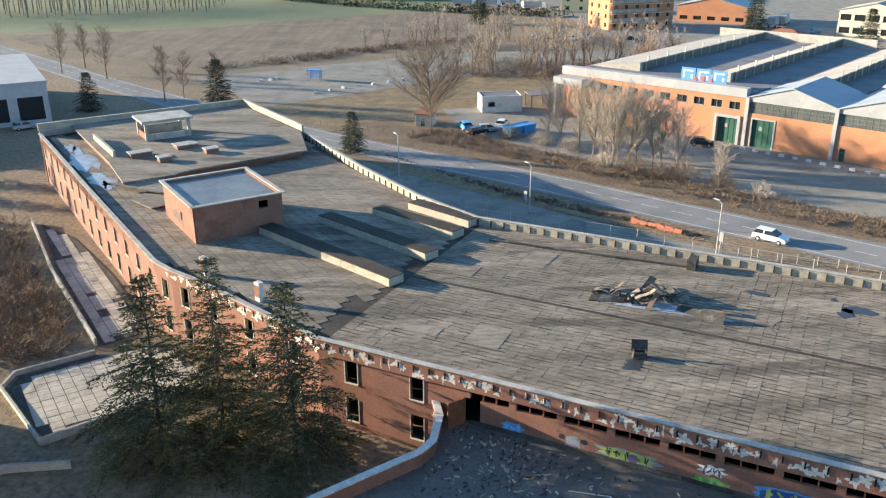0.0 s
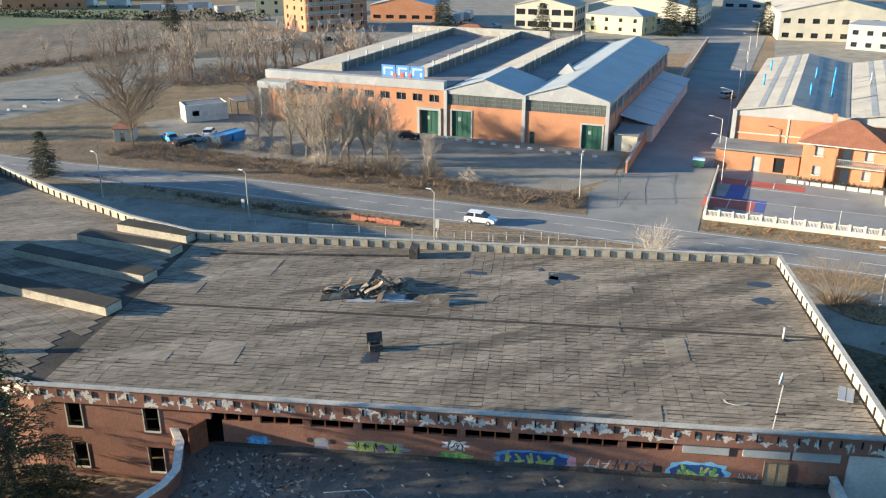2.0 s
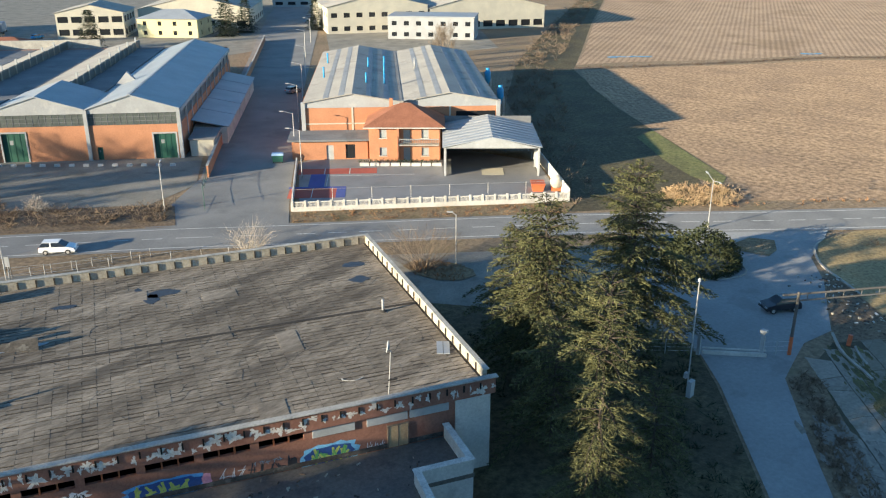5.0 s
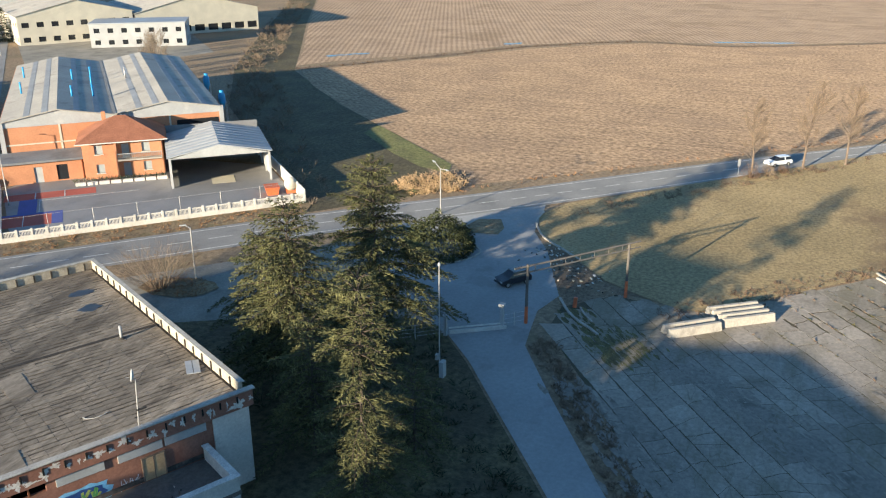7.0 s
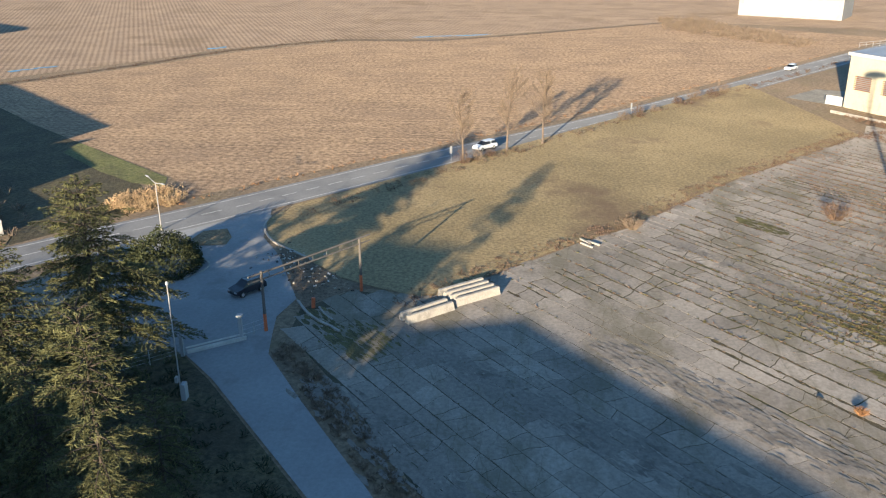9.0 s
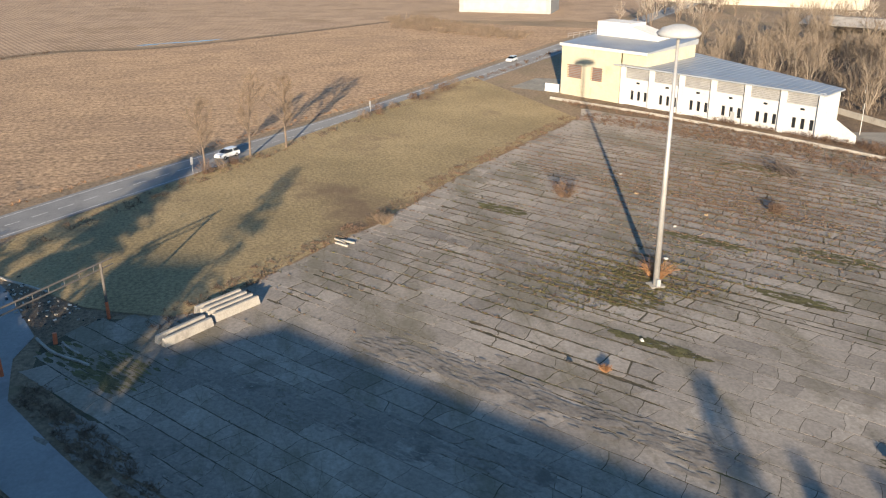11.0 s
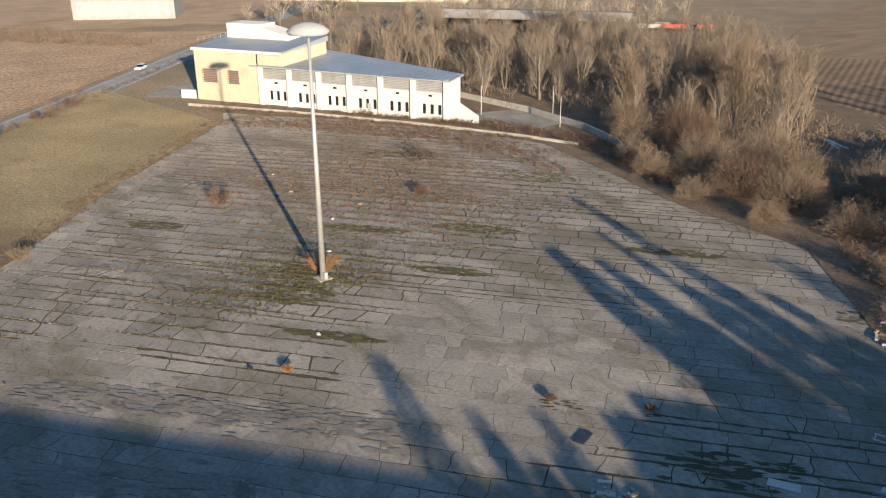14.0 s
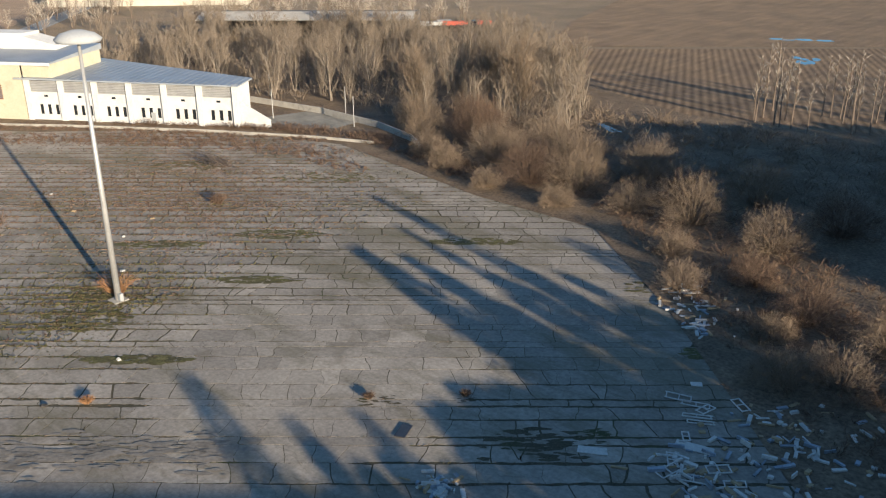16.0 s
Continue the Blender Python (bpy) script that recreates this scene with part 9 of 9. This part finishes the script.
kp = Shape().path(smooth_line([(108.5, 32.1), (104.6, 31.9), (101.6, 30.8), (98.4, 28.8), (95.7, 25.8), (92.7, 22.6)], 1.0), 0.24, 0, 0.17)
thing("kerb", "curved pale kerb round the grass", "kerb", kind="structure", shape=kp, mats="concrete")
thing("kerb", "low kerb round the hedge bed", "kerb", kind="structure", shape=Shape().path(smooth_line([(93.5, 37.0), (91.4, 35.0), (89, 34.8), (86.2, 36.6), (84.8, 38.6)], 1.0), 0.24, 0, 0.16), mats="concrete")
hs = Shape()
r6 = random.Random(8)
for i in range(8000):
    u, v = r6.uniform(0, 2 * math.pi), r6.random()
    v = v ** 1.4
    w = math.sqrt(1 - v ** 2.6)
    k = r6.uniform(0.8, 1.05)
    p = Vector((89.2 + 4.8 * k * w * math.cos(u), 39.6 + 4.2 * k * w * math.sin(u), 0.2 + 3.9 * k * v * (1 + 0.12 * math.sin(3 * u) + 0.1 * math.sin(7 * u + 5 * v))))
    a_, b_ = Vector((r6.uniform(-1, 1), r6.uniform(-1, 1), r6.uniform(-1, 1))) * 0.32, Vector((r6.uniform(-1, 1), r6.uniform(-1, 1), r6.uniform(-1, 1))) * 0.26
    hs.add([p, p + a_, p + b_], [(0, 1, 2)])
thing("evergreen_shrub", "large rounded dark evergreen shrub at the junction", "shrub", shape=hs, mats="shrub_green")
# bare shrub on the traffic island
bs = Shape()
bush_into(bs, 66.6, 63.2, 5.6, 4.2, 300, random.Random(3), 0.024, 0.55, 0.12)
thing("shrub", "large leafless shrub on the dry island", "shrub", shape=bs, mats="twigs")
bs = Shape()
bush_into(bs, 56.3, 82.5, 4.0, 3.0, 160, random.Random(4), 0.03, 0.6)
thing("shrub", "leafless shrub beside the lane", "shrub", shape=bs, mats="pale_twigs")
thicket("brambles", "dry grass on the traffic island", [(64.9, 62.2), (65.4, 59.4), (67.0, 57.6), (69.2, 57.2), (70.3, 58.6), (70.4, 61.2), (69.4, 63.8), (67.4, 65.6), (65.6, 65.4)], 90, 0.5, "dead_leaf", 21, 16, 0.04)
thicket("brambles", "dry scrub below the white fence", [(67, 86.9), (94.7, 62.4), (98.5, 63.9), (94.6, 68), (69.9, 90)], 170, 0.45, "dead_leaf", 22, 14, 0.04)
thicket("brambles", "pale dry reeds beside the field corner", [(108, 52.5), (111.5, 47), (118, 47), (121, 51), (116, 57), (111, 57)], 160, 1.3, "straw", 23, 24, 0.045)
# litter and broken stones by the gate
lt_ = Shape()
r7 = random.Random(90)
for i in range(130):
    t = r7.random()
    x, y = 95.5 - 10.5 * t + r7.gauss(0, 1.0), 27.2 - 7.5 * t + r7.gauss(0, 1.3)
    a_, w, l = r7.uniform(0, 3.1), r7.uniform(0.05, 0.2), r7.uniform(0.08, 0.42)
    lt_.bar((x, y), (x + l * math.cos(a_), y + l * math.sin(a_)), w, 0.04, 0.06 + r7.uniform(0.02, 0.14), (0, 2, 1, 2, 2, 1)[i % 6])
thing("rubble", "pale broken stones and litter beside the driveway", "debris", kind="stuff", shape=lt_, mats=["peeled", "parapet", "rubble_dark"])
# dumped frames, boards and plaster on the bank
r8 = random.Random(91)


def dumped_frame(x, y, a, w, l, m_):
    f = thing("window_frame", "dumped pale window frame on the ground", "frame", pose(x, y, 0.1, r8.uniform(-6, 6), r8.uniform(-6, 6), a), "dumped frames")
    part("stile", Shape().box(-l / 2, l / 2, -w / 2, -w / 2 + 0.09, 0, 0.07), m_, f)
    part("stile", Shape().box(-l / 2, l / 2, w / 2 - 0.09, w / 2, 0, 0.07), m_, f)
    for k in (-0.5, -0.05, 0.42):
        part("crossbar", Shape().box(l * k, l * k + 0.09, -w / 2 + 0.09, w / 2 - 0.09, 0, 0.065), m_, f)


for x, y, a, w, l in ((24.3, -61.0, 20, 0.9, 2.2), (22.7, -60.8, 25, 0.8, 2.4), (21.7, -60.6, 70, 0.9, 1.5), (19.7, -63, 140, 0.8, 2.0), (21.8, -59.2, 200, 0.5, 2.4), (21.2, -58.5, 205, 0.5, 2.2), (21.3, -55.9, 300, 0.6, 1.5), (18.5, -51.2, 205, 1.0, 2.6), (20.4, -51.0, 250, 0.9, 2.0), (20.8, -52.4, 300, 0.8, 1.8), (17.6, -53.4, 220, 1.0, 1.8), (16.0, -52.4, 30, 0.8, 1.6)):
    dumped_frame(x, y, a, w, l, "peeled")
for i, (x, y, a, w, l) in enumerate(((26.0, -49.7, 205, 0.9, 2.3), (20.1, -54.9, 190, 1.0, 3.0), (32.7, -39.2, 80, 1.0, 1.7), (32.2, -38.4, 20, 0.6, 1.8), (24.0, -64.0, 30, 0.7, 1.0))):
    thing("board", "dumped white painted board lying on the ground", "board", pose(x, y, 0.06, 0, 0, a), "dumped boards", shape=Shape().hexa([(-l / 2, -w / 2, 0), (l / 2, -w / 2 * 0.8, 0), (l / 2 * 0.9, w / 2, 0.02), (-l / 2, w / 2, 0), (-l / 2, -w / 2, 0.06), (l / 2, -w / 2 * 0.8, 0.07), (l / 2 * 0.9, w / 2, 0.1), (-l / 2, w / 2, 0.06)]), mats="white_plaster")
thing("board", "dark square panel lying on the yard", "board", pose(39.0, -42.7, 0.07, 0, 0, 20), shape=Shape().box(-0.45, 0.45, -0.9, 0.9, 0, 0.06), mats="wet_tar")
du = Shape()
for i in range(330):
    c = r8.choice(((19.5, -52, 1.6), (16.0, -61.7, 1.7), (12.5, -56.5, 2.6), (17.0, -55.5, 2.5), (31, -79, 1.8), (32.4, -39.2, 0.7), (28.5, -75, 1.2), (16.5, -50.5, 1.6), (33.5, -83, 1.0), (10, -62, 2.5)))
    x, y = r8.gauss(c[0], c[2]), r8.gauss(c[1], c[2])
    a_, w, l = r8.uniform(0, 3.1), r8.uniform(0.06, 0.34), r8.uniform(0.15, 1.3)
    z = 0.07 + abs(r8.gauss(0, 0.12))
    du.bar((x, y), (x + l * math.cos(a_), y + l * math.sin(a_)), w, 0.05, z + 0.05, i % 4)
thing("rubble", "heaps of dumped plaster, boards and scrap", "debris", kind="stuff", shape=du, mats=["white_plaster", "peeled", "snow_ice", "board"])
# brush pile and weeds on the yard
bp = Shape()
for i in range(260):
    p = Vector((r8.gauss(115, 2.6), r8.gauss(-82, 1.2), r8.uniform(0.05, 0.9)))
    a_ = r8.gauss(0.5, 0.5)
    sliver(bp, p, p + Vector((math.cos(a_), -math.sin(a_) * 0.4, r8.uniform(-0.15, 0.25))) * r8.uniform(0.8, 3.0), 0.12, r8)
thing("brush_pile", "pile of cut branches at the end of the yard", "debris", shape=bp, mats="bark")
for x, y, h, m_ in ((81.2, -43.4, 2.4, "dead_leaf"), (112, -44, 2.6, "bramble"), (98, -69.4, 1.6, "bramble"), (62.5, -29.2, 0.7, "dead_leaf"), (106.5, -16.5, 1.6, "twigs"), (44.6, -44.6, 0.6, "bramble"), (38.5, -50, 0.6, "bramble")):
    s = Shape()
    bush_into(s, 0, 0, h, h * 0.9, 150, random.Random(int(x * 7)), 0.04, 0.6)
    thing("weed_bush", "dry brown weeds growing through the yard", "weeds", pose(x, y, 0.03), "yard weeds", shape=s, mats=m_)
wd = Shape()
r9 = random.Random(19)
for i in range(42000):
    zone = r9.random()
    if zone < 0.3:
        x, y = r9.gauss(104, 13), r9.gauss(-66, 11)
    elif zone < 0.42:
        x, y = r9.gauss(80, 6), r9.gauss(-40, 6)
    elif zone < 0.56:
        x, y = r9.uniform(92, 150), r9.uniform(-95, -45)
    else:
        x, y = r9.uniform(25, 165), r9.uniform(-102, 8)
    if not inside((x, y), YARD) or r9.random() > wear(x, y) + (0.3 if zone < 0.42 else 0):
        continue
    u, v = math.cos(ya) * x + math.sin(ya) * y, -math.sin(ya) * x + math.cos(ya) * y
    if zone > 0.42 or r9.random() < 0.6:
        k = min(range(len(LANES)), key=lambda q: abs(LANES[q] - v))
        v = joint(k, u)[0] + r9.gauss(0, 0.04)
    x, y = u * math.cos(ya) - v * math.sin(ya), u * math.sin(ya) + v * math.cos(ya)
    p = Vector((x, y, 0.02))
    for k in range(2):
        b = 0.75 if x < 75 else 1.4
        q = p + Vector((r9.uniform(-0.22, 0.22), r9.uniform(-0.22, 0.22), r9.uniform(0.03, 0.13))) * b
        sliver(wd, p, q, r9.uniform(0.06, 0.14) * b, r9, (1, 1, 1, 0)[i % 4] if 0.3 < zone < 0.42 else (3 if 0.42 < zone < 0.56 or zone < 0.15 else i % 3))
thing("weeds", "dry weeds and moss in the joints of the yard", "weeds", kind="stuff", shape=wd, mats=["bramble", "moss", "twigs", "red_weeds"])
for k, (x, y, sx, sy) in enumerate(((78.0, -37.6, 4.8, 3.0), (83, -41.5, 3, 2.0), (118, -78.4, 6, 3.0), (81.2, -66.4, 6, 1.6), (108.7, -33.5, 4, 1.4), (95.2, -87.8, 8, 3), (34.2, -82.4, 6, 2.4), (24.3, -70.6, 3.5, 2.4), (72, -55, 5, 1.0), (66, -36, 5, 0.9), (90, -55, 6, 1.2), (60, -80, 6, 1.2))):
    mo = Shape()
    r3 = random.Random(800 + k)
    for i in range(150):
        a_, q = r3.uniform(0, 6.28), math.sqrt(r3.random())
        cx, cy, rr = sx * q * math.cos(a_), sy * q * math.sin(a_), r3.uniform(0.12, 0.6)
        ring = [(cx + rr * r3.uniform(0.7, 1.5) * math.cos(t), cy + rr * 0.5 * r3.uniform(0.6, 1.2) * math.sin(t)) for t in (6.28 * j / 7 for j in range(7))]
        z = 0.034 + 0.0003 * i
        mo.add([(u, v, z) for u, v in ring], [tuple(range(7))])
    thing("moss_patch", "thin green brown moss spread over the paving", "moss", pose(x, y, 0, 0, 0, 38.5), "moss patches", kind="stuff", shape=mo, mats="moss")
# dark damp stains following the lanes
for k, (line, wd_, mt_) in enumerate((([(70.4, 6.4), (65.2, -0.2), (59.2, -7.2), (49, -19)], 1.5, "damp_concrete"), ([(66.5, 3.0), (60.5, -3.2), (54, -10)], 0.8, "damp_concrete"),
                                      ([(64, 15.5), (56.5, 9.4), (49.6, 3.6), (44, -1.5)], 2.0, "damp_concrete"), ([(73, -9.6), (64.4, -17.6), (54.6, -26.4), (48, -32)], 1.7, "damp_concrete"),
                                      ([(31.2, -46.6), (28.4, -49.4)], 1.5, "joint_weeds"), ([(27.6, -51), (26.4, -52.4)], 0.7, "joint_weeds"), ([(44.5, -44), (43.2, -45.2)], 0.6, "joint_weeds"), ([(38.4, -49.6), (37.8, -50.4)], 0.45, "joint_weeds"),
                                      ([(78.5, 19.8), (73.6, 15.6), (70, 12.8)], 1.3, "moss"), ([(76, 14), (72.6, 10.8)], 0.8, "moss"), ([(100, -22), (90, -30), (82, -36)], 1.0, "damp_concrete"), ([(112, -62), (100, -72), (90, -80)], 1.3, "damp_concrete"))):
    r3 = random.Random(1300 + k)
    sh_ = Shape()
    pts = smooth_line(line, 0.5)
    for i in range(len(pts) * 7):
        c = pts[r3.randrange(len(pts))]
        cx, cy = c[0] + r3.gauss(0, wd_ * 0.7), c[1] + r3.gauss(0, wd_ * 0.7)
        rr = r3.uniform(0.06, 0.42) * min(wd_, 1.4)
        ring = []
        for j in range(9):
            t = 6.2832 * j / 9
            a_, b_ = rr * r3.uniform(0.9, 2.6) * math.cos(t), rr * 0.6 * r3.uniform(0.5, 1.2) * math.sin(t)
            ring.append((cx + a_ * math.cos(ya) - b_ * math.sin(ya), cy + a_ * math.sin(ya) + b_ * math.cos(ya), 0.0325 + 0.0001 * i))
        sh_.add(ring, [tuple(range(9))])
    thing("damp_stain", "dark damp stain along the yard paving" if mt_ == "damp_concrete" else "dark moss spread over the yard paving", "stain", kind="stuff", shape=sh_, mats=mt_)
for k, (x, y) in enumerate(((67.2, -35), (64.8, -26.7), (99.4, -59.7), (96.2, -53.4), (102.4, -55.9), (100.2, -10.4), (120.7, -56.6), (116.2, -59.4), (110.7, -54.6), (86, -47), (84.5, -48.5))):
    thing("litter", "small piece of rubbish on the yard", "litter", pose(x, y, 0.055, 0, 0, k * 50), "yard litter", shape=Shape().hexa([(-0.3, -0.15, 0), (0.3, -0.2, 0), (0.25, 0.15, 0), (-0.2, 0.2, 0), (-0.25, -0.1, 0.12), (0.2, -0.15, 0.18), (0.2, 0.1, 0.1), (-0.15, 0.15, 0.16)]), mats=("white_plaster", "rubble_dark", "board")[k % 3])
for x, y, a in ((99.8, -10.0, 40), (100.6, -10.9, 45), (101.2, -9.9, 30)):
    thing("concrete_post", "broken pale concrete post lying by the grass", "post", pose(x, y, 0.08, 0, 0, a), "broken posts", shape=Shape().box(-1.0, 1.0, -0.12, 0.12, 0, 0.2), mats="concrete")
part("foot", Shape().box(-0.8, 0.8, -0.8, 0.8, 0.04, 0.18), "concrete", ma, "concrete mast foot")
part("junction_box", Shape().box(-0.75, -0.3, -0.2, 0.2, 0.2, 1.0), "grey_paint", ma)
# wet hollows in the fields
for k, (x, y, sx, sy, a) in enumerate(((226, 130, 7, 2.4, -42), (268, 92.5, 5, 2.0, -42), (300, 20, 14, 2.0, -70), (89, -292, 10, 4, 20), (73, -250, 4, 9, 20), (76.5, -144, 6, 1.2, -30))):
    pd = Shape()
    r3 = random.Random(900 + k)
    for i in range(9):
        cx, cy = r3.uniform(-sx, sx) * 0.8, r3.uniform(-sy, sy) * 0.6
        ring = [(cx + sx * 0.35 * r3.uniform(0.5, 1) * math.cos(t), cy + sy * 0.4 * r3.uniform(0.5, 1) * math.sin(t)) for t in (6.28 * j / 10 for j in range(10))]
        pd.add([(u, v, 0.10 + 0.001 * i) for u, v in ring], [tuple(range(10))])
    thing("puddle", "shallow water standing in the field", "puddle", pose(x, y, 0, 0, 0, a), "field puddles", kind="structure", shape=pd, mats="water")
